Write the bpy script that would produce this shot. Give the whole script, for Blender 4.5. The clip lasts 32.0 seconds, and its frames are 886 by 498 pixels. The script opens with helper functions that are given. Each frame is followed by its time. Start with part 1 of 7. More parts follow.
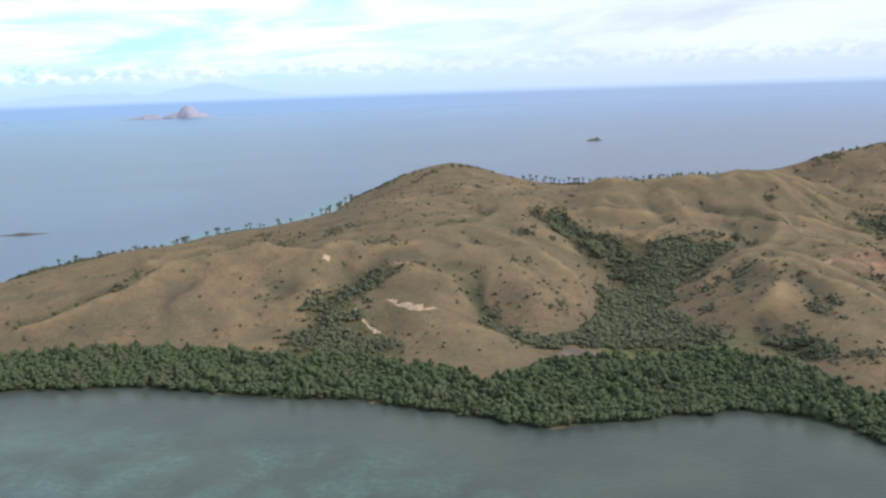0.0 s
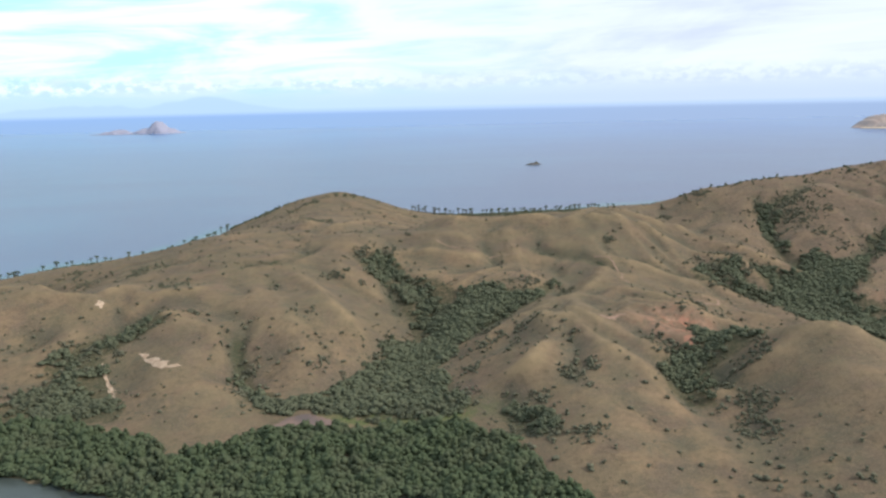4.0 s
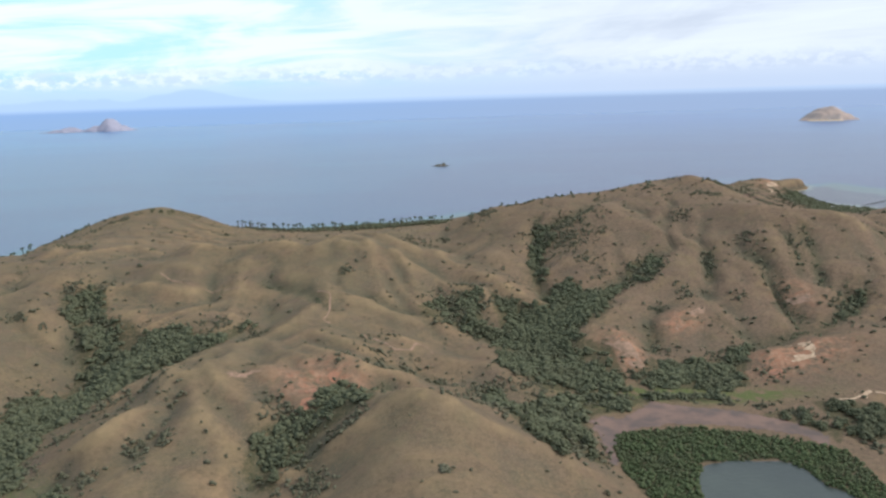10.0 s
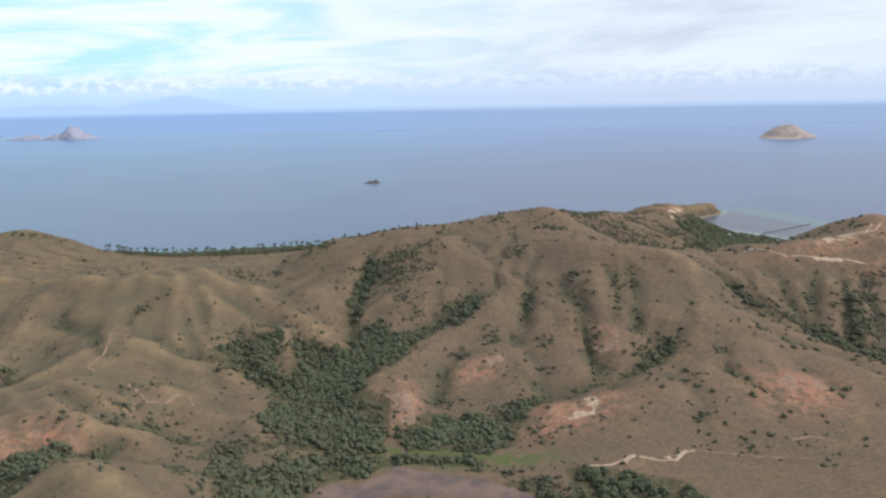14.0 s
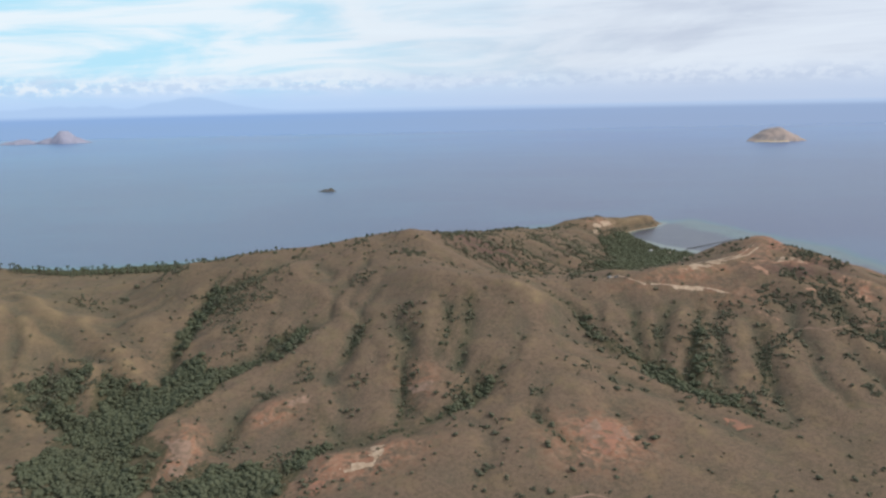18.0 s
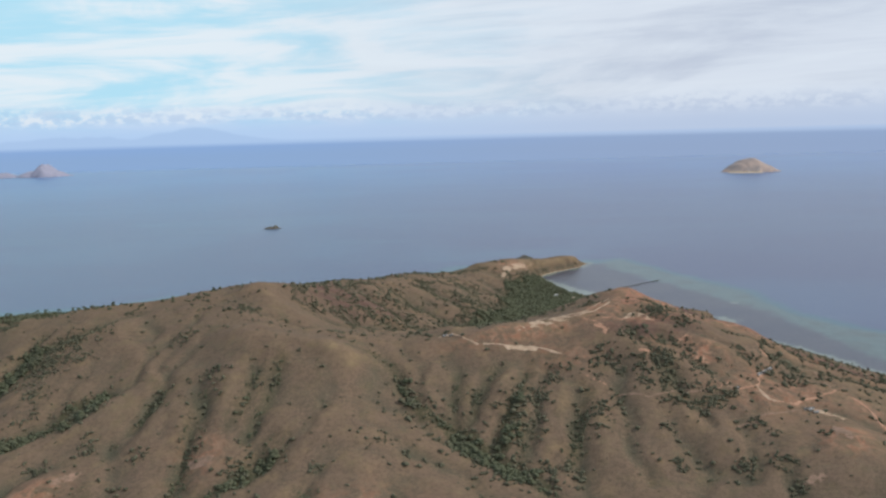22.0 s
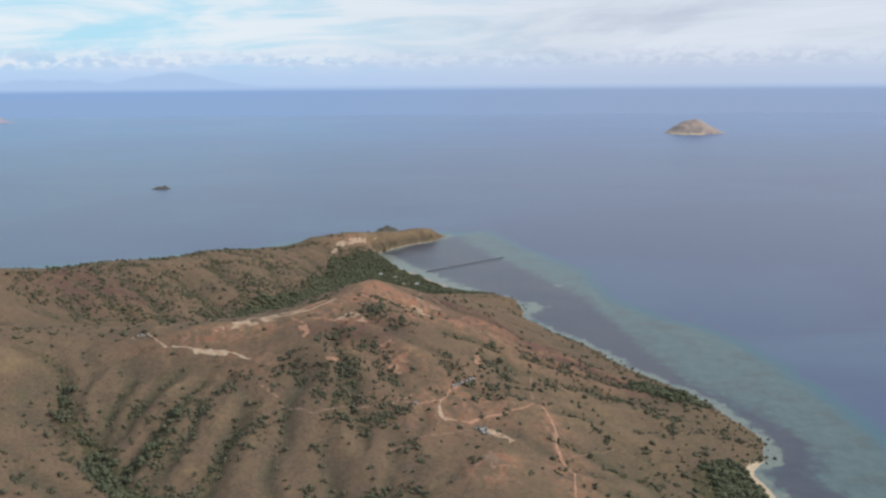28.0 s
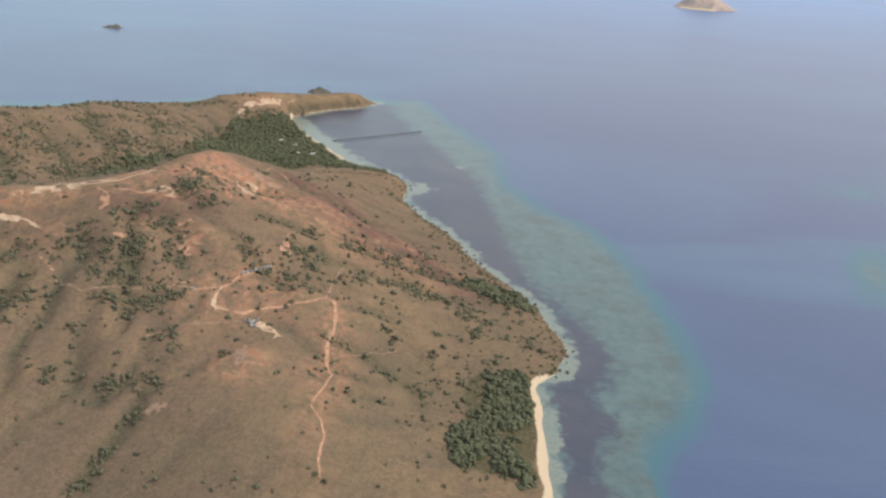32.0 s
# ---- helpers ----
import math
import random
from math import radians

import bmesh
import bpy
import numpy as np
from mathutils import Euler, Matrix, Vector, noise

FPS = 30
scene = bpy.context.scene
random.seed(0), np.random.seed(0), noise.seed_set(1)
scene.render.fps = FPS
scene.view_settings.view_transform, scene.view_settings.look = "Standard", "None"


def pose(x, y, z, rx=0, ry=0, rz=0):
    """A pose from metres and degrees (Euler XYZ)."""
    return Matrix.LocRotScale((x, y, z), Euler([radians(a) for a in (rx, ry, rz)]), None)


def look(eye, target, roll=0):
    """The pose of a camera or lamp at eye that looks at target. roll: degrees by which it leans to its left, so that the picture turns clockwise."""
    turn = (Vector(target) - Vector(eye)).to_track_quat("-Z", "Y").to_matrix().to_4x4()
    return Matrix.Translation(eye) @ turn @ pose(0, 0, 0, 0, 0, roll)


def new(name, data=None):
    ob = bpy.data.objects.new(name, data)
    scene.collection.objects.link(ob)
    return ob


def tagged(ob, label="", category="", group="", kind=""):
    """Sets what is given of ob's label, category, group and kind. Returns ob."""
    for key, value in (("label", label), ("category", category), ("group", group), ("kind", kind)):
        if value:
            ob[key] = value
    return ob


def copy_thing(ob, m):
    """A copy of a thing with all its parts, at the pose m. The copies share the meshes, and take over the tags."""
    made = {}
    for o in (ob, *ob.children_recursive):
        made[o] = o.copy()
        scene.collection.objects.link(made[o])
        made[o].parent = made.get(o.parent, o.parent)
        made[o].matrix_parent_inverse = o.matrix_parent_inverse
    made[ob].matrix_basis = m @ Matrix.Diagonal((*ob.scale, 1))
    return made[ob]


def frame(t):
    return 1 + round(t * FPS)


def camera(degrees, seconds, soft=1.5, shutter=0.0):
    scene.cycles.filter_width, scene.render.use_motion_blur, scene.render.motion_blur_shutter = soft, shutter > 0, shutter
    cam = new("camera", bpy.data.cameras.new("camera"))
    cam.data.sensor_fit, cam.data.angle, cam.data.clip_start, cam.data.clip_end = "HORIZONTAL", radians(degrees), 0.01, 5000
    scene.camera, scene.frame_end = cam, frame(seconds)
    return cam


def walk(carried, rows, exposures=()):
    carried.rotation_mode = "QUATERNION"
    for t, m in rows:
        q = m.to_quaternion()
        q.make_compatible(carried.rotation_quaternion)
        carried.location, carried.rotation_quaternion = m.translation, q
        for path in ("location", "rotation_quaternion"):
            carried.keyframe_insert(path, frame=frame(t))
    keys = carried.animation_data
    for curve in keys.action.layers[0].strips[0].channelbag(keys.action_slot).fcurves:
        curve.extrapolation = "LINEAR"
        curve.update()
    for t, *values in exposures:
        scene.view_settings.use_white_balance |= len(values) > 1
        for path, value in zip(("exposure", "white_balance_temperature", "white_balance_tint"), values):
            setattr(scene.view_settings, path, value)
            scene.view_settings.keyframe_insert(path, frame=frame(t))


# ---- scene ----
# the camera: a small aircraft climbing out along the island
cam = camera(59.03, 32.0, soft=2.6)
# seconds, place, yaw to the left, pitch up, roll
ROWS = [
    (0.0, 0.18, 0.04, 133.02, 0.014, -11.739, -1.912),
    (0.5, 16.25, 4.20, 134.16, 0.001, -11.452, -1.764),
    (1.0, 32.26, 8.33, 135.31, -0.057, -11.496, -1.969),
    (1.5, 48.23, 12.41, 136.47, 0.168, -11.654, -2.206),
    (2.0, 64.14, 16.46, 137.64, 0.130, -11.691, -1.872),
    (2.5, 80.01, 20.46, 138.82, 0.049, -11.627, -1.751),
    (3.0, 95.83, 24.43, 140.02, -0.178, -11.340, -0.956),
    (3.5, 111.61, 28.36, 141.22, -0.342, -10.902, -1.041),
    (4.0, 127.34, 32.26, 142.44, -0.586, -10.596, -1.248),
    (4.5, 143.03, 36.12, 143.66, -0.663, -10.566, -1.287),
    (5.0, 158.68, 39.94, 144.90, -0.710, -10.637, -1.373),
    (5.5, 174.29, 43.74, 146.15, -0.732, -10.795, -1.489),
    (6.0, 189.86, 47.50, 147.40, -0.768, -10.960, -1.539),
    (6.5, 205.39, 51.23, 148.67, -0.857, -11.050, -1.423),
    (7.0, 220.88, 54.93, 149.95, -1.006, -11.052, -1.126),
    (7.5, 236.33, 58.60, 151.23, -1.132, -10.834, -1.108),
    (8.0, 251.75, 62.24, 152.53, -1.340, -10.681, -0.884),
    (8.5, 267.13, 65.85, 153.83, -1.321, -10.770, -0.638),
    (9.0, 282.48, 69.44, 155.14, -1.391, -11.009, -0.792),
    (9.5, 297.80, 73.01, 156.46, -1.340, -11.163, -1.051),
    (10.0, 313.09, 76.54, 157.79, -1.333, -11.271, -1.728),
    (10.5, 328.34, 80.06, 159.13, -1.531, -11.200, -1.042),
    (11.0, 343.57, 83.55, 160.47, -1.831, -10.988, -0.902),
    (11.5, 358.77, 87.02, 161.82, -1.969, -10.859, -1.186),
    (12.0, 373.94, 90.47, 163.18, -2.170, -10.845, -1.221),
    (12.5, 389.09, 93.90, 164.55, -2.228, -10.919, -1.470),
    (13.0, 404.21, 97.31, 165.93, -2.317, -10.926, -1.128),
    (13.5, 419.31, 100.71, 167.31, -2.277, -10.841, -1.084),
    (14.0, 434.38, 104.09, 168.70, -2.335, -10.596, -0.984),
    (14.5, 449.43, 107.45, 170.09, -2.282, -10.505, -1.209),
    (15.0, 464.47, 110.79, 171.49, -2.235, -10.461, -1.249),
    (15.5, 479.48, 114.12, 172.90, -2.193, -10.454, -1.125),
    (16.0, 494.47, 117.44, 174.32, -2.144, -10.436, -0.967),
    (16.5, 509.45, 120.75, 175.74, -2.078, -10.360, -0.900),
    (17.0, 524.41, 124.05, 177.16, -1.992, -10.216, -0.946),
    (17.5, 539.35, 127.33, 178.59, -1.839, -10.370, -0.428),
    (18.0, 554.28, 130.61, 180.03, -1.457, -10.553, -1.200),
    (18.5, 569.20, 133.88, 181.47, -1.068, -10.592, -1.471),
    (19.0, 584.11, 137.14, 182.91, -0.885, -10.450, -1.430),
    (19.5, 599.00, 140.39, 184.37, -0.740, -10.014, -1.110),
    (20.0, 613.88, 143.64, 185.82, -0.703, -9.517, -1.273),
    (20.5, 628.76, 146.88, 187.28, -0.646, -9.156, -1.712),
    (21.0, 643.63, 150.12, 188.74, -0.818, -8.817, -1.731),
    (21.5, 658.49, 153.36, 190.21, -1.005, -8.530, -1.740),
    (22.0, 673.34, 156.60, 191.68, -1.348, -8.485, -1.490),
    (22.5, 688.19, 159.83, 193.16, -1.614, -8.661, -1.634),
    (23.0, 703.04, 163.07, 194.63, -2.003, -8.908, -1.625),
    (23.5, 717.88, 166.31, 196.12, -2.284, -9.311, -1.502),
    (24.0, 732.72, 169.55, 197.60, -2.585, -9.636, -1.009),
    (24.5, 747.56, 172.79, 199.09, -2.727, -9.998, -0.872),
    (25.0, 762.41, 176.04, 200.58, -2.818, -10.414, -0.712),
    (25.5, 777.25, 179.29, 202.07, -2.834, -10.738, -0.904),
    (26.0, 792.10, 182.55, 203.56, -2.808, -10.950, -0.962),
    (26.5, 806.95, 185.81, 205.06, -2.746, -11.072, -0.895),
    (27.0, 821.80, 189.08, 206.55, -2.679, -11.231, -0.748),
    (27.5, 836.66, 192.36, 208.05, -2.639, -11.557, -0.570),
    (28.0, 851.53, 195.66, 209.55, -2.631, -12.070, -0.366),
    (28.5, 866.41, 198.96, 211.06, -2.663, -12.815, -0.411),
    (29.0, 881.29, 202.27, 212.56, -2.794, -13.756, 0.068),
    (29.5, 896.19, 205.60, 214.06, -2.819, -14.861, 0.993),
    (30.0, 911.10, 208.94, 215.57, -2.984, -16.136, 1.371),
    (30.5, 926.02, 212.29, 217.07, -2.950, -17.556, 1.703),
    (31.0, 940.95, 215.66, 218.58, -2.901, -19.210, 2.036),
    (31.5, 955.90, 219.05, 220.08, -2.606, -20.859, 2.799),
    (32.0, 970.86, 222.45, 221.58, -1.968, -22.287, 4.008),
]


def aim(x, y, z, yaw, pitch, roll):
    a, b = radians(yaw), radians(pitch)
    ahead = Vector((-math.sin(a) * math.cos(b), math.cos(a) * math.cos(b), math.sin(b)))
    return look((x, y, z), Vector((x, y, z)) + ahead, roll)


# the picture's own exposure drifts a little
EXPOSURES = [(0.0, 0.20, 6050, 5), (4.0, 0.20, 6000, 5), (9.0, 0.10, 6000, 5), (14.0, 0.04, 6000, 6), (18.0, -0.16, 6050, 6), (20.0, -0.11, 6050, 6), (21.0, -0.14, 6050, 6), (22.0, -0.25, 6050, 6), (25.0, -0.37, 6050, 6), (28.0, -0.24, 6100, 7), (29.0, -0.17, 6150, 7), (30.0, -0.03, 6250, 7), (31.0, 0.12, 6350, 7), (32.0, 0.24, 6550, 8)]
walk(cam, [(t, aim(*row)) for t, *row in ROWS], EXPOSURES)

# ---- light: hazy sun from the right behind the flight, pale tropical sky ----
SUN_EL, SUN_AZ = 41.0, 98.0  # azimuth clockwise from +y
sun = new("sun", bpy.data.lights.new("sun", "SUN"))
sun.data.energy, sun.data.angle, sun.data.color = 2.8, radians(9.0), (1.0, 0.92, 0.82)
el, az = radians(SUN_EL), radians(SUN_AZ)
to_sun = Vector((math.sin(az) * math.cos(el), math.cos(az) * math.cos(el), math.sin(el)))
sun.matrix_world = look(to_sun * 400, (0, 0, 0))


class Nodes:
    """A short way to write node trees."""

    def __init__(self, tree):
        self.tree = tree
        tree.nodes.clear()

    def add(self, kind, props=None, **sockets):
        n = self.tree.nodes.new(kind)
        for key, value in (props or {}).items():
            setattr(n, key, value)
        for key, value in sockets.items():
            sock = n.inputs[int(key[1:])] if key[0] == "i" and key[1:].isdigit() else n.inputs[key.replace("_", " ")]
            if isinstance(value, bpy.types.NodeSocket):
                self.tree.links.new(value, sock)
            else:
                sock.default_value = value
        return n

    def math(self, op, a, b=0.0, c=0.0, clamp=False):
        return self.add("ShaderNodeMath", {"operation": op, "use_clamp": clamp}, i0=a, i1=b, i2=c).outputs[0]

    def mix(self, fac, a, b, blend="MIX"):
        n = self.add("ShaderNodeMix", {"data_type": "RGBA", "blend_type": blend})
        for sock, value in ((n.inputs[0], fac), (n.inputs[6], a), (n.inputs[7], b)):
            if isinstance(value, bpy.types.NodeSocket):
                self.tree.links.new(value, sock)
            else:
                sock.default_value = value if not isinstance(value, tuple) else (*value[:3], 1.0)
        return n.outputs[2]

    def ramp(self, fac, lo, hi, smooth=True):
        n = self.add("ShaderNodeMapRange", {"interpolation_type": "SMOOTHSTEP" if smooth else "LINEAR"}, Value=fac)
        n.inputs["From Min"].default_value, n.inputs["From Max"].default_value = lo, hi
        return n.outputs[0]

    def noise(self, vector, scale, detail=4.0, rough=0.55, distortion=0.0):
        return self.add("ShaderNodeTexNoise", None, Vector=vector, Scale=scale, Detail=detail, Roughness=rough, Distortion=distortion).outputs[0]


world = bpy.data.worlds.new("sky")
scene.world = world
world.use_nodes = True
w = Nodes(world.node_tree)
sky = w.add("ShaderNodeTexSky", {"sky_type": "NISHITA", "sun_disc": False, "sun_elevation": el, "sun_rotation": az, "air_density": 1.0, "dust_density": 2.5, "ozone_density": 1.5})
clear = w.mix(1.0, sky.outputs[0], (0.10, 0.10, 0.10), "MULTIPLY")
way = w.add("ShaderNodeTexCoord").outputs["Generated"]
sep = w.add("ShaderNodeSeparateXYZ", None, i0=way)
up = sep.outputs[2]
side = sep.outputs[0]
east = w.ramp(w.math("ADD", side, w.math("MULTIPLY", up, 0.35)), -0.30, 0.34)  # the lilac side
# long streaks of cirrus, slightly aslant
slant = w.math("SUBTRACT", up, w.math("MULTIPLY", side, 0.05))
sheet = w.add("ShaderNodeCombineXYZ", None, X=w.math("MULTIPLY", side, 1.6), Y=sep.outputs[1], Z=w.math("MULTIPLY", slant, 10.0)).outputs[0]
thread = w.add("ShaderNodeCombineXYZ", None, X=w.math("MULTIPLY", side, 3.2), Y=2.0, Z=w.math("MULTIPLY", slant, 38.0)).outputs[0]
veil = w.ramp(w.math("ADD", w.noise(sheet, 2.1, 6.0, 0.58, 0.9), w.math("MULTIPLY", w.math("SUBTRACT", w.noise(thread, 1.6, 6.0, 0.6, 0.8), 0.5), 0.35)), 0.36, 0.60)
bank = w.ramp(w.math("ADD", w.noise(sheet, 1.5, 7.0, 0.6, 1.2), w.math("MULTIPLY", w.math("SUBTRACT", w.noise(thread, 1.1, 6.0, 0.6), 0.5), 0.3)), 0.38, 0.66)
pale = w.mix(veil, (0.58, 0.88, 1.02), (0.96, 1.0, 1.03))
grey = w.mix(bank, (0.86, 0.88, 0.95), (0.68, 0.71, 0.81))
pale = w.mix(east, pale, w.mix(w.math("MULTIPLY", veil, 0.45), grey, (0.93, 0.95, 1.0)))
# the bright hazy belt stands low; overhead the sky is clear with thin cirrus
over = w.mix(w.math("ADD", w.math("MULTIPLY", veil, 0.35), 0.40), clear, (0.86, 0.90, 0.97))
clouded = w.mix(w.ramp(up, 0.22, 0.55), pale, over)
heap_low = w.noise(way, 16.0, 4.0, 0.6)
band = w.math("MULTIPLY", w.ramp(w.math("ADD", up, w.math("MULTIPLY", heap_low, 0.012)), 0.020, 0.030), w.math("SUBTRACT", 1.0, w.ramp(w.math("SUBTRACT", up, w.math("MULTIPLY", heap_low, 0.022)), 0.014, 0.034)))
puffs = w.add("ShaderNodeVectorMath", {"operation": "MULTIPLY"}, i0=way, i1=(14.0, 14.0, 26.0)).outputs[0]
heap = w.noise(puffs, 4.2, 6.0, 0.62)
cumulus = w.math("MULTIPLY", w.math("MULTIPLY", w.ramp(heap, 0.48, 0.60), band), w.math("MULTIPLY", w.ramp(w.noise(way, 7.0, 3.0), 0.40, 0.62), w.math("SUBTRACT", 1.0, w.math("MULTIPLY", east, 0.75))))
low = w.mix(w.math("SUBTRACT", 1.0, w.ramp(up, 0.0, 0.05)), clouded, w.mix(east, (0.58, 0.73, 0.98), (0.62, 0.69, 0.86)))
low = w.mix(w.math("MULTIPLY", w.math("SUBTRACT", 1.0, w.ramp(heap, 0.42, 0.54)), w.math("MULTIPLY", band, 0.35)), low, w.mix(east, (0.52, 0.63, 0.84), (0.56, 0.62, 0.78)))
hazy = w.mix(w.math("MULTIPLY", cumulus, 0.75), low, (0.98, 0.98, 1.0))
# far blue mountains past the left island
bearing = w.math("DIVIDE", sep.outputs[0], w.math("MAXIMUM", sep.outputs[1], 0.05))
along_it = w.add("ShaderNodeCombineXYZ", None, X=bearing, Y=3.7, Z=0.0).outputs[0]
crest = w.math("MULTIPLY", w.ramp(w.noise(along_it, 5.0, 4.0, 0.5), 0.25, 0.75), w.math("MULTIPLY", w.ramp(bearing, -1.6, -0.6), w.math("SUBTRACT", 1.0, w.ramp(bearing, -0.34, -0.16))))
crest = w.math("MULTIPLY", crest, w.ramp(sep.outputs[1], 0.2, 0.4))
peaks = w.math("SUBTRACT", 1.0, w.ramp(w.math("SUBTRACT", up, w.math("MULTIPLY", crest, 0.026)), -0.006, -0.002))
hazy = w.mix(w.math("MULTIPLY", peaks, 0.5), hazy, (0.46, 0.60, 0.86))
# the far sea itself, below the line of the horizon
far_sea = w.mix(w.ramp(up, -0.025, -0.003), w.mix(east, (0.340, 0.475, 0.730), (0.375, 0.460, 0.660)), w.mix(east, (0.330, 0.480, 0.790), (0.380, 0.475, 0.690)))
both = w.mix(w.ramp(up, -0.012, -0.005), far_sea, hazy)
w.add("ShaderNodeOutputWorld", None, Surface=w.add("ShaderNodeBackground", None, Color=both, Strength=1.0).outputs[0])


# ---- materials ----
def material(name):
    m = bpy.data.materials.new(name)
    m.use_nodes = True
    return m, Nodes(m.node_tree)


def finish(n, color, rough=0.9, bump=None, strength=0.4, distance=1.0, spec=0.2):
    sh = n.add("ShaderNodeBsdfPrincipled", None, Roughness=rough)
    sock = sh.inputs["Base Color"]
    if isinstance(color, bpy.types.NodeSocket):
        n.tree.links.new(color, sock)
    else:
        sock.default_value = (*color, 1.0)
    sh.inputs["Specular IOR Level"].default_value = spec
    if bump is not None:
        b = n.add("ShaderNodeBump", None, Height=bump, Strength=strength, Distance=distance)
        n.tree.links.new(b.outputs[0], sh.inputs["Normal"])
    n.add("ShaderNodeOutputMaterial", None, Surface=sh.outputs[0])


def attribute(n, name):
    return n.add("ShaderNodeAttribute", {"attribute_name": name}).outputs["Fac"]


def place(n):
    return n.add("ShaderNodeNewGeometry").outputs["Position"]


def make_grass():
    m, n = material("dry_grass")
    p = place(n)
    broad, mid, fine = n.noise(p, 0.011, 5.0), n.noise(p, 0.055, 6.0, 0.62), n.noise(p, 0.42, 6.0, 0.72)
    grain = n.noise(p, 1.3, 4.0, 0.75)
    c = n.mix(n.ramp(broad, 0.36, 0.64), (0.246, 0.164, 0.096), (0.172, 0.128, 0.078))
    c = n.mix(n.ramp(mid, 0.44, 0.66), c, (0.150, 0.110, 0.076))
    c = n.mix(n.math("MULTIPLY", n.ramp(n.noise(p, 0.028, 5.0, 0.6, 1.0), 0.50, 0.64), 0.7), c, (0.128, 0.096, 0.072))
    c = n.mix(n.math("MULTIPLY", n.ramp(fine, 0.44, 0.64), 0.55), c, (0.102, 0.078, 0.050))
    c = n.mix(n.math("MULTIPLY", n.ramp(n.noise(p, 0.16, 5.0, 0.65), 0.52, 0.66), 0.70), c, (0.098, 0.075, 0.047))
    c = n.mix(n.math("MULTIPLY", n.ramp(n.noise(p, 0.022, 5.0, 0.62, 1.4), 0.46, 0.66), 0.40), c, (0.126, 0.112, 0.068))
    c = n.mix(n.math("MULTIPLY", n.math("SUBTRACT", 1.0, attribute(n, "soil")), n.math("MULTIPLY", n.ramp(n.noise(p, 0.03, 5.0, 0.6, 1.0), 0.42, 0.60), 0.38)), c, (0.154, 0.130, 0.074))
    c = n.mix(n.math("MULTIPLY", n.ramp(n.noise(p, 0.038, 6.0, 0.66, 1.2), 0.50, 0.68), 0.5), c, (0.162, 0.106, 0.074))
    c = n.mix(n.math("MULTIPLY", n.ramp(n.noise(p, 0.10, 6.0, 0.7, 0.8), 0.52, 0.66), 0.45), c, (0.102, 0.098, 0.066))
    # convex crests: dry grass, with sunlit gold also painted into it
    c = n.mix(n.math("MULTIPLY", n.math("MULTIPLY", attribute(n, "dry_lit"), n.ramp(n.noise(p, 0.06, 5.0, 0.65), 0.30, 0.62)), 0.75), c, (0.315, 0.224, 0.122))
    ruddy = n.math("MULTIPLY", attribute(n, "soil"), n.ramp(n.noise(p, 0.09, 5.0, 0.65), 0.28, 0.56))
    c = n.mix(n.math("MULTIPLY", ruddy, 0.76), c, n.mix(n.ramp(fine, 0.40, 0.60), (0.188, 0.126, 0.090), (0.134, 0.094, 0.067)))
    torn = n.math("MULTIPLY", attribute(n, "raw"), n.ramp(n.noise(p, 0.14, 5.0, 0.7, 0.8), 0.42, 0.56))
    c = n.mix(n.math("MULTIPLY", torn, 0.96), c, n.mix(n.ramp(n.noise(p, 0.3, 4.0, 0.7), 0.4, 0.65), (0.330, 0.148, 0.090), (0.42, 0.250, 0.165)))
    burnt = n.math("MULTIPLY", attribute(n, "char"), n.ramp(n.noise(p, 0.07, 5.0, 0.68, 0.6), 0.30, 0.60))
    c = n.mix(n.math("MULTIPLY", burnt, 0.9), c, (0.112, 0.062, 0.054))
    c = n.mix(n.math("MULTIPLY", attribute(n, "lush"), n.ramp(n.noise(p, 0.2, 4.0), 0.35, 0.55)), c, (0.095, 0.120, 0.042))
    # hollows: olive growth, with bluish shade painted into the same colour
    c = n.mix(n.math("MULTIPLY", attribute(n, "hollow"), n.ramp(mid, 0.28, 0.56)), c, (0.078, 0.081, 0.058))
    c = n.mix(n.math("MULTIPLY", attribute(n, "dark_ground"), n.ramp(fine, 0.25, 0.55)), c, (0.048, 0.054, 0.028))
    c = n.mix(n.math("MULTIPLY", n.ramp(grain, 0.48, 0.66), 0.40), c, (0.285, 0.200, 0.120))
    c = n.mix(n.ramp(n.math("ADD", attribute(n, "sand"), n.math("MULTIPLY", n.math("SUBTRACT", fine, 0.5), 0.5)), 0.42, 0.6), c, (0.56, 0.44, 0.31))
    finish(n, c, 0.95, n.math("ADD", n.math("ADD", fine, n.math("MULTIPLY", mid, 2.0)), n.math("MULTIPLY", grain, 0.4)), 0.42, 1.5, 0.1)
    return m


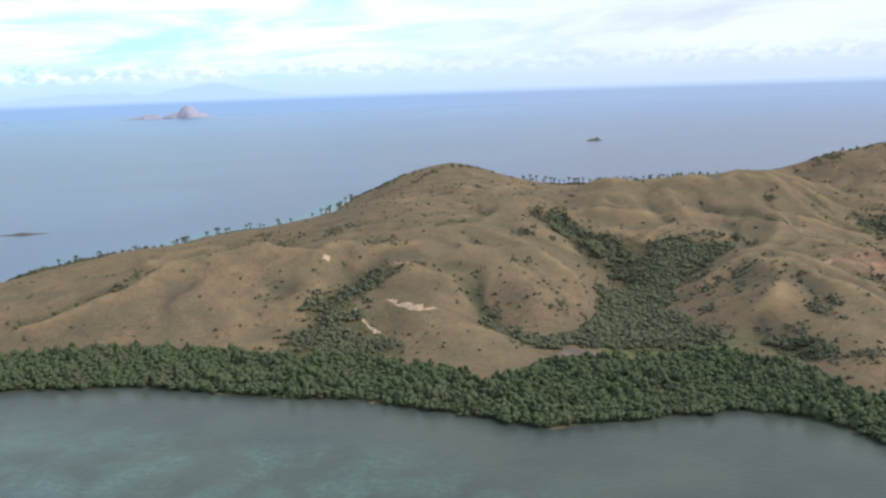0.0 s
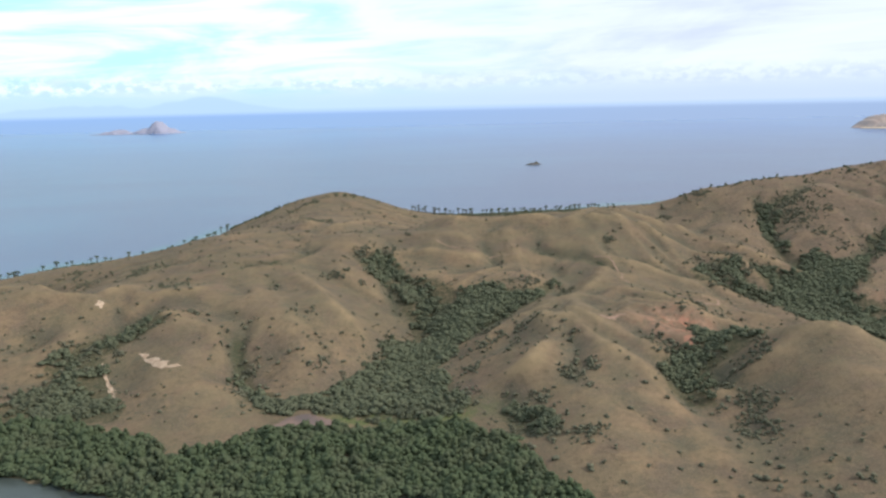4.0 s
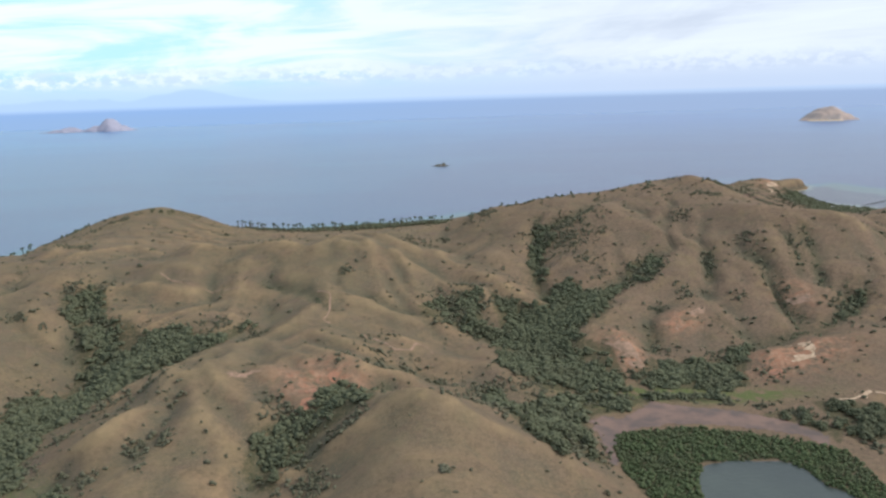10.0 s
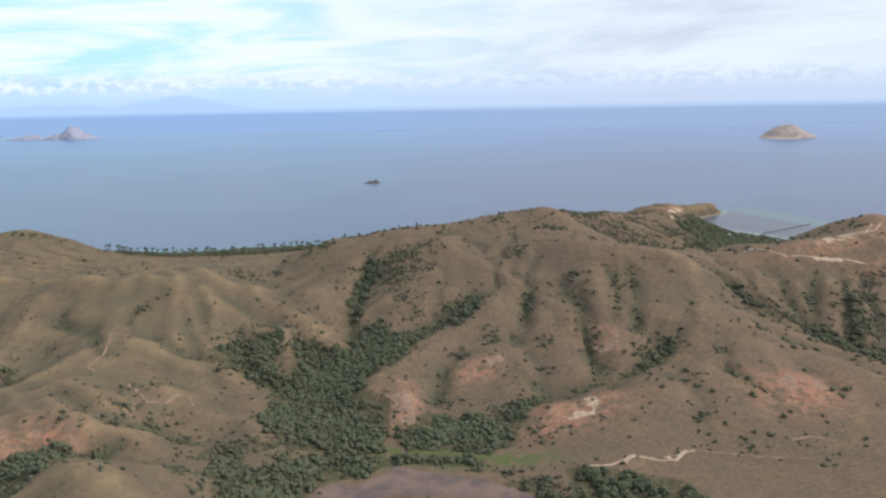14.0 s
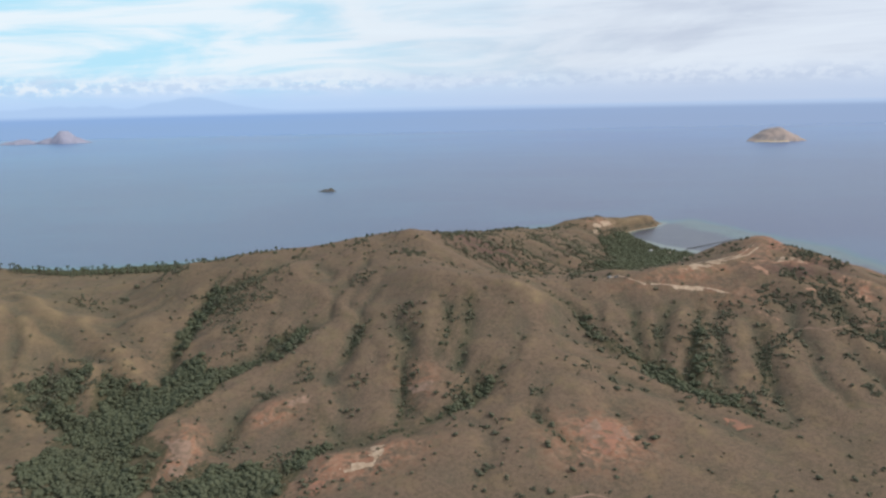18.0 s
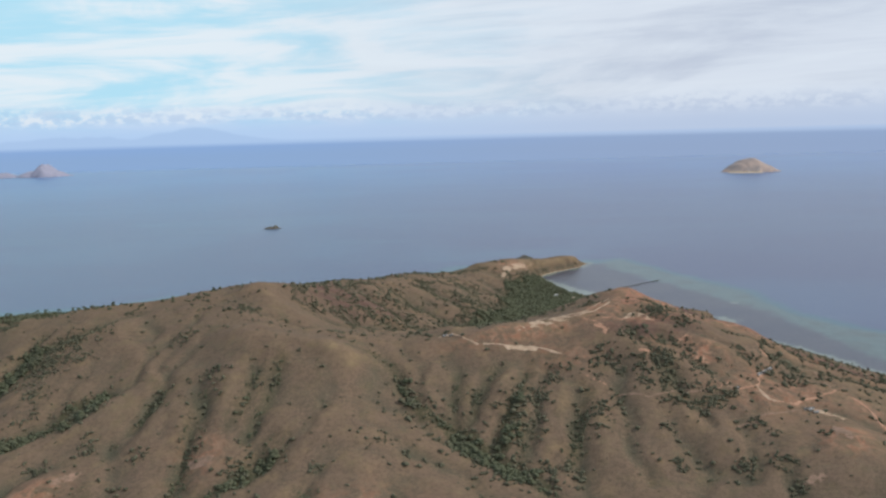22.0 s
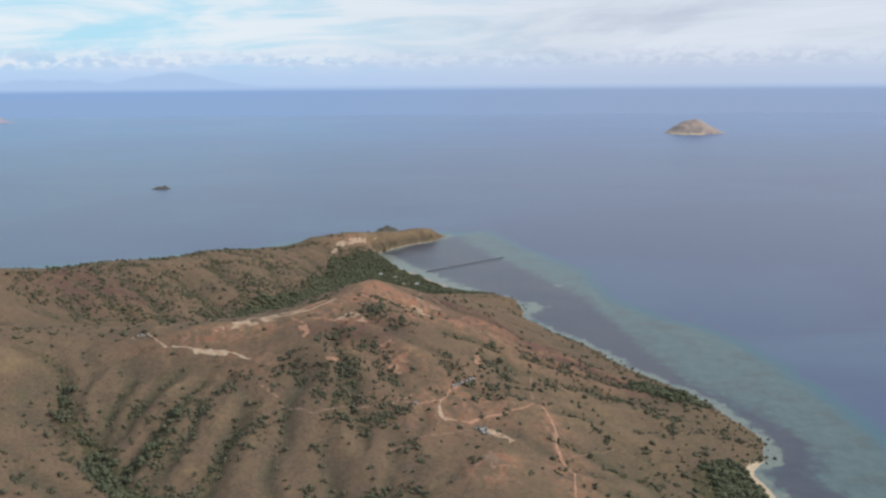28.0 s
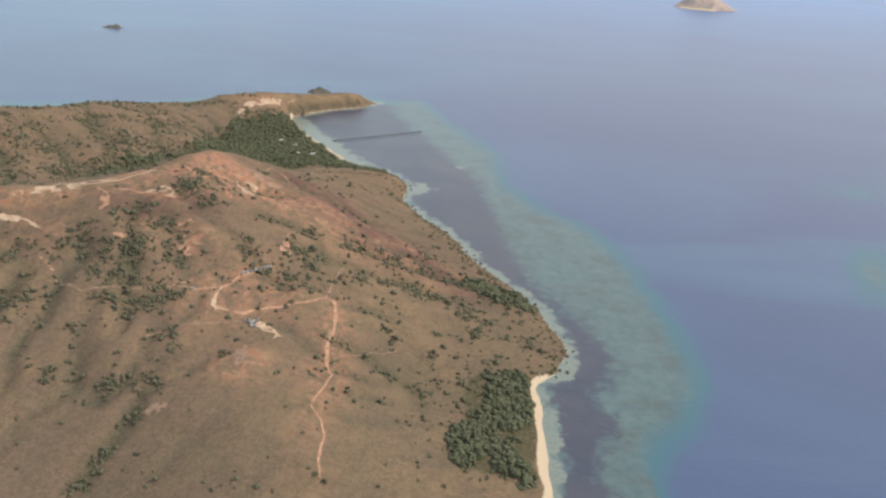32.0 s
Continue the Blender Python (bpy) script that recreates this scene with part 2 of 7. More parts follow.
def make_sea():
    m, n = material("sea_water")
    p = place(n)
    patch, fine = n.noise(p, 0.02, 6.0, 0.6), n.noise(p, 0.12, 5.0, 0.68)
    drift = n.add("ShaderNodeVectorMath", {"operation": "MULTIPLY"}, i0=p, i1=(0.6, 1.0, 1.0)).outputs[0]
    deep = n.mix(n.ramp(n.noise(drift, 0.0030, 6.0, 0.6, 0.8), 0.38, 0.66), (0.070, 0.092, 0.172), (0.078, 0.116, 0.200))
    # distance haze painted into the water: lighter and bluer farther north
    haze_far = n.ramp(n.add("ShaderNodeSeparateXYZ", None, i0=p).outputs[1], 1100.0, 4300.0)
    deep = n.mix(haze_far, deep, n.mix(n.ramp(n.noise(drift, 0.0018, 5.0, 0.6, 0.8), 0.38, 0.66), (0.066, 0.150, 0.350), (0.078, 0.186, 0.385)))
    streak = n.add("ShaderNodeVectorMath", {"operation": "MULTIPLY"}, i0=p, i1=(0.22, 1.0, 1.0)).outputs[0]
    deep = n.mix(n.math("MULTIPLY", n.ramp(n.noise(streak, 0.0042, 5.0, 0.6, 1.0), 0.54, 0.70), 0.6), deep, n.mix(haze_far, (0.086, 0.150, 0.225), (0.088, 0.215, 0.390)))
    deep = n.mix(n.math("MULTIPLY", n.ramp(n.noise(streak, 0.014, 5.0, 0.66, 0.6), 0.56, 0.72), 0.35), deep, n.mix(haze_far, (0.100, 0.140, 0.230), (0.110, 0.195, 0.390)))
    speck = n.noise(p, 0.5, 4.0, 0.75)
    reef = n.mix(n.ramp(fine, 0.36, 0.66), (0.112, 0.160, 0.158), (0.080, 0.126, 0.134))
    reef = n.mix(n.math("MULTIPLY", n.ramp(n.noise(p, 0.035, 6.0, 0.65), 0.46, 0.64), 0.7), reef, (0.080, 0.098, 0.096))
    reef = n.mix(n.math("MULTIPLY", n.ramp(speck, 0.56, 0.74), 0.45), reef, (0.175, 0.21, 0.19))
    weed = n.mix(n.ramp(patch, 0.4, 0.6), (0.060, 0.066, 0.092), (0.076, 0.080, 0.100))
    shoal = n.math("ADD", attribute(n, "reef"), n.math("MULTIPLY", n.math("SUBTRACT", patch, 0.5), n.math("MULTIPLY", n.ramp(attribute(n, "reef"), 0.0, 0.2), 0.75)))
    c = n.mix(n.ramp(shoal, 0.08, 0.46), deep, (0.060, 0.136, 0.172))
    c = n.mix(n.ramp(shoal, 0.40, 0.84), c, reef)
    murk = n.mix(n.ramp(patch, 0.35, 0.65), (0.068, 0.080, 0.068), (0.048, 0.057, 0.052))
    murk = n.mix(n.math("MULTIPLY", attribute(n, "turquoise"), n.ramp(n.noise(p, 0.05, 5.0, 0.62, 0.8), 0.34, 0.74)), murk, n.mix(n.ramp(n.noise(p, 0.4, 5.0, 0.72), 0.42, 0.64), (0.064, 0.104, 0.092), (0.112, 0.158, 0.134)))
    c = n.mix(n.ramp(n.math("ADD", attribute(n, "murk"), n.math("MULTIPLY", n.math("SUBTRACT", patch, 0.5), 0.5)), 0.1, 0.75), c, murk)
    c = n.mix(n.ramp(n.math("ADD", attribute(n, "weed"), n.math("ADD", n.math("MULTIPLY", n.math("SUBTRACT", fine, 0.5), 0.9), n.math("MULTIPLY", n.math("SUBTRACT", patch, 0.5), 1.5))), 0.30, 0.70), c, weed)
    c = n.mix(n.ramp(n.math("ADD", attribute(n, "edge"), n.math("ADD", n.math("MULTIPLY", n.math("SUBTRACT", fine, 0.5), 1.0), n.math("MULTIPLY", n.math("SUBTRACT", n.noise(p, 0.06, 4.0), 0.5), 1.6))), 0.48, 0.74), c, n.mix(n.ramp(speck, 0.4, 0.62), (0.155, 0.195, 0.180), (0.225, 0.240, 0.200)))
    comb = n.add("ShaderNodeVectorMath", {"operation": "MULTIPLY"}, i0=p, i1=(0.45, 1.0, 1.0)).outputs[0]
    ripples = n.math("ADD", n.noise(comb, 0.6, 4.0, 0.6), n.math("MULTIPLY", n.noise(comb, 0.2, 3.0), 0.4))
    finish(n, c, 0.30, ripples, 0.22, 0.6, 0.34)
    return m


GRASS, SEA = make_grass(), make_sea()

# ---- the lie of the land: crests, spurs, gullies and valley floors, x y z in metres ----
LINES = []


def lie(*points):
    LINES.append(points)


# western hills above the mangrove shore
lie((-290, 455, 8), (-250, 468, 14), (-212, 478, 24), (-172, 484, 32), (-120, 496, 35), (-75, 502, 31), (-30, 520, 31), (0, 532, 33))
lie((-172, 484, 32), (-145, 441, 18), (-125, 405, 6), (-115, 385, 2))
lie((-75, 502, 31), (-85, 450, 20), (-90, 410, 6), (-101, 394, 2))
lie((-240, 440, 12), (-225, 400, 4), (-210, 370, 2))
lie((-300, 550, 9), (-262, 570, 15), (-235, 575, 18), (-205, 615, 17), (-190, 660, 15), (-173, 700, 10))
lie((-290, 500, 4), (-250, 512, 6), (-215, 525, 8), (-170, 545, 11), (-120, 562, 18))
lie((-122, 607, 27), (-90, 640, 31), (-46, 640, 42), (-10, 600, 40), (20, 562, 37))
lie((-77, 498, 28), (-50, 470, 16), (-40, 440, 8), (-36, 410, 2), (-40, 380, 1))
lie((0, 532, 33), (-8, 470, 25), (-10, 418, 14), (14, 400, 8), (38, 380, 1))
lie((20, 562, 37), (51, 497, 32), (72, 470, 22), (86, 440, 6))
lie((77, 487, 26), (59, 426, 7), (44, 400, 3))
lie((36, 422, 4), (30, 440, 8), (20, 480, 20))
# first valley with its gullies
lie((91, 600, 33), (96, 582, 27), (115, 545, 18), (143, 516, 13), (118, 480, 8), (101, 457, 5), (85, 410, 2), (57, 379, 1))
lie((123, 579, 25), (151, 525, 17), (142, 448, 5), (128, 400, 2), (110, 366, 1))
lie((-46, 636, 42), (20, 622, 38), (70, 615, 37), (105, 611, 37), (142, 623, 42), (169, 652, 52), (205, 640, 50), (247, 637, 51))
lie((105, 611, 36), (126, 605, 36), (160, 590, 31), (180, 560, 25))
lie((166, 684, 47), (218, 722, 42), (283, 713, 46), (334, 748, 47), (370, 733, 61))
lie((247, 637, 51), (240, 600, 38), (212, 586, 27), (198, 536, 24), (183, 523, 22))
# far shoulder, saddle and its round summit
lie((15, 964, 42), (60, 968, 28), (96, 963, 15), (140, 950, 11), (190, 935, 11), (250, 935, 11), (310, 955, 11), (345, 965, 11))
lie((15, 964, 42), (-25, 958, 34), (-55, 952, 23), (-85, 938, 11), (-112, 915, 3))
lie((15, 964, 42), (10, 900, 34), (0, 830, 30), (-20, 740, 36), (-46, 640, 42))
lie((-150, 740, 5), (-110, 780, 10), (-80, 840, 11))
lie((110, 860, 17), (130, 780, 22), (120, 700, 32))
lie((260, 860, 14), (300, 820, 20), (330, 790, 32))
# hill over the first inlet
lie((180, 471, 23), (198, 440, 31), (204, 377, 18), (206, 318, 12), (192, 285, 3))
lie((198, 440, 31), (175, 410, 16), (160, 383, 6), (140, 375, 2), (150, 330, 2))
lie((198, 440, 31), (215, 468, 27), (263, 478, 24), (277, 520, 18), (291, 573, 20))
lie((252, 545, 26), (240, 570, 30), (212, 586, 28))
lie((183, 523, 22), (165, 490, 12), (150, 460, 5))
lie((215, 468, 26), (240, 448, 24), (258, 428, 26), (268, 415, 22))
lie((262, 440, 14), (246, 402, 11), (238, 366, 9), (232, 320, 6), (225, 280, 2))
# the bald hill and the mud flat beyond it
lie((282, 386, 27), (300, 388, 35), (317, 398, 31), (340, 375, 25), (360, 352, 11), (378, 335, 3))
lie((300, 388, 35), (315, 335, 27), (322, 290, 18), (320, 255, 8), (318, 225, 1))
lie((264, 424, 18), (290, 440, 10), (320, 450, 9), (350, 450, 4), (385, 440, 1))
lie((306, 480, 10), (354, 490, 13), (369, 480, 7), (385, 468, 2))
lie((277, 520, 18), (320, 500, 9), (345, 507, 7), (379, 504, 4))
lie((388, 430, 0.8), (440, 418, 0.7), (488, 400, 0.8), (430, 446, 1), (390, 385, 0.7))
lie((400, 360, 0.3), (440, 350, 0.2), (480, 360, 0.4), (450, 310, 0.1))
# second valley
lie((404, 676, 44), (393, 640, 30), (388, 610, 21), (376, 575, 12), (365, 552, 6), (391, 515, 4), (402, 472, 1.5))
lie((370, 733, 61), (355, 690, 42), (362, 640, 33), (367, 583, 21), (372, 566, 13))
lie((334, 748, 47), (330, 690, 37), (338, 630, 30), (345, 582, 17), (353, 561, 9))
lie((291, 573, 20), (310, 620, 35), (300, 680, 44))
lie((408, 539, 15), (437, 532, 11), (447, 517, 7), (440, 495, 2))
lie((425, 506, 8), (420, 560, 16), (430, 610, 30), (388, 661, 40))
lie((457, 490, 1.5), (489, 484, 2), (510, 510, 5), (537, 531, 8), (540, 553, 17), (548, 592, 34))
lie((468, 455, 1), (505, 432, 1.5), (529, 447, 2), (579, 454, 2.5), (620, 460, 5))
# main ridge and its long flutes
lie((370, 733, 61), (397, 733, 63), (411, 732, 67), (470, 745, 72), (523, 762, 77), (548, 755, 82), (575, 775, 72), (604, 861, 58), (645, 920, 50))
lie((411, 732, 67), (404, 676, 49))
lie((548, 755, 82), (500, 700, 66), (480, 661, 54), (486, 577, 28), (491, 564, 21))
lie((483, 564, 22), (470, 545, 14), (455, 520, 8))
lie((492, 550, 19), (505, 520, 11), (500, 500, 5))
lie((548, 755, 82), (556, 700, 70), (559, 642, 69), (571, 573, 31), (586, 516, 16))
lie((548, 592, 35), (540, 553, 16), (537, 531, 7), (556, 511, 11), (520, 500, 4))
lie((528, 491, 11), (556, 488, 14), (586, 512, 16), (610, 530, 21), (625, 560, 34))
lie((528, 491, 11), (545, 470, 8), (560, 455, 3))
lie((559, 642, 69), (577, 671, 65), (593, 694, 59), (620, 680, 57), (654, 689, 54), (690, 663, 57))
lie((559, 642, 69), (590, 630, 66), (620, 630, 65), (641, 607, 44), (645, 575, 32), (660, 554, 28))
lie((594, 640, 62), (600, 580, 38), (610, 530, 21), (609, 492, 14), (600, 470, 8))
lie((640, 556, 31), (640, 493, 13), (650, 460, 6))
lie((673, 522, 18), (647, 504, 14))
# third valley, its gullies run to the south-east
lie((654, 640, 50), (658, 617, 39), (670, 585, 26), (680, 560, 19), (698, 553, 16), (720, 520, 10), (740, 480, 4))
lie((677, 625, 46), (680, 600, 36), (694, 591, 28), (700, 575, 23))
lie((687, 641, 46), (700, 610, 36), (720, 590, 30), (724, 566, 21), (730, 540, 14))
lie((722, 630, 45), (726, 601, 39), (740, 590, 37), (745, 560, 24))
lie((676, 547, 22), (661, 574, 28))
# ridge with the cut road, and the eastern summit
lie((690, 663, 57), (715, 665, 62), (737, 661, 66), (785, 677, 69), (810, 710, 69), (830, 746, 71))
lie((737, 661, 66), (741, 645, 53), (735, 630, 47))
lie((785, 677, 69), (769, 644, 57), (756, 600, 39), (762, 584, 31), (781, 544, 19), (800, 500, 9))
lie((785, 677, 69), (805, 640, 57), (805, 612, 50), (818, 598, 44), (815, 565, 27), (801, 544, 18))
lie((827, 499, 11), (850, 470, 5))
lie((830, 746, 71), (850, 743, 65), (865, 736, 57), (906, 726, 40), (923, 718, 33), (960, 712, 18), (983, 699, 9))
lie((830, 720, 68), (860, 690, 60), (879, 667, 53), (928, 671, 34), (958, 658, 19), (1000, 655, 8), (1021, 648, 4))
lie((879, 667, 53), (878, 638, 49), (890, 622, 38), (916, 613, 27), (950, 600, 19), (989, 619, 9), (1007, 622, 8))
lie((818, 598, 44), (850, 600, 42), (878, 590, 37), (908, 569, 27), (938, 561, 15), (968, 577, 5))
lie((869, 556, 30), (892, 547, 33), (908, 520, 28), (920, 480, 17), (930, 440, 6))
lie((801, 544, 17), (852, 524, 20), (856, 548, 27), (892, 547, 33))
lie((931, 513, 19), (965, 510, 10), (985, 540, 3))
lie((920, 690, 38), (940, 640, 20), (980, 640, 12))
# northern slopes down to the bay and the headland
lie((604, 861, 58), (629, 810, 50), (654, 829, 38), (690, 800, 28), (710, 780, 30))
lie((610, 740, 50), (640, 760, 38), (680, 760, 34), (720, 740, 42), (760, 720, 55))
lie((645, 920, 50), (670, 911, 42), (697, 866, 33), (730, 850, 18))
lie((645, 920, 50), (691, 936, 37), (720, 960, 28), (740, 990, 16))
lie((645, 920, 50), (650, 1000, 40), (690, 1060, 28), (743, 1077, 23))
lie((600, 960, 36), (590, 1040, 20), (620, 1110, 8))
lie((470, 745, 72), (450, 830, 42), (440, 920, 22), (430, 1010, 9), (420, 1075, 2))
lie((380, 800, 36), (360, 880, 16), (350, 960, 7))
lie((548, 755, 82), (530, 850, 52), (520, 950, 30), (520, 1040, 14), (510, 1090, 4))
lie((720, 1120, 20), (738, 1112, 31), (765, 1120, 29), (782, 1132, 27), (805, 1148, 28), (840, 1190, 21), (884, 1232, 18), (900, 1246, 9))
lie((782, 1132, 27), (819, 1100, 9), (835, 1085, 2))
lie((700, 1150, 12), (760, 1190, 12), (810, 1230, 8))
lie((750, 1003, 10), (780, 960, 7), (820, 920, 6), (860, 930, 4), (850, 980, 3), (810, 1050, 3))
lie((830, 746, 71), (822, 787, 57), (800, 815, 40), (820, 850, 24), (850, 870, 16), (874, 883, 21), (905, 890, 18), (944, 896, 11), (952, 885, 5))
lie((865, 736, 57), (900, 770, 38), (930, 800, 22), (960, 830, 9))
lie((923, 718, 33), (950, 760, 14), (973, 777, 5))
lie((760, 800, 28), (760, 860, 12), (790, 900, 8))

# shoulders, knees and spot heights, which overrule the rough lines above
ROUGH = len(LINES)
lie((151, 446, 11.8), (172, 468, 19.1), (189, 463, 23.8))
lie((216, 401, 23.9), (230, 389, 14.5), (236, 365, 6.8))
lie((221, 505, 22.1), (239, 476, 24.6), (252, 466, 26.3), (275, 459, 25.9))
lie((-17, 468, 24.6), (1, 457, 21.8), (11, 435, 11.6), (21, 417, 2.5))
lie((38, 550, 30.4), (58, 504, 29.8), (75, 475, 21.3), (84, 452, 6.9))
lie((90, 582, 25.9), (100, 539, 16.7), (112, 510, 3.9))
lie((147, 542, 26), (177, 578, 28.4), (192, 538, 22.5))
lie((173, 653, 48.5), (183, 608, 37.4))
lie((266, 657, 53.8), (301, 648, 48), (324, 655, 41.3))
lie((150, 534, 24.9), (167, 550, 27.6), (190, 545, 30.1))
lie((256, 577, 32.6), (274, 567, 28.6), (292, 558, 21.4), (320, 553, 12.5), (338, 543, 7.3))
lie((208, 516, 18.8), (233, 534, 26.6))
lie((235, 463, 23.3), (264, 465, 26.8), (282, 464, 20.7), (307, 481, 6.4))
lie((267, 371, 15.2), (280, 376, 25.7))
lie((329, 376, 30.9), (345, 370, 23.7))
lie((325, 496, 10.4), (346, 503, 7.5))
lie((353, 589, 23.2), (360, 567, 14.2))
lie((362, 647, 39.2), (381, 625, 28.4), (391, 596, 16.9))
lie((409, 526, 11.4), (423, 530, 14.7), (430, 504, 7.4))
lie((463, 584, 26.4), (438, 561, 19.7))
lie((469, 542, 17), (495, 559, 19.9), (496, 533, 13.9))
lie((538, 596, 38.1), (540, 574, 28.8), (542, 557, 18.5), (541, 529, 10.1))
lie((431, 721, 67.9), (474, 727, 68.2))
lie((642, 625, 44.8), (653, 605, 31.7), (666, 582, 26.4), (687, 566, 17.8), (705, 548, 13.2), (727, 526, 9.3))
lie((689, 580, 20.8), (707, 556, 16.2), (723, 537, 13.8))
lie((720, 594, 32.3), (711, 566, 18.3))
lie((739, 608, 38.5), (740, 575, 27.7), (742, 549, 14.7))
lie((647, 559, 28.2), (661, 546, 21.5), (680, 526, 18.1), (693, 506, 14.4))
lie((585, 547, 18.1), (552, 518, 12.9))
lie((399, 653, 33.2), (394, 630, 24.9))
lie((439, 580, 22), (418, 543, 15.8))
lie((724, 657, 62.7), (749, 666, 62), (776, 677, 66.5))
lie((849, 740, 58), (882, 734, 44.8))
lie((854, 736, 61.7), (882, 736, 47.6), (913, 722, 41.9))
lie((827, 652, 61.6), (855, 634, 56.1))
lie((909, 653, 34.8), (943, 639, 24.5), (977, 637, 14.1), (1013, 643, 5.8))
for spot_height in ((-137, 437, 18.8), (-114, 418, 11.3), (-113, 477, 24.1), (-100, 506, 32), (-99, 416, 5.1), (-98, 457, 11.2), (-75, 530, 30.5), (-74, 475, 19.3)):
    lie(spot_height)
for spot_height in ((-45, 443, 13.8), (-25, 454, 23.4), (-19, 470, 28), (-7, 386, 4.9), (-1, 429, 16.7), (3, 594, 37.5), (8, 529, 29.4), (12, 390, 8.9)):
    lie(spot_height)
for spot_height in ((22, 456, 21.3), (30, 483, 28.5), (35, 441, 11.9), (41, 730, 40.6), (52, 624, 43.1), (54, 454, 19.3), (55, 420, 8.2), (64, 437, 12.1)):
    lie(spot_height)
for spot_height in ((65, 555, 31.1), (77, 522, 20.8), (80, 606, 39.2), (105, 603, 34.1), (129, 557, 27.8), (133, 617, 41.4), (136, 579, 27.8), (141, 667, 50.1)):
    lie(spot_height)
for spot_height in ((145, 539, 22), (152, 594, 35.2), (158, 458, 14.9), (161, 410, 16.8), (167, 539, 28), (169, 365, 7.1), (170, 396, 20.6), (179, 682, 45.9)):
    lie(spot_height)
for spot_height in ((181, 381, 15.7), (191, 374, 14.4), (193, 435, 29.2), (195, 435, 29.8), (201, 346, 13.8), (208, 390, 21.8), (209, 544, 23.8), (216, 583, 27.9)):
    lie(spot_height)
for spot_height in ((219, 441, 25.6), (221, 356, 14.5), (231, 423, 19.5), (250, 640, 52.2), (252, 541, 25.9), (257, 423, 23.5), (257, 546, 27.6), (276, 614, 41.9)):
    lie(spot_height)
for spot_height in ((278, 347, 17.5), (284, 415, 25.9), (295, 350, 27), (299, 509, 17.7), (318, 380, 38.4), (346, 594, 25), (348, 497, 8.3), (359, 559, 8)):
    lie(spot_height)
for spot_height in ((376, 594, 23.7), (393, 629, 29.5), (398, 634, 27.7), (422, 512, 10.8), (437, 626, 36.5), (448, 654, 50.9), (448, 674, 56.2), (468, 601, 31.7)):
    lie(spot_height)
for spot_height in ((469, 588, 30.4), (480, 544, 19.4), (484, 543, 17.1), (498, 634, 47.5), (505, 525, 6.2), (506, 495, 9.1), (520, 609, 39.9), (526, 532, 14.4)):
    lie(spot_height)
for spot_height in ((527, 492, 9.5), (541, 549, 12), (544, 584, 33.2), (547, 557, 20.1), (550, 507, 11), (555, 613, 52.8), (559, 565, 26.8), (563, 639, 66)):
    lie(spot_height)
for spot_height in ((570, 593, 40.5), (584, 643, 67), (585, 726, 62.6), (610, 591, 40.1), (621, 625, 62.8), (627, 634, 58.9), (629, 776, 50.1), (636, 639, 54.1)):
    lie(spot_height)
for spot_height in ((641, 835, 46.9), (644, 567, 33.3), (651, 500, 14.1), (657, 606, 36.4), (660, 931, 46.7), (666, 536, 20.6), (667, 597, 34.6), (675, 871, 32.9)):
    lie(spot_height)
for spot_height in ((681, 570, 21.4), (683, 670, 57), (683, 786, 32.6), (690, 606, 32.9), (691, 604, 32.5), (699, 836, 24.7), (701, 613, 37.4), (714, 590, 27.2)):
    lie(spot_height)
for spot_height in ((715, 580, 24.9), (716, 518, 9.6), (722, 602, 39.5), (723, 646, 54.5), (728, 978, 19.4), (741, 634, 45.5), (742, 579, 26.1), (749, 596, 38)):
    lie(spot_height)
for spot_height in ((753, 573, 25), (770, 572, 29.1), (773, 609, 42.5), (788, 652, 61.8), (795, 575, 33), (798, 608, 45.4), (811, 627, 57), (813, 594, 40.2)):
    lie(spot_height)
for spot_height in ((819, 626, 55.9), (820, 556, 26.9), (828, 641, 54.1), (846, 619, 46.5), (856, 548, 27.9), (858, 721, 50.5), (867, 641, 50.6), (868, 601, 38.1)):
    lie(spot_height)
for spot_height in ((875, 638, 50), (875, 556, 28.9), (886, 623, 37.9), (891, 574, 30.3), (897, 540, 31), (907, 529, 24.5), (922, 611, 30.2), (930, 583, 25.5)):
    lie(spot_height)
for spot_height in ((932, 550, 17.9), (950, 898, 9.6), (952, 574, 11.2), (958, 749, 12.2), (959, 635, 18.7), (966, 554, 8.7), (982, 701, 9.2), (984, 596, 8.8)):
    lie(spot_height)
# the spur that closes the first valley, and the valley's floor
lie((136.5, 423.3, 4.4), (147, 438.5, 10.2), (155.4, 457.2, 17.4), (169.8, 459.3, 22), (182, 452, 27), (191.8, 437.2, 31.4), (208.6, 431.4, 28))
lie((169.8, 459.3, 22), (186.2, 474.7, 24.2), (201.4, 505, 21.6), (193, 522, 24), (186.8, 536, 27.6))
lie((87, 412, 0.9), (95, 430, 1.0), (105.6, 459.4, 1.0), (116.2, 504.2, 1.6))
lie((128, 440, 1.8), (136, 468, 4.5), (150, 484, 8), (168, 492, 13))
for spot_height in ((184.2, 397.6, 20), (203.2, 414.5, 23.8), (163, 404.7, 14.5), (180.8, 488.4, 17), (139.4, 381.7, 3.9), (218.7, 445, 28.3)):
    lie(spot_height)

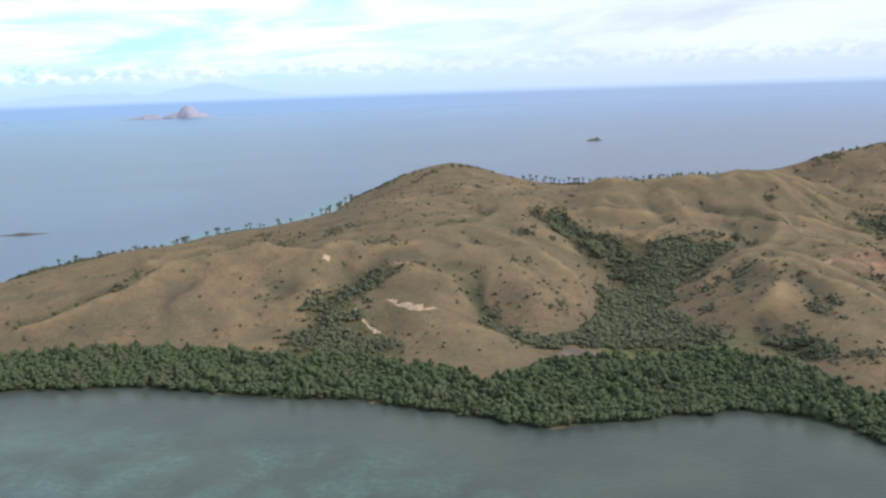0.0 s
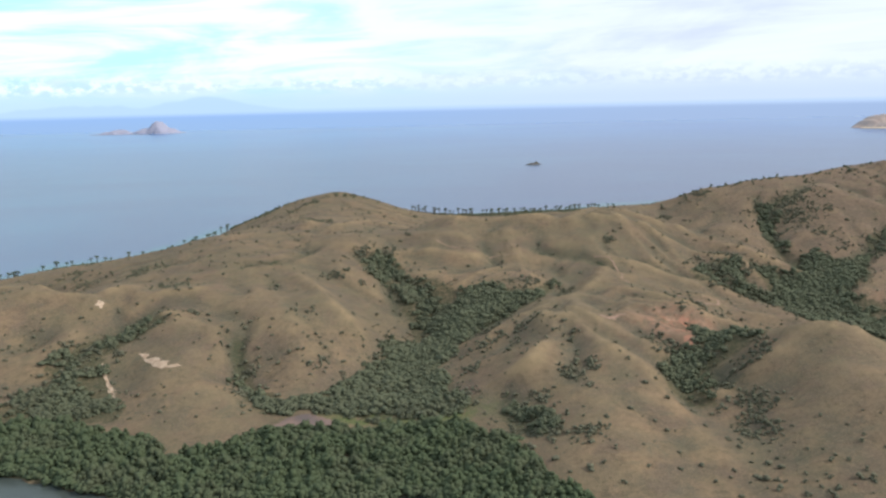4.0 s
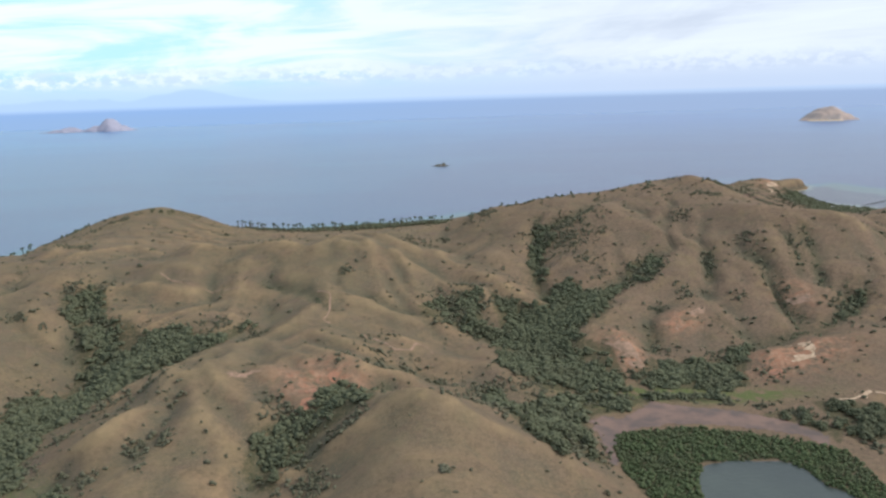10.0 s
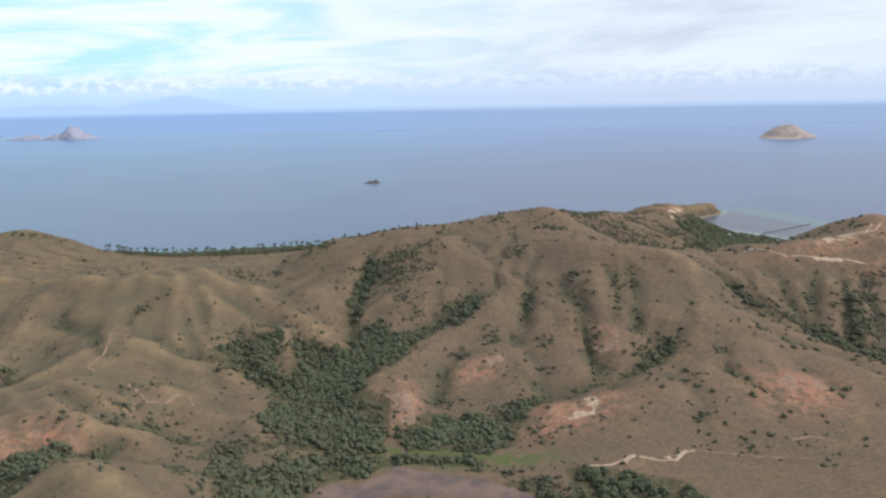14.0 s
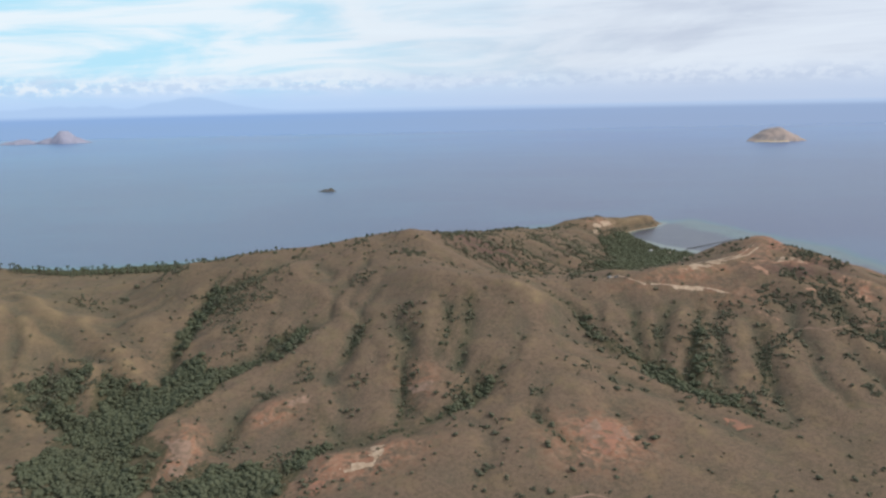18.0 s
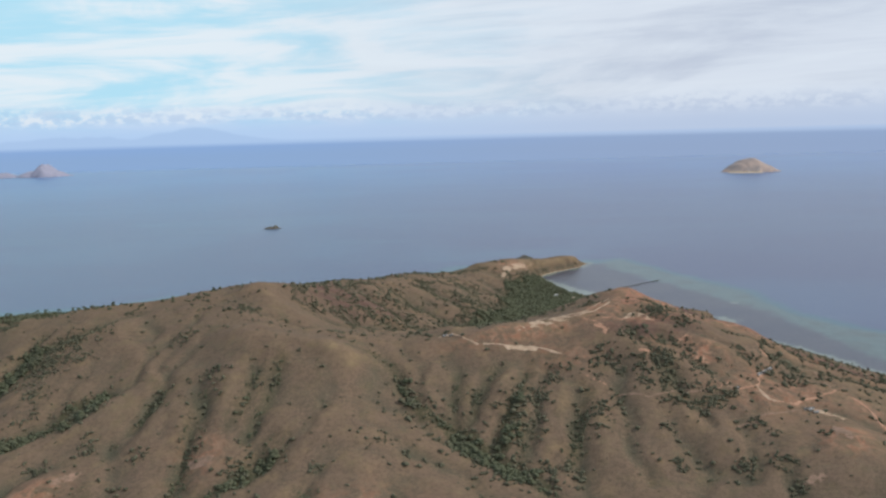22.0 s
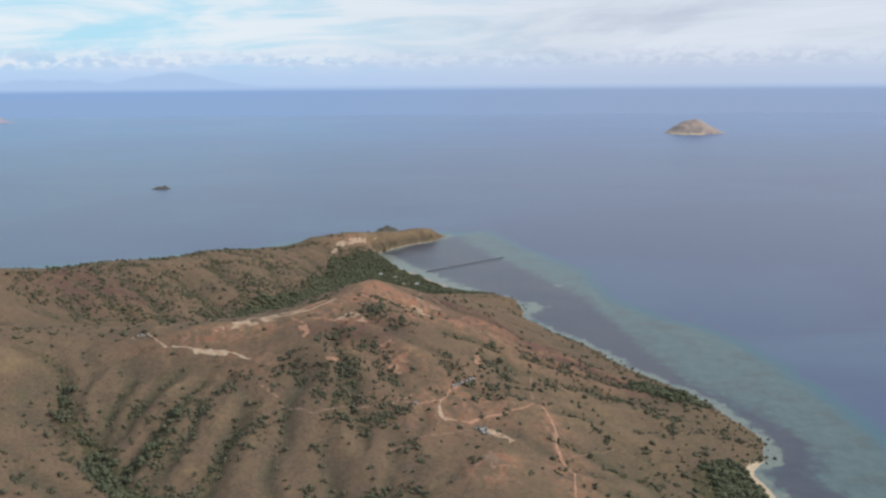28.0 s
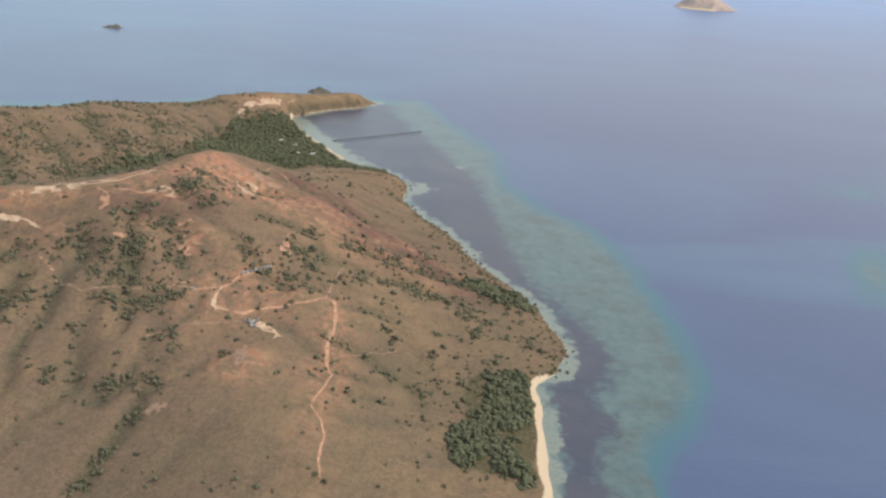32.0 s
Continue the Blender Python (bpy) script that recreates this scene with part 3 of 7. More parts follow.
# the shore, walked round the island against the clock
COAST = [
    (-420, 330), (-209, 346), (-137, 345), (-89, 330), (-38, 321), (2, 304), (37, 286), (78, 292), (124, 298), (150, 282), (165, 255), (200, 225),
    (260, 205), (330, 205), (385, 245), (400, 300), (417, 348), (428, 383), (461, 384), (477, 346), (490, 285), (560, 330),
    (640, 370), (740, 390), (850, 400), (950, 390), (1010, 420), (1034, 491), (1039, 550), (1040, 581), (1054, 597), (1061, 620), (1055, 650),
    (1048, 676), (1016, 736), (992, 800), (972, 829), (955, 870), (960, 909), (945, 942), (925, 957), (903, 966), (885, 999),
]
COAST += [
    (837, 1082), (810, 1150), (848, 1198), (887, 1228), (908, 1262), (870, 1275), (800, 1262), (728, 1240), (676, 1183), (601, 1147), (489, 1108),
    (422, 1091), (370, 1085), (315, 1040), (237, 1030), (170, 1010), (95, 1020), (20, 1030), (-60, 1000), (-115, 935), (-120, 860), (-159, 771), (-213, 740), (-245, 650), (-298, 606), (-335, 565), (-420, 540),
]

# dark wooded gullies cut into the slopes
GULLIES = [
    [(-43, 484), (-59, 474), (-69, 438), (-78, 404)],
    [(15, 450), (21, 432), (37, 393)],
    [(70, 594), (87, 585), (93, 553), (102, 521)],
    [(156, 377), (161, 355), (166, 346)],
    [(249, 407), (258, 394), (264, 369)],
    [(-2, 560), (21, 568), (36, 603)],
    [(404, 697), (397, 667), (391, 625), (394, 593), (398, 569)],
    [(477, 618), (453, 603), (425, 585), (404, 575)],
    [(537, 605), (538, 581), (541, 559), (538, 521), (521, 514), (506, 519)],
    [(587, 564), (568, 534), (544, 514)],
]
GULLIES += [
    [(656, 944), (690, 891), (715, 849)],
    [(685, 1010), (722, 940), (738, 901)],
    [(638, 871), (667, 858), (699, 808)],
    [(620, 828), (644, 812), (671, 773)],
]
GULLIES += [
    [(243, 382), (243, 400), (257, 408), (274, 418), (290, 455)],
    [(87, 603), (98, 563), (122, 535)],
    [(203, 601), (232, 585), (251, 551)],
    [(656, 621), (668, 600), (688, 578), (707, 557), (724, 537), (744, 515)],
    [(736, 625), (720, 594), (712, 566)],
    [(716, 630), (703, 605), (695, 584)],
    [(693, 626), (687, 603), (686, 585)],
    [(768, 599), (757, 576), (746, 548)],
    [(446, 701), (424, 691), (401, 675), (395, 649), (393, 617), (393, 592)],
    [(479, 623), (469, 601), (450, 596), (433, 575), (417, 546), (396, 544)],
]
GULLIES += [
    [(542, 604), (546, 577), (542, 559), (547, 533)],
    [(597, 561), (585, 546), (568, 534), (551, 521), (520, 519), (501, 512)],
    [(585, 621), (579, 593), (574, 571)],
    [(570, 615), (567, 591), (561, 575)],
    [(514, 617), (510, 602), (506, 588)],
    [(495, 536), (502, 527), (508, 520)],
    [(452, 542), (449, 527), (444, 514)],
    [(609, 519), (615, 505), (625, 492)],
    [(824, 646), (814, 609), (814, 587), (839, 583)],
    [(767, 594), (760, 583), (755, 565), (748, 549)],
]
GULLIES += [
    [(730, 608), (724, 586), (724, 566), (721, 547)],
    [(702, 609), (696, 591), (694, 575)],
    [(874, 671), (903, 670), (933, 682), (972, 688), (1004, 692)],
    [(925, 577), (949, 576), (966, 566), (976, 548)],
    [(806, 657), (814, 622), (823, 604)],
    [(601, 786), (626, 774), (650, 762)],
    [(665, 911), (691, 884), (712, 857)],
]

# crests and spurs that stand out from the slopes
SPURS = [
    [(-76, 506), (-67, 515), (-50, 502), (-33, 505), (-18, 506)],
    [(-32, 472), (-15, 463), (2, 454), (11, 433), (21, 414), (36, 378), (43, 360)],
    [(38, 544), (58, 502), (75, 477), (84, 458), (87, 437)],
    [(-28, 768), (-1, 736), (23, 688)],
    [(96, 598), (109, 604), (130, 596), (154, 586)],
    [(140, 538), (162, 562), (185, 575), (195, 534)],
    [(183, 630), (187, 588)],
    [(252, 644), (273, 631), (280, 601), (288, 577)],
    [(151, 447), (172, 467), (188, 476)],
]
SPURS += [
    [(224, 499), (244, 515), (265, 503), (291, 473), (303, 460)],
    [(186, 471), (202, 487), (220, 513), (236, 533)],
    [(249, 574), (275, 561), (297, 557), (321, 560), (350, 532)],
    [(261, 659), (281, 622), (295, 595), (311, 565)],
    [(411, 537), (433, 569), (465, 584), (494, 610)],
    [(670, 959), (698, 927), (717, 887), (727, 864)],
    [(650, 898), (682, 876), (713, 839)],
    [(625, 853), (657, 829), (685, 782)],
    [(696, 1046), (727, 1001), (747, 953)],
    [(735, 1069), (759, 1056), (775, 1021)],
    [(-192, 450), (-182, 472), (-208, 568), (-182, 583), (-111, 501), (-84, 497)],
]
SPURS += [
    [(187, 437), (197, 437), (205, 417), (215, 395), (227, 383), (231, 356), (234, 331), (235, 311)],
    [(191, 487), (221, 506), (237, 481), (248, 466)],
    [(292, 636), (303, 617), (306, 579), (320, 554), (339, 537), (348, 510)],
    [(338, 568), (350, 559), (361, 555)],
    [(47, 672), (73, 732), (143, 656), (186, 653), (217, 645)],
    [(234, 640), (263, 686), (300, 649)],
    [(325, 649), (355, 614), (376, 591), (390, 579)],
    [(331, 602), (350, 594), (360, 567), (364, 553)],
    [(145, 531), (165, 545), (187, 554), (202, 535)],
    [(256, 571), (275, 567), (293, 556), (321, 550), (342, 543)],
]
SPURS += [
    [(206, 451), (211, 505), (233, 531), (249, 565)],
    [(234, 451), (244, 495), (263, 468), (281, 461), (307, 474)],
    [(150, 386), (173, 392), (187, 424), (187, 475)],
    [(187, 475), (217, 427), (232, 417), (240, 405)],
    [(253, 365), (266, 372), (280, 376), (296, 385), (308, 380), (328, 371), (344, 371), (362, 370), (379, 362)],
    [(323, 495), (345, 496), (357, 472), (363, 463)],
    [(405, 523), (423, 527), (429, 511), (430, 489)],
    [(421, 549), (438, 558), (463, 582), (486, 595), (504, 615)],
    [(460, 534), (474, 547), (494, 558), (497, 536), (498, 517)],
]
SPURS += [
    [(499, 494), (520, 499), (547, 500), (565, 497)],
]
SPURS += [
    [(543, 741), (564, 720), (585, 707)],
    [(550, 654), (585, 638), (621, 624), (642, 621), (654, 596), (665, 577), (685, 559), (703, 540), (726, 522), (744, 500)],
    [(644, 555), (661, 542), (679, 524), (693, 505), (702, 487)],
    [(554, 611), (558, 578), (558, 544)],
    [(517, 621), (516, 583), (511, 563)],
    [(747, 613), (746, 589), (747, 564), (742, 542)],
    [(715, 610), (706, 585), (700, 569)],
    [(700, 620), (694, 594)],
    [(675, 660), (698, 655), (725, 657), (749, 662), (776, 674), (809, 704)],
    [(818, 729), (830, 692), (850, 662), (868, 643), (914, 670)],
]
SPURS += [
    [(718, 643), (739, 639), (757, 623), (773, 604)],
    [(712, 657), (736, 667), (765, 675), (788, 685), (807, 704), (830, 740)],
    [(830, 740), (854, 738), (882, 737), (913, 719), (954, 728), (991, 708)],
    [(827, 652), (855, 634), (881, 637), (909, 648), (942, 639), (976, 636), (1013, 643), (1037, 641)],
    [(753, 603), (742, 586), (741, 566), (744, 548)],
    [(772, 599), (769, 571), (764, 548)],
    [(798, 591), (798, 568), (800, 545)],
    [(630, 869), (661, 927), (700, 981), (732, 1062)],
    [(632, 837), (660, 830), (691, 815)],
]
SPURS += [
    [(-172, 471), (-183, 443), (-198, 430), (-216, 419), (-233, 415)],
    [(619, 624), (635, 632), (647, 629), (653, 616), (666, 594), (681, 576)],
    [(566, 657), (584, 627), (599, 611)],
    [(456, 694), (478, 661), (510, 619), (532, 583)],
    [(725, 621), (707, 598), (693, 572)],
    [(744, 611), (726, 592), (715, 567)],
    [(639, 538), (651, 543), (665, 538), (678, 513)],
    [(688, 691), (700, 649), (712, 634)],
    [(744, 637), (736, 613), (733, 587)],
    [(801, 597), (814, 575), (827, 548)],
]
GULLIES += [
    [(626, 639), (640, 641), (651, 634), (656, 620), (663, 603)],
    [(853, 525), (851, 510), (844, 492), (841, 477)],
    [(-185, 468), (-193, 449), (-209, 441), (-224, 430), (-243, 429)],
    [(288, 475), (303, 480), (318, 473)],
]


def along(points, step):
    out = []
    for a, b in zip(points, points[1:]):
        a, b = np.array(a, float), np.array(b, float)
        k = max(1, int(round(np.hypot(*(b - a)[:2]) / step)))
        out += [a + (b - a) * i / k for i in range(k)]
    return np.array(out + [np.array(points[-1], float)])


SHORE = along(COAST + COAST[:1], 9.0)


def to_line(xy, line, step=8.0):
    """The distance of many points from a line of the plan."""
    p = along(line, step)[:, :2] if len(line) > 1 else np.array(line, float)[:, :2]
    best = np.full(len(xy), 1e9)
    for q in p:
        best = np.minimum(best, (xy[:, 0] - q[0]) ** 2 + (xy[:, 1] - q[1]) ** 2)
    return np.sqrt(best)


def inside(xy, ring):
    hit = np.zeros(len(xy), bool)
    for (ax, ay), (bx, by) in zip(ring, list(ring[1:]) + [ring[0]]):
        cross = (ay > xy[:, 1]) != (by > xy[:, 1])
        hit ^= cross & (xy[:, 0] < (bx - ax) * (xy[:, 1] - ay) / ((by - ay) or 1e-9) + ax)
    return hit


def lattice(n, seed):
    return np.random.default_rng(seed).random((n, n))


def value_noise(x, y, cell, seed):
    g = lattice(256, seed)
    u, v = x / cell + 1000.0, y / cell + 1000.0
    i, j = np.floor(u).astype(int), np.floor(v).astype(int)
    f, h = u - i, v - j
    f, h = f * f * (3 - 2 * f), h * h * (3 - 2 * h)
    a, b = g[i % 256, j % 256], g[(i + 1) % 256, j % 256]
    c, d = g[i % 256, (j + 1) % 256], g[(i + 1) % 256, (j + 1) % 256]
    return (a * (1 - f) + b * f) * (1 - h) + (c * (1 - f) + d * f) * h


def fractal(x, y, cell, seed, octaves=4):
    out, amp, total = 0.0, 1.0, 0.0
    for k in range(octaves):
        out, total = out + amp * value_noise(x, y, cell / 2**k, seed + k), total + amp
        amp *= 0.5
    return out / total


# heights: a smooth surface through crests and floors, on a coarse net first
rough_known = np.concatenate([along(line, 14.0) for line in LINES[:ROUGH]])
sure_known = np.concatenate([along(line, 10.0) for line in LINES[ROUGH:]])
gap2 = ((rough_known[:, None, :2] - sure_known[None, :, :2]) ** 2).sum(-1).min(1)
rim = SHORE[::2]
known = np.concatenate([sure_known, rough_known[gap2 > 14.0**2], np.c_[rim, np.full(len(rim), 0.2)]])
key = np.round(known[:, :2] / 4.0).astype(int)
_, keep = np.unique(key, axis=0, return_index=True)
known = known[np.sort(keep)]


def bell(d2):
    return (d2 + 4.0) ** 0.66


d2 = ((known[:, None, :2] - known[None, :, :2]) ** 2).sum(-1)
size = len(known)
big = np.zeros((size + 1, size + 1))
big[:size, :size] = bell(d2) - np.eye(size) * 14.0
big[size, :size] = big[:size, size] = 1.0
weights = np.linalg.solve(big, np.r_[known[:, 2], 0.0])
CX, CY = np.arange(-440.0, 1121.0, 8.0), np.arange(160.0, 1321.0, 8.0)
gx, gy = np.meshgrid(CX, CY, indexing="ij")
net = np.full(gx.size, weights[size])
for k in range(size):
    net += weights[k] * bell((gx.ravel() - known[k, 0]) ** 2 + (gy.ravel() - known[k, 1]) ** 2)
NET = net.reshape(gx.shape)
flat_xy = np.c_[gx.ravel(), gy.ravel()]
OFF = to_line(flat_xy, COAST + COAST[:1], 10.0).reshape(gx.shape)
LAND = inside(flat_xy, COAST).reshape(gx.shape)
OFF = np.where(LAND, OFF, -OFF)  # metres inland
FX, FY = np.arange(-440.0, 1121.0, 4.0), np.arange(160.0, 1321.0, 4.0)
fx, fy = np.meshgrid(FX, FY, indexing="ij")
fine_xy = np.c_[fx.ravel() + 4 * (fractal(fx.ravel(), fy.ravel(), 18, 71, 2) - 0.5), fy.ravel() + 4 * (fractal(fx.ravel(), fy.ravel(), 18, 81, 2) - 0.5)]
CUT = np.min([to_line(fine_xy, line, 4.0) for line in GULLIES], axis=0).reshape(fx.shape)
SPUR = np.min([to_line(fine_xy, line, 4.0) for line in SPURS], axis=0).reshape(fx.shape)


def sample(grid, x, y):
    cell = 8.0 if grid.shape[0] == len(CX) else 4.0
    u, v = np.clip((x - CX[0]) / cell, 0, grid.shape[0] - 1.001), np.clip((y - CY[0]) / cell, 0, grid.shape[1] - 1.001)
    i, j = np.floor(u).astype(int), np.floor(v).astype(int)
    f, h = u - i, v - j
    return (grid[i, j] * (1 - f) + grid[i + 1, j] * f) * (1 - h) + (grid[i, j + 1] * (1 - f) + grid[i + 1, j + 1] * f) * h


def cubic(grid, x, y):
    """Smooth reading of the coarse net."""
    u, v = np.clip((x - CX[0]) / 8.0, 1, len(CX) - 3.001), np.clip((y - CY[0]) / 8.0, 1, len(CY) - 3.001)
    i, j = np.floor(u).astype(int), np.floor(v).astype(int)
    f, h = u - i, v - j

    def w4(t):
        return ((-t + 2 * t * t - t**3) / 2, (2 - 5 * t * t + 3 * t**3) / 2, (t + 4 * t * t - 3 * t**3) / 2, (t**3 - t * t) / 2)

    out = 0.0
    for a, wa in enumerate(w4(f)):
        for b, wb in enumerate(w4(h)):
            out = out + wa * wb * grid[i + a - 1, j + b - 1]
    return out


def blur(grid, rounds=1):
    for _ in range(rounds):
        p = np.pad(grid, 1, mode="edge")
        grid = (p[:-2, 1:-1] + p[2:, 1:-1] + p[1:-1, :-2] + p[1:-1, 2:] + 4 * p[1:-1, 1:-1]) / 8
    return grid


def streams(z, wander):
    """How many cells drain through each cell, by a slightly wandering descent."""
    rows, cols = z.shape
    pad = np.pad(z, 1, constant_values=1e9)
    best, to = np.zeros(z.shape), np.arange(z.size).reshape(z.shape)
    ids = np.arange(z.size).reshape(z.shape)
    for di in (-1, 0, 1):
        for dj in (-1, 0, 1):
            if di or dj:
                drop = (z - pad[1 + di : 1 + di + rows, 1 + dj : 1 + dj + cols]) / math.hypot(di, dj)
                drop = drop * wander.uniform(0.5, 1.5, z.shape)
                better = drop > best
                best[better] = drop[better]
                to[better] = (ids + di * cols + dj)[better]
    area, target = [1.0] * z.size, to.ravel().tolist()
    for k in np.argsort(-z.ravel()).tolist():
        if target[k] != k:
            area[target[k]] += area[k]
    return np.array(area).reshape(z.shape)


# rain has fluted the slopes: carve along the lines where water gathers
wx = fx + 16 * (fractal(fx, fy, 44, 31, 3) - 0.5)
wy = fy + 16 * (fractal(fx, fy, 44, 41, 3) - 0.5)
BARE = cubic(NET, fx, fy)
rough = np.clip((BARE - 2.0) / 14.0, 0, 1)
BARE = BARE + rough * (3.0 * (fractal(fx, fy, 60, 21, 4) - 0.5) + 2.0 * (fractal(wx, wy, 26, 11, 3) - 0.5))
BARE = BARE - np.clip(BARE / 8.0, 0, 1) * (3.2 - 1.8 * np.clip((fx - 400) / 240.0, 0, 1)) * np.exp(-((CUT / 5.5) ** 1.3))
BARE = BARE + np.clip(BARE / 10.0, 0, 1) * ((5.4 - 2.0 * np.clip((fx - 360) / 120.0, 0, 1) - 0.8 * np.clip((fx - 560) / 120.0, 0, 1)) * np.exp(-np.abs(SPUR) / 9.0) - 1.2 * np.exp(-(((SPUR - 22.0) / 9.0) ** 2)))
CARVE, DEEP, FLOW = np.zeros(BARE.shape), np.zeros(BARE.shape), np.zeros(BARE.shape)
wander = np.random.default_rng(5)
steep = np.clip((BARE - 3.0) / 14.0, 0, 1)
for turn_ in range(6):
    flow = np.log(streams(BARE - 1.2 * CARVE - DEEP + 0.8 * fractal(fx, fy, 10, 151, 2), wander))
    CARVE = 0.62 * CARVE + 0.38 * blur(1.5 * np.clip(flow - 2.2, 0, 2.4), 1) * steep
    DEEP = 0.62 * DEEP + 0.38 * blur(2.7 * np.clip(flow - 3.0, 0, 2.6), 3) * steep
    FLOW = 0.6 * FLOW + 0.4 * blur(np.clip((flow - 2.2) / 3.0, 0, 1), 1)
bend = fx + 9 * (fractal(fx, fy, 22, 131, 2) - 0.5), fy + 9 * (fractal(fx, fy, 22, 141, 2) - 0.5)
CARVE, DEEP, FLOW = sample(CARVE, *bend), sample(DEEP, *bend), sample(FLOW, *bend)
SHAPE = BARE + (0.7 + 0.5 * np.clip((fx - 430) / 80.0, 0, 1)) * (blur(CARVE, 8) - CARVE) + (0.6 - 0.28 * np.clip((fx - 430) / 80.0, 0, 1)) * (blur(DEEP, 30) - DEEP)


def settle(grid, points, reach):
    """Draw the surface gently back to the heights that are known."""
    i, j = np.rint((points[:, 0] - FX[0]) / 4.0).astype(int), np.rint((points[:, 1] - FY[0]) / 4.0).astype(int)
    miss = points[:, 2] - grid[i, j]
    total, weight = np.zeros(grid.shape), np.full(grid.shape, 0.35)
    r = int(2.5 * reach / 4.0)
    di, dj = np.meshgrid(np.arange(-r, r + 1), np.arange(-r, r + 1), indexing="ij")
    bump_ = np.exp(-(di**2 + dj**2) * 16.0 / reach**2)
    for a, b, m in zip(i, j, miss):
        if r <= a < grid.shape[0] - r and r <= b < grid.shape[1] - r:
            total[a - r : a + r + 1, b - r : b + r + 1] += bump_ * m
            weight[a - r : a + r + 1, b - r : b + r + 1] += bump_
    return grid + total / weight


SHAPE = settle(settle(SHAPE, known, 22.0), sure_known, 14.0)


def height(x, y):
    x, y = np.asarray(x, float), np.asarray(y, float)
    off = sample(OFF, x, y)
    z = sample(SHAPE, x, y)
    z = z + np.clip((z - 2.0) / 16.0, 0, 1) * 0.9 * (fractal(x, y, 8, 51, 3) - 0.5)
    shelf = np.clip(off / 9.0, 0, 1)
    shelf = shelf * shelf * (3 - 2 * shelf)
    land = np.maximum(z, 0.35 + 0.25 * fractal(x, y, 12, 61, 2)) * shelf
    return np.where(off > 0, land, np.maximum(off * 0.12, -5.0))


def mesh_object(name, verts, faces, mat, label="", category="", kind="", smooth=True, parent=None):
    me = bpy.data.meshes.new(name)
    me.from_pydata(verts if isinstance(verts, list) else verts.tolist(), [], faces if isinstance(faces, list) else faces.tolist())
    me.materials.append(mat)
    if smooth:
        me.polygons.foreach_set("use_smooth", np.ones(len(me.polygons), bool))
    me.update()
    ob = new(name, me)
    if parent is not None:
        ob.parent = parent
    return tagged(ob, label, category, "", kind)


def set_attribute(ob, name, values):
    layer = ob.data.attributes.new(name, "FLOAT", "POINT")
    layer.data.foreach_set("value", np.ascontiguousarray(values, np.float32))


def net_faces(nx, ny, keep_mask=None):
    i, j = np.meshgrid(np.arange(nx - 1), np.arange(ny - 1), indexing="ij")
    a = (i * ny + j).ravel()
    f = np.c_[a, a + ny, a + ny + 1, a + 1]
    return f if keep_mask is None else f[keep_mask[f].any(1)]


STEP = 2.0
TX, TY = np.arange(-430.0, 1110.1, STEP), np.arange(190.0, 1300.1, STEP)
tx, ty = (g.ravel() for g in np.meshgrid(TX, TY, indexing="ij"))
tz = height(tx, ty)
keep_land = tz > -2.5
faces = net_faces(len(TX), len(TY), keep_land)
used = np.unique(faces)
renum = np.full(len(tx), -1)
renum[used] = np.arange(len(used))
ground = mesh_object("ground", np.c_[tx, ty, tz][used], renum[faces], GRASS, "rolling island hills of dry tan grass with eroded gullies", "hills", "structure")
GXY = np.c_[tx, ty][used]
GZ = tz[used]

TZ = tz.reshape(len(TX), len(TY))


def ground_z(x, y):
    """The height of the built ground."""
    u, v = np.clip((np.asarray(x, float) - TX[0]) / STEP, 0, len(TX) - 1.001), np.clip((np.asarray(y, float) - TY[0]) / STEP, 0, len(TY) - 1.001)
    i, j = np.floor(u).astype(int), np.floor(v).astype(int)
    f, h = u - i, v - j
    return (TZ[i, j] * (1 - f) + TZ[i + 1, j] * f) * (1 - h) + (TZ[i, j + 1] * (1 - f) + TZ[i + 1, j + 1] * f) * h


# ---- woods, bare soil, sand: where they lie in the plan ----
GROVES = {
    "valley": [(97, 552), (111, 560), (132, 548), (140, 536), (168, 532), (180, 520), (178, 503), (161, 494), (146, 476), (134, 456), (127, 432), (131, 412), (138, 392), (143, 380), (136, 370), (119, 365), (93, 371), (82, 377), (66, 384), (51, 377), (44, 380), (37, 393), (36, 405), (45, 402), (52, 392), (66, 392), (79, 412), (88, 435), (102, 466), (113, 492), (110, 516), (101, 532)],
    "headwater": [(70, 586), (86, 600), (95, 585), (98, 562), (103, 537), (96, 546), (89, 559), (80, 562)],
}
GROVES |= {
    "west": [(-32, 472), (-46, 479), (-56, 464), (-65, 460), (-75, 437), (-80, 427), (-73, 421), (-82, 408), (-87, 396), (-86, 381), (-21, 371), (-22, 385), (-29, 392), (-39, 412), (-48, 429), (-53, 438), (-48, 444), (-41, 455), (-25, 463)],
    "knee_scrub": [(167, 368), (174, 354), (179, 338), (176, 331), (165, 341), (160, 349), (153, 362), (161, 372)],
    "gully_scrub_west": [(14, 452), (20, 451), (25, 432), (36, 412), (35, 388), (22, 425), (16, 439)],
    "high_dell": [(307, 573), (331, 589), (346, 594), (346, 585), (342, 567), (349, 556), (340, 555), (321, 557), (310, 565)],
}
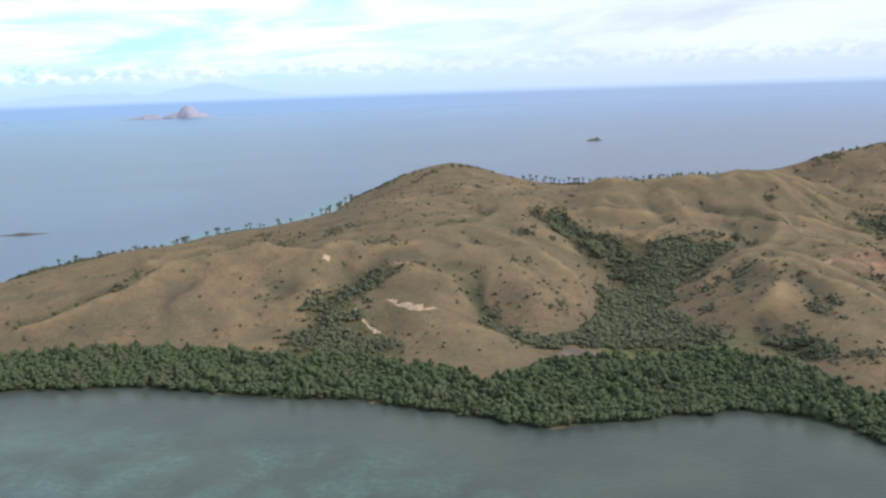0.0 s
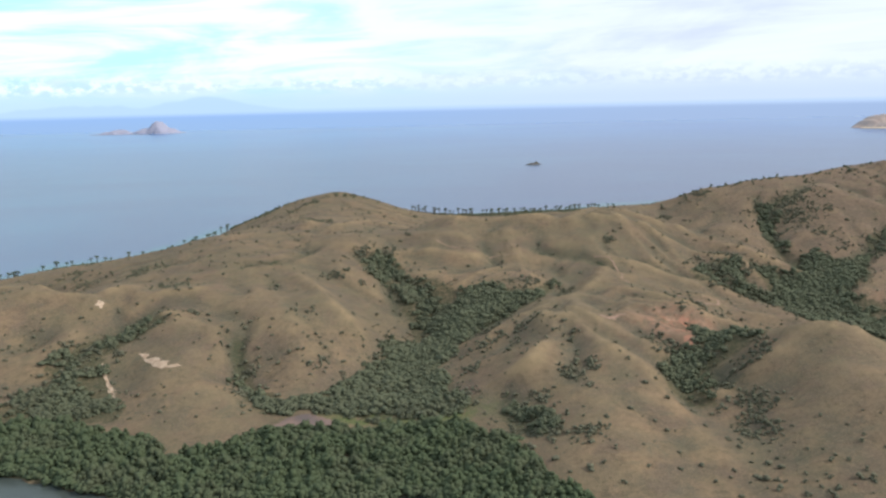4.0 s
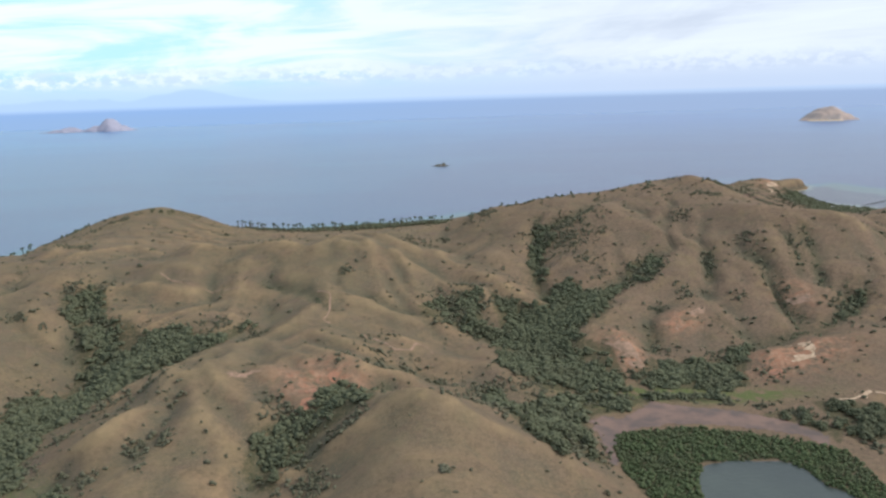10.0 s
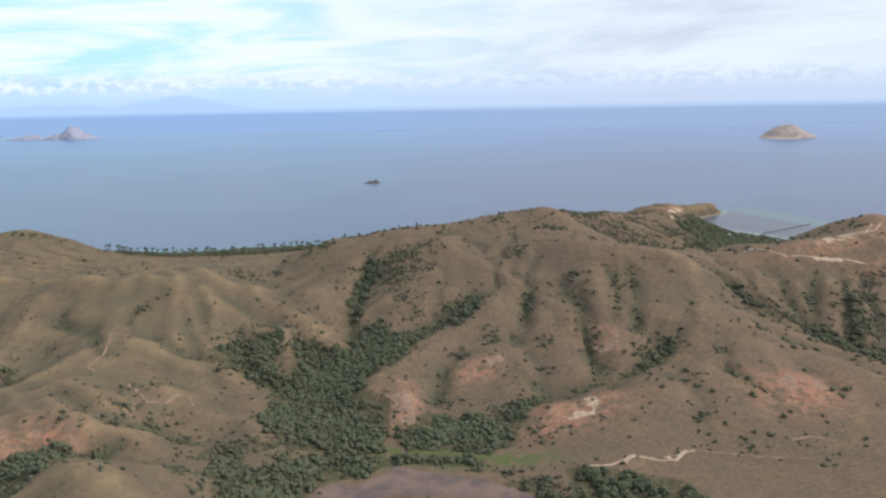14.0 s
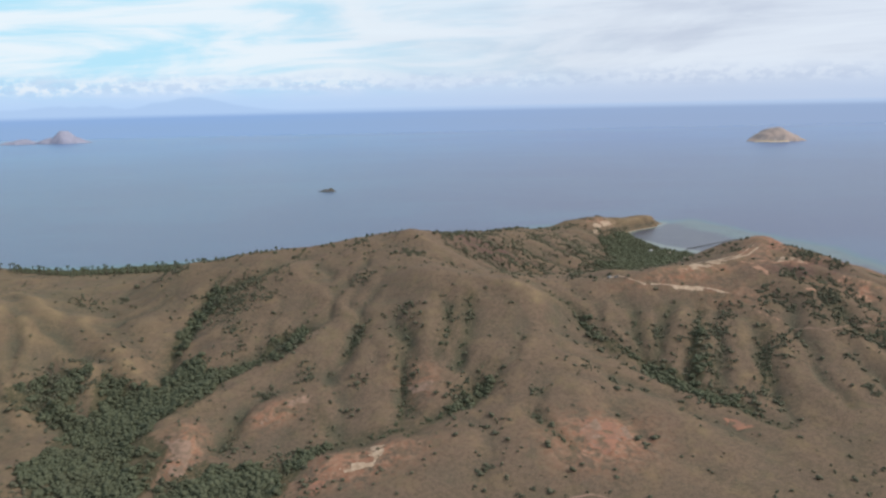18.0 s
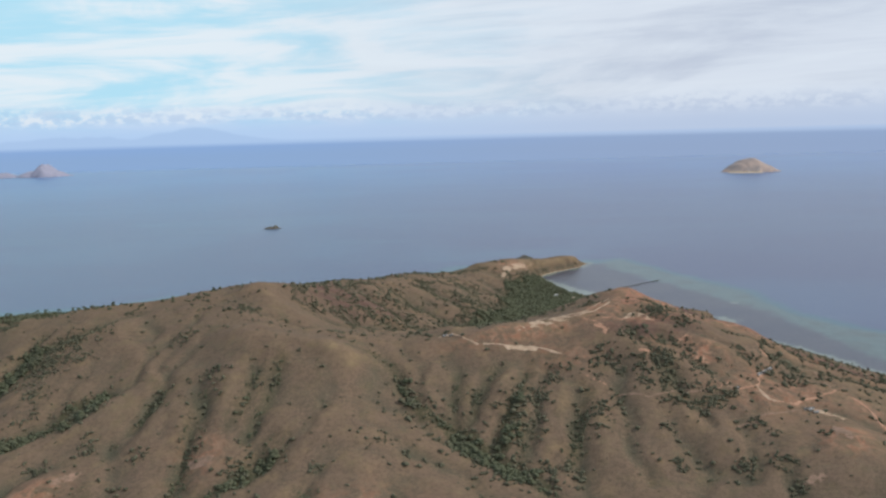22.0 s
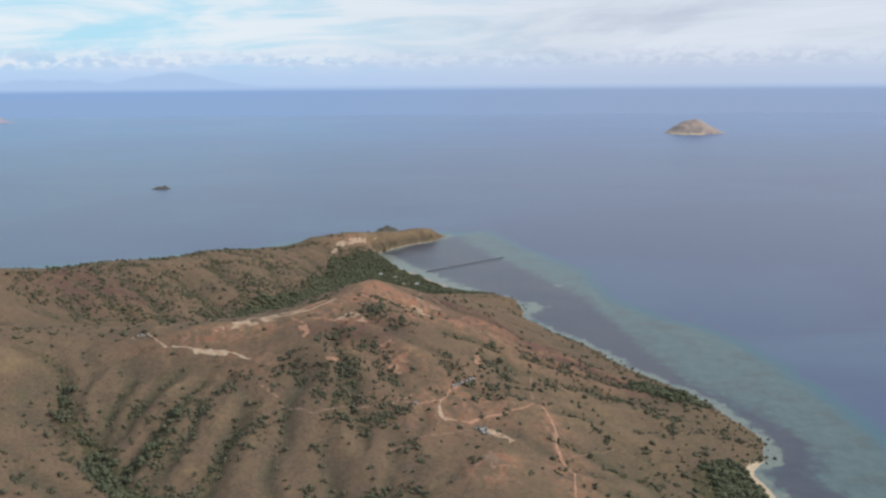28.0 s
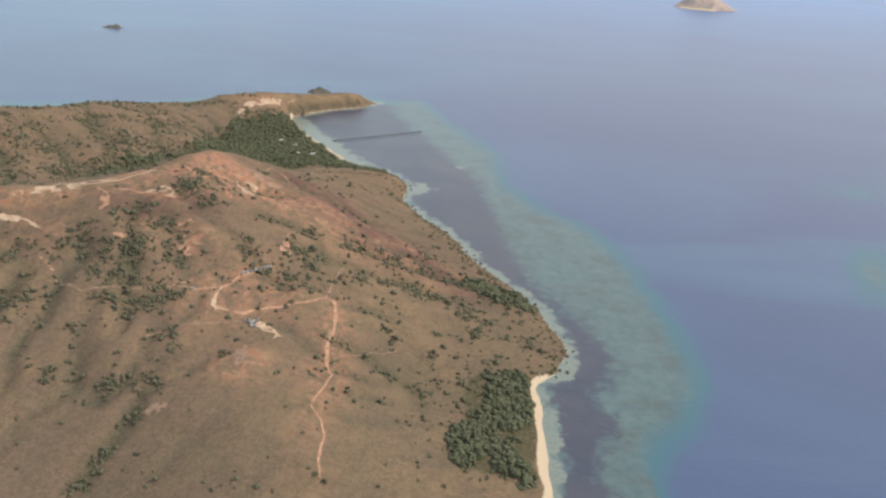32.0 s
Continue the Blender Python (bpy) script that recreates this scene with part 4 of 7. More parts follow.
GROVES |= {
    "first_dell": [(95, 460), (99, 484), (115, 472), (118, 508), (116, 528), (105, 538), (100, 563), (106, 565), (120, 544), (140, 534), (160, 524), (172, 530), (184, 522), (197, 525), (200, 536), (206, 536), (200, 520), (186, 500), (168, 490), (150, 478), (138, 460), (128, 436), (116, 430)],
    "head_scrub": [(81, 600), (94, 600), (105, 576), (105, 560), (96, 561), (89, 586)],
    "cleft": [(240, 363), (235, 376), (236, 397), (242, 405), (246, 410), (261, 412), (263, 441), (271, 446), (279, 444), (293, 456), (288, 397), (273, 395), (258, 394), (251, 376), (252, 359)],
}
GROVES |= {
    "second": [(315, 584), (330, 594), (347, 595), (347, 584), (351, 562), (361, 553), (357, 577), (356, 596), (365, 590), (375, 578), (390, 576), (399, 578), (410, 604), (417, 603), (418, 586), (453, 603), (447, 593), (420, 561), (403, 546), (408, 522), (421, 513), (422, 497), (421, 478), (414, 465), (384, 466), (372, 463), (357, 488), (354, 521), (349, 549), (329, 564)],
    "stream": [(425, 484), (441, 505), (455, 498), (474, 496), (497, 513), (505, 516), (489, 486), (483, 464), (467, 460), (444, 463), (429, 464)],
}
GROVES |= {
    "saddle": [(400, 690), (416, 685), (415, 667), (402, 654), (396, 631), (396, 610), (392, 618), (392, 641), (398, 672)],
    "flank": [(453, 612), (465, 619), (483, 620), (479, 610), (464, 601), (453, 603)],
    "mud_side": [(371, 456), (396, 462), (441, 454), (466, 451), (464, 444), (428, 449), (418, 446), (407, 436), (396, 438), (388, 426), (385, 401), (387, 380), (378, 379), (371, 392), (369, 412), (363, 441)],
    "foot": [(345, 461), (360, 442), (370, 389), (368, 369), (355, 384), (340, 440)],
    "mud_east": [(470, 426), (490, 433), (493, 423), (500, 410), (510, 418), (494, 394), (493, 404), (483, 418)],
}
GROVES |= {
    "ridge_foot": [(361, 583), (368, 590), (378, 582), (395, 581), (392, 603), (402, 605), (420, 594), (440, 585), (429, 554), (413, 548), (401, 546), (398, 528), (394, 519)],
    "flute": [(434, 699), (418, 684), (406, 671), (404, 668), (394, 633), (393, 617), (390, 616), (389, 636), (395, 669), (400, 684), (420, 691)],
    "hollow": [(460, 608), (470, 622), (481, 623), (479, 603), (466, 589), (456, 597)],
    "gully_long": [(657, 630), (662, 612), (677, 592), (693, 585), (711, 562), (721, 548), (740, 532), (734, 531), (712, 540), (698, 559), (683, 583), (667, 588), (656, 616)],
}
GROVES |= {
    "gully_short": [(723, 602), (732, 608), (722, 578), (715, 559), (708, 561), (714, 582)],
    "spring": [(567, 538), (578, 551), (584, 555), (591, 554), (580, 532), (565, 529)],
    "shore_strip": [(1006, 705), (1029, 699), (1048, 674), (1042, 665), (1018, 674), (999, 691)],
    "shore_wood": [(1002, 578), (1018, 586), (1038, 585), (1034, 559), (1032, 530), (1028, 504), (1017, 499), (998, 503), (992, 523), (999, 544), (998, 563)],
    "gully_foot": [(666, 599), (678, 592), (686, 579), (707, 556), (726, 548), (730, 538), (717, 538), (704, 550), (682, 577)],
    "east_mud": [(504, 440), (532, 435), (553, 425), (555, 396), (525, 390), (502, 400)],
}
GROVES |= {
    "bay": [(748, 930), (758, 1000), (770, 1060), (793, 1090), (812, 1100), (832, 1080), (858, 1030), (880, 992), (896, 966), (868, 950), (838, 925), (806, 890), (770, 880)],
    "bay_east": [(868, 955), (890, 974), (912, 962), (930, 950), (944, 934), (928, 926), (900, 938), (878, 940)],
    "back_valley": [(705, 820), (725, 870), (745, 920), (780, 940), (800, 890), (780, 850), (750, 810), (720, 790)],
    "north_shore": [(95, 1012), (170, 1003), (237, 1020), (315, 1030), (345, 1010), (330, 960), (250, 945), (180, 945), (110, 965)],
    "point": [(-112, 925), (-60, 985), (10, 1020), (30, 1000), (-30, 960), (-80, 915)],
}
GROVES |= {
    "north_slope": [(420, 1080), (500, 1100), (600, 1138), (610, 1115), (520, 1080), (430, 1055)],
    "left_shore": [(-325, 562), (-298, 598), (-245, 642), (-205, 735), (-150, 765), (-130, 745), (-190, 700), (-225, 625), (-290, 560)],
    "left_dell": [(-235, 520), (-180, 540), (-130, 552), (-125, 562), (-190, 556), (-240, 540)],
}
SPARSE = ("point", "north_slope", "left_shore", "left_dell", "flute", "head_scrub", "high_dell", "gully_short", "gully_long", "gully_foot", "hollow", "west", "gully_scrub_west", "knee_scrub", "headwater", "shore_wood", "spring", "flank", "saddle", "east_mud", "mud_east", "back_valley")
MANGROVE_TOP = [(-420, 395), (-232, 389), (-200, 384), (-172, 387), (-113, 384), (-76, 374), (-48, 374), (-25, 360), (-2, 352), (16, 334), (34, 346), (46, 359), (71, 363), (97, 357), (135, 362), (156, 337), (165, 310), (180, 285), (190, 262)]
MANGROVE = [p for p in COAST[:12]] + MANGROVE_TOP[::-1]
BASIN = [(397, 412), (392, 383), (398, 345), (412, 330), (427, 382), (461, 383), (477, 340), (492, 340), (492, 388), (459, 408), (430, 417)]
MUD = [(388, 428), (396, 435), (405, 431), (417, 443), (427, 448), (437, 443), (450, 438), (462, 433), (479, 422), (488, 412), (493, 402), (489, 392), (483, 391), (482, 401), (473, 407), (455, 415), (435, 419), (416, 418), (401, 411), (395, 400), (393, 381), (387, 381), (388, 406)]
MUD_INLET = [(48, 361), (55, 374), (64, 380), (74, 375), (82, 368), (75, 363), (63, 361)]

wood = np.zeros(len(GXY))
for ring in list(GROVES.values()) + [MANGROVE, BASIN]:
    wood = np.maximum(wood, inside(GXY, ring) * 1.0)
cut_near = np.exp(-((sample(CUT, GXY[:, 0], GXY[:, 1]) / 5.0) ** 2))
off_shore = sample(OFF, GXY[:, 0], GXY[:, 1])
drainage = sample(FLOW, GXY[:, 0], GXY[:, 1])
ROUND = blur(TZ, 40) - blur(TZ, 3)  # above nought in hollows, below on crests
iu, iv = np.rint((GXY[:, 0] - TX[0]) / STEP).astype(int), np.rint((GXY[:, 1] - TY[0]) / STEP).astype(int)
# curvature masks for the shade and light painted with the grass growth
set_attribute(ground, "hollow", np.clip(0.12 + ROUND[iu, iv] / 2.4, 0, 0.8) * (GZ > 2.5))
set_attribute(ground, "dry_lit", np.clip(-ROUND[iu, iv] / 1.6 - 0.1, 0, 1))
# ground mixed to darker green inside groves, along gullies and drainage lines
set_attribute(ground, "dark_ground", np.clip(np.maximum(np.maximum(wood * 0.8, cut_near * 0.45), 0.30 * drainage), 0, 1))
ruddy = np.clip((GXY[:, 0] - 240) / 220.0, 0.15, 1.0)
ruddy = ruddy * np.where(GXY[:, 1] > 1060, 0.7, 1.0)
# sun-facing east slope: its brightness is put in as less ruddy soil
ruddy = ruddy * np.where(GXY[:, 1] < 690, 1.0 - 0.45 * np.clip((GXY[:, 0] - 870) / 60.0, 0, 1), 1.0)
for x, y, r in ((860, 715, 45), (640, 495, 40), (520, 490, 35), (262, 440, 25), (430, 505, 22), (940, 715, 50), (790, 655, 25), (890, 580, 35), (925, 560, 30)):
    ruddy = np.maximum(ruddy, 2.0 * np.exp(-((GXY[:, 0] - x) ** 2 + (GXY[:, 1] - y) ** 2) / r**2))
raw, lush = np.zeros(len(GXY)), np.zeros(len(GXY))
for x, y, rx, ry, turn, much in ((862, 716, 50, 28, -25, 1.0), (905, 722, 32, 15, -20, 0.95), (832, 704, 24, 13, 30, 0.9), (846, 628, 12, 8, 0, 0.9), (822, 666, 26, 6, 10, 0.85), (800, 690, 30, 16, 45, 0.7), (735, 658, 40, 9, 8, 0.7), (945, 712, 52, 26, -25, 0.9), (912, 690, 30, 16, -30, 0.7), (880, 600, 34, 26, 20, 0.6), (930, 560, 12, 60, 0, 0.55),
                                 (640, 494, 26, 20, 20, 0.9), (520, 488, 30, 14, 20, 0.85), (262, 440, 18, 22, 60, 0.85), (428, 506, 14, 22, 0, 0.8), (470, 538, 14, 10, 30, 0.7), (780, 1118, 26, 12, 50, 0.8), (890, 540, 14, 14, 0, 0.7), (548, 556, 12, 16, 0, 0.6), (760, 635, 24, 12, -30, 0.5), (826, 636, 14, 10, 0, 0.8)):
    c_, s_ = math.cos(radians(turn)), math.sin(radians(turn))
    u_, v_ = (GXY[:, 0] - x) * c_ + (GXY[:, 1] - y) * s_, -(GXY[:, 0] - x) * s_ + (GXY[:, 1] - y) * c_
    raw = np.maximum(raw, much * np.clip(1.5 * np.exp(-((u_ / rx) ** 2 + (v_ / ry) ** 2)), 0, 1))
for x, y, rx, ry in ((425, 458, 38, 10), (400, 452, 18, 10), (470, 450, 30, 7), (110, 372, 36, 9)):
    lush = np.maximum(lush, np.clip(1.6 * np.exp(-(((GXY[:, 0] - x) / rx) ** 2 + ((GXY[:, 1] - y) / ry) ** 2)), 0, 1))
char = np.zeros(len(GXY))
for x, y, rx, ry, turn in ((945, 722, 62, 30, -38), (985, 690, 34, 20, -35), (820, 655, 30, 14, 10), (600, 790, 26, 40, 10), (628, 800, 24, 26, 0), (900, 760, 40, 14, -20)):
    c_, s_ = math.cos(radians(turn)), math.sin(radians(turn))
    u_, v_ = (GXY[:, 0] - x) * c_ + (GXY[:, 1] - y) * s_, -(GXY[:, 0] - x) * s_ + (GXY[:, 1] - y) * c_
    char = np.maximum(char, np.clip(1.4 * np.exp(-((u_ / rx) ** 2 + (v_ / ry) ** 2)), 0, 1))
set_attribute(ground, "char", char)
set_attribute(ground, "raw", raw)
set_attribute(ground, "lush", lush)
set_attribute(ground, "soil", np.clip(ruddy, 0, 1))
gx_, gy_ = GXY[:, 0], GXY[:, 1]
bay_line = to_line(GXY, [(806, 1142), (837, 1082), (885, 999), (903, 966)], 6.0)
beach = (gx_ > 900) & (gy_ > 430) & (gy_ < 592)
sand = np.where(beach, np.clip(1.25 - np.abs(off_shore - 2.0) / 5.0, 0, 1), np.clip(0.62 - np.abs(off_shore - 0.5) / 5.0, 0, 1))
sand = np.where(bay_line < 14, np.clip(1.2 - np.abs(off_shore - 1.5) / 4.0, 0, 1), sand)
sand = np.where(((gx_ < 620) & (gy_ < 520)) | (GZ > 2.2), 0.0, sand)
set_attribute(ground, "sand", sand)


# ---- the sea ----
def spaced(lo, hi, step, far, growth=1.16):
    mid = list(np.arange(lo, hi + 0.1, step))
    left, right, s = [lo], [hi], step
    while right[-1] < hi + far:
        s *= growth
        left.append(left[-1] - s)
        right.append(right[-1] + s)
    return np.array(left[:0:-1] + mid + right[1:])


SX, SY = spaced(-320, 1420, 6.0, 26000), spaced(-60, 1500, 6.0, 26000)
sx, sy = (g.ravel() for g in np.meshgrid(SX, SY, indexing="ij"))
SXY = np.c_[sx, sy]
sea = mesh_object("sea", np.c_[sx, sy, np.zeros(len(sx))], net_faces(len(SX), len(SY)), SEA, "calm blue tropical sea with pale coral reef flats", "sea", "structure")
REEF_OUT = [(960, 1290), (1003, 1152), (1044, 1046), (1047, 927), (1076, 861), (1108, 818), (1126, 751), (1128, 686), (1132, 640), (1125, 583), (1104, 546), (1086, 526), (1072, 493), (1060, 420)]
REEF_IN = [(925, 1260), (932, 1210), (977, 1078), (1030, 907), (1036, 820), (1038, 760), (1053, 703), (1076, 672), (1080, 635), (1088, 603), (1072, 563), (1078, 548), (1067, 525), (1058, 493), (1045, 420)]
near = (np.abs(sx - 550) < 1000) & (np.abs(sy - 700) < 900)
nxy = SXY[near]
shore_far = to_line(nxy, COAST + COAST[:1], 10.0)


def belt(xy, ring, soft):
    d = to_line(xy, ring + ring[:1], 6.0)
    return np.clip(0.5 + np.where(inside(xy, ring), d, -d) / (2 * soft), 0, 1)


def spot(xy, x, y, rx, ry, turn=0.0):
    c, s = math.cos(radians(turn)), math.sin(radians(turn))
    u, v = (xy[:, 0] - x) * c + (xy[:, 1] - y) * s, -(xy[:, 0] - x) * s + (xy[:, 1] - y) * c
    return np.exp(-((u / rx) ** 2 + (v / ry) ** 2))


reef = belt(nxy, REEF_OUT + [(x - 16, y) for x, y in REEF_IN[::-1]], 19.0)
weed = belt(nxy, REEF_IN + COAST[26:53][::1], 18.0) * (shore_far > 4)
north = nxy[:, 1] > 700
reef = np.maximum(reef, np.where(north & (nxy[:, 0] < 930), np.clip(0.75 - shore_far / 60.0, 0, 1), 0))
reef = np.where((shore_far < 45) & (nxy[:, 0] > 900) & (nxy[:, 1] > 420) & (nxy[:, 1] < 930), np.maximum(reef, 0.8), reef)
reef = np.maximum(reef, 0.62 * spot(nxy, 1318, 760, 60, 22, 62))
reef = np.maximum(reef, 0.25 * spot(nxy, 1420, 990, 110, 40, 48))
reef = np.maximum(reef, 0.8 * spot(nxy, 1000, 1010, 25, 14, 20))
south_bay = (nxy[:, 0] < 260) & (nxy[:, 1] < 380)
murk = np.where(south_bay, np.clip(1.5 - shore_far / 110.0, 0, 1.0) * np.clip((240 - nxy[:, 0]) / 90.0, 0, 1), 0)
weed = np.where(south_bay, 0, weed)
# basin pond: grey of the reflected sky painted in with the murk
murk = np.maximum(murk, 1.4 * spot(nxy, 447, 350, 60, 75))
edge = np.where((nxy[:, 0] > 790) & (nxy[:, 1] > 420), np.clip(1.15 - shore_far / 13.0, 0, 1), 0)
edge = np.maximum(edge, np.clip(1.2 - to_line(nxy, [(818, 1140), (842, 1085), (888, 1003), (905, 970)], 6.0) / 22.0, 0, 1))
edge = np.maximum(edge, 1.0 * spot(nxy, 968, 905, 14, 22, 0))
edge = np.maximum(edge, 0.75 * spot(nxy, 1012, 985, 16, 7, 40))
turquoise = np.where(south_bay, np.clip((shore_far - 26.0) / 30.0, 0, 1) * np.clip(1.2 - (nxy[:, 0] + 60) / 130.0, 0, 1), 0)
for name, values in (("reef", reef), ("weed", weed), ("edge", edge), ("murk", murk), ("turquoise", turquoise)):
    full = np.zeros(len(sx))
    full[near] = values
    set_attribute(sea, name, full)


# ---- foliage ----
def make_leaves(name, dark, light, speck):
    m, n = material(name)
    p = place(n)
    rnd = n.add("ShaderNodeNewGeometry").outputs["Random Per Island"]
    c = n.mix(rnd, dark, light)
    c = n.mix(n.math("MULTIPLY", n.ramp(n.noise(p, 2.6, 3.0, 0.7), 0.48, 0.70), 0.35), c, speck)
    c = n.mix(n.math("MULTIPLY", n.ramp(n.noise(p, 0.05, 3.0), 0.42, 0.66), 0.45), c, (0.090, 0.088, 0.056))
    c = n.mix(n.math("MULTIPLY", n.ramp(n.noise(p, 0.16, 3.0), 0.50, 0.68), 0.5), c, light)
    finish(n, c, 0.85, n.noise(p, 3.0, 3.0, 0.7), 0.18, 0.4, 0.08)
    return m


def make_plain(name, colour, other, scale, rough=0.9, bump=0.4):
    m, n = material(name)
    p = place(n)
    v = n.noise(p, scale, 5.0, 0.65)
    c = n.mix(n.ramp(v, 0.38, 0.64), colour, other)
    finish(n, c, rough, v, bump, 0.5, 0.2)
    return m


MANGROVE_LEAF = make_leaves("mangrove_leaves", (0.068, 0.085, 0.046), (0.082, 0.100, 0.052), (0.062, 0.077, 0.042))
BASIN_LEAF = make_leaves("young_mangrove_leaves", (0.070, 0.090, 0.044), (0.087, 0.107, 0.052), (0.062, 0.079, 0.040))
WOOD_LEAF = make_leaves("valley_leaves", (0.090, 0.098, 0.061), (0.117, 0.122, 0.074), (0.079, 0.086, 0.053))
SCRUB_LEAF = make_leaves("scrub_leaves", (0.106, 0.104, 0.070), (0.142, 0.133, 0.088), (0.092, 0.090, 0.062))
TUFT_LEAF = make_leaves("dry_tufts", (0.118, 0.104, 0.066), (0.160, 0.136, 0.084), (0.104, 0.094, 0.060))
PALM_LEAF = make_leaves("palm_fronds", (0.050, 0.060, 0.028), (0.080, 0.090, 0.042), (0.036, 0.044, 0.020))
BARK = make_plain("bark", (0.12, 0.09, 0.065), (0.06, 0.045, 0.035), 3.0)
CLAY = make_plain("red_clay_track", (0.47, 0.275, 0.180), (0.30, 0.165, 0.105), 0.5)
PALE_EARTH = make_plain("pale_earth", (0.52, 0.385, 0.270), (0.36, 0.245, 0.160), 0.3)
TAN_EARTH = make_plain("tan_earth", (0.32, 0.205, 0.145), (0.205, 0.140, 0.095), 0.3)
RED_EARTH = make_plain("red_earth", (0.345, 0.168, 0.105), (0.255, 0.140, 0.095), 0.25)
MUD_SKIN = make_plain("drying_mud", (0.205, 0.132, 0.104), (0.115, 0.086, 0.076), 0.07, 0.6, 0.2)
ROCK = make_plain("dark_rock", (0.115, 0.095, 0.080), (0.06, 0.052, 0.046), 0.3, 0.9, 0.8)
SAND = make_plain("beach_sand", (0.60, 0.48, 0.34), (0.50, 0.38, 0.26), 0.3)

PHI = (1 + 5**0.5) / 2
ICO = np.array([(-1, PHI, 0), (1, PHI, 0), (-1, -PHI, 0), (1, -PHI, 0), (0, -1, PHI), (0, 1, PHI), (0, -1, -PHI), (0, 1, -PHI), (PHI, 0, -1), (PHI, 0, 1), (-PHI, 0, -1), (-PHI, 0, 1)]) / math.hypot(1, PHI)
ICO_FACES = np.array([(0, 11, 5), (0, 5, 1), (0, 1, 7), (0, 7, 10), (0, 10, 11), (1, 5, 9), (5, 11, 4), (11, 10, 2), (10, 7, 6), (7, 1, 8)])
ICO_FACES = np.r_[ICO_FACES, [(3, 9, 4), (3, 4, 2), (3, 2, 6), (3, 6, 8), (3, 8, 9), (4, 9, 5), (2, 4, 11), (6, 2, 10), (8, 6, 7), (9, 8, 1)]]
RNG = np.random.default_rng(7)


OCTA = np.array([(1, 0, 0), (-1, 0, 0), (0, 1, 0), (0, -1, 0), (0, 0, 1), (0, 0, -1)], float)
OCTA_FACES = np.array([(0, 2, 4), (2, 1, 4), (1, 3, 4), (3, 0, 4), (2, 0, 5), (1, 2, 5), (3, 1, 5), (0, 3, 5)])


def leafy_crown(clumps, spread, small, low=0.3, rng=RNG):
    """A far-off crown of many small ragged clumps."""
    vs, fs = [], []
    for k in range(clumps):
        a, r = rng.uniform(0, 2 * math.pi), spread * math.sqrt(rng.uniform(0.0, 1))
        rise = low + (1 - low) * rng.uniform(0.2, 1) * (1 - 0.75 * (r / spread) ** 2)
        size = small * rng.uniform(0.45, 1.6) * np.array([1, 1, rng.uniform(0.7, 1.3)])
        spin = Matrix.Rotation(rng.uniform(0, 3), 3, (rng.normal(), rng.normal(), rng.normal() + 0.01))
        pts = (OCTA * rng.uniform(0.7, 1.35, (6, 1)) * size) @ np.array(spin).T + (r * math.cos(a), r * math.sin(a), rise - small * 0.4)
        fs.append(OCTA_FACES + 6 * k)
        vs.append(pts)
    return np.concatenate(vs), np.concatenate(fs)


def clump_crown(clumps, spread, tall, small, low=0.55, rng=RNG):
    """A crown of ragged leaf clumps, about one metre wide and one high, as points and faces."""
    vs, fs = [], []
    for k in range(clumps):
        a, r = rng.uniform(0, 2 * math.pi), spread * math.sqrt(rng.uniform(0.05, 1))
        rise = low + (1 - low) * rng.uniform(0, 1) * (1 - 0.6 * (r / spread) ** 2)
        size = small * rng.uniform(0.7, 1.3) * np.array([1, 1, rng.uniform(0.55, 0.9)])
        pts = ICO * rng.uniform(0.72, 1.28, (12, 1)) * size + (r * math.cos(a), r * math.sin(a), rise * tall - small * 0.5)
        fs.append(ICO_FACES + 12 * k)
        vs.append(pts)
    return np.concatenate(vs), np.concatenate(fs)


def fast_mesh(name, verts, tris, mat):
    me = bpy.data.meshes.new(name)
    me.vertices.add(len(verts))
    me.vertices.foreach_set("co", np.ascontiguousarray(verts, np.float32).ravel())
    me.loops.add(3 * len(tris))
    me.loops.foreach_set("vertex_index", np.ascontiguousarray(tris, np.int32).ravel())
    me.polygons.add(len(tris))
    me.polygons.foreach_set("loop_start", np.arange(0, 3 * len(tris), 3, dtype=np.int32))
    me.materials.append(mat)
    me.polygons.foreach_set("use_smooth", np.ones(len(tris), bool))
    me.update(calc_edges=True)
    me.validate()
    return me


def part(name, me, parent, label=""):
    ob = new(name, me)
    ob.parent = parent
    return tagged(ob, label)


def scatter(ring, gap, rng=RNG, ragged=4.0, thin=0.0):
    """Places in a ring, on a shaken net."""
    r = np.array(ring, float)
    x0, y0 = r.min(0) - ragged
    x1, y1 = r.max(0) + ragged
    gx_, gy_ = np.meshgrid(np.arange(x0, x1, gap), np.arange(y0, y1, gap), indexing="ij")
    xy = np.c_[gx_.ravel(), gy_.ravel()] + rng.uniform(-0.48, 0.48, (gx_.size, 2)) * gap
    shaken = xy + ragged * 2 * np.c_[fractal(xy[:, 0], xy[:, 1], 16, 91, 3) - 0.5, fractal(xy[:, 0], xy[:, 1], 16, 95, 3) - 0.5]
    deep = np.clip(to_line(shaken, list(ring) + [ring[0]], 5.0) / 12.0, 0, 1)
    return xy[inside(shaken, ring) & (fractal(xy[:, 0], xy[:, 1], 15, 97, 3) + 0.20 * deep + rng.uniform(-0.14, 0.14, len(xy)) > thin + 0.06)]


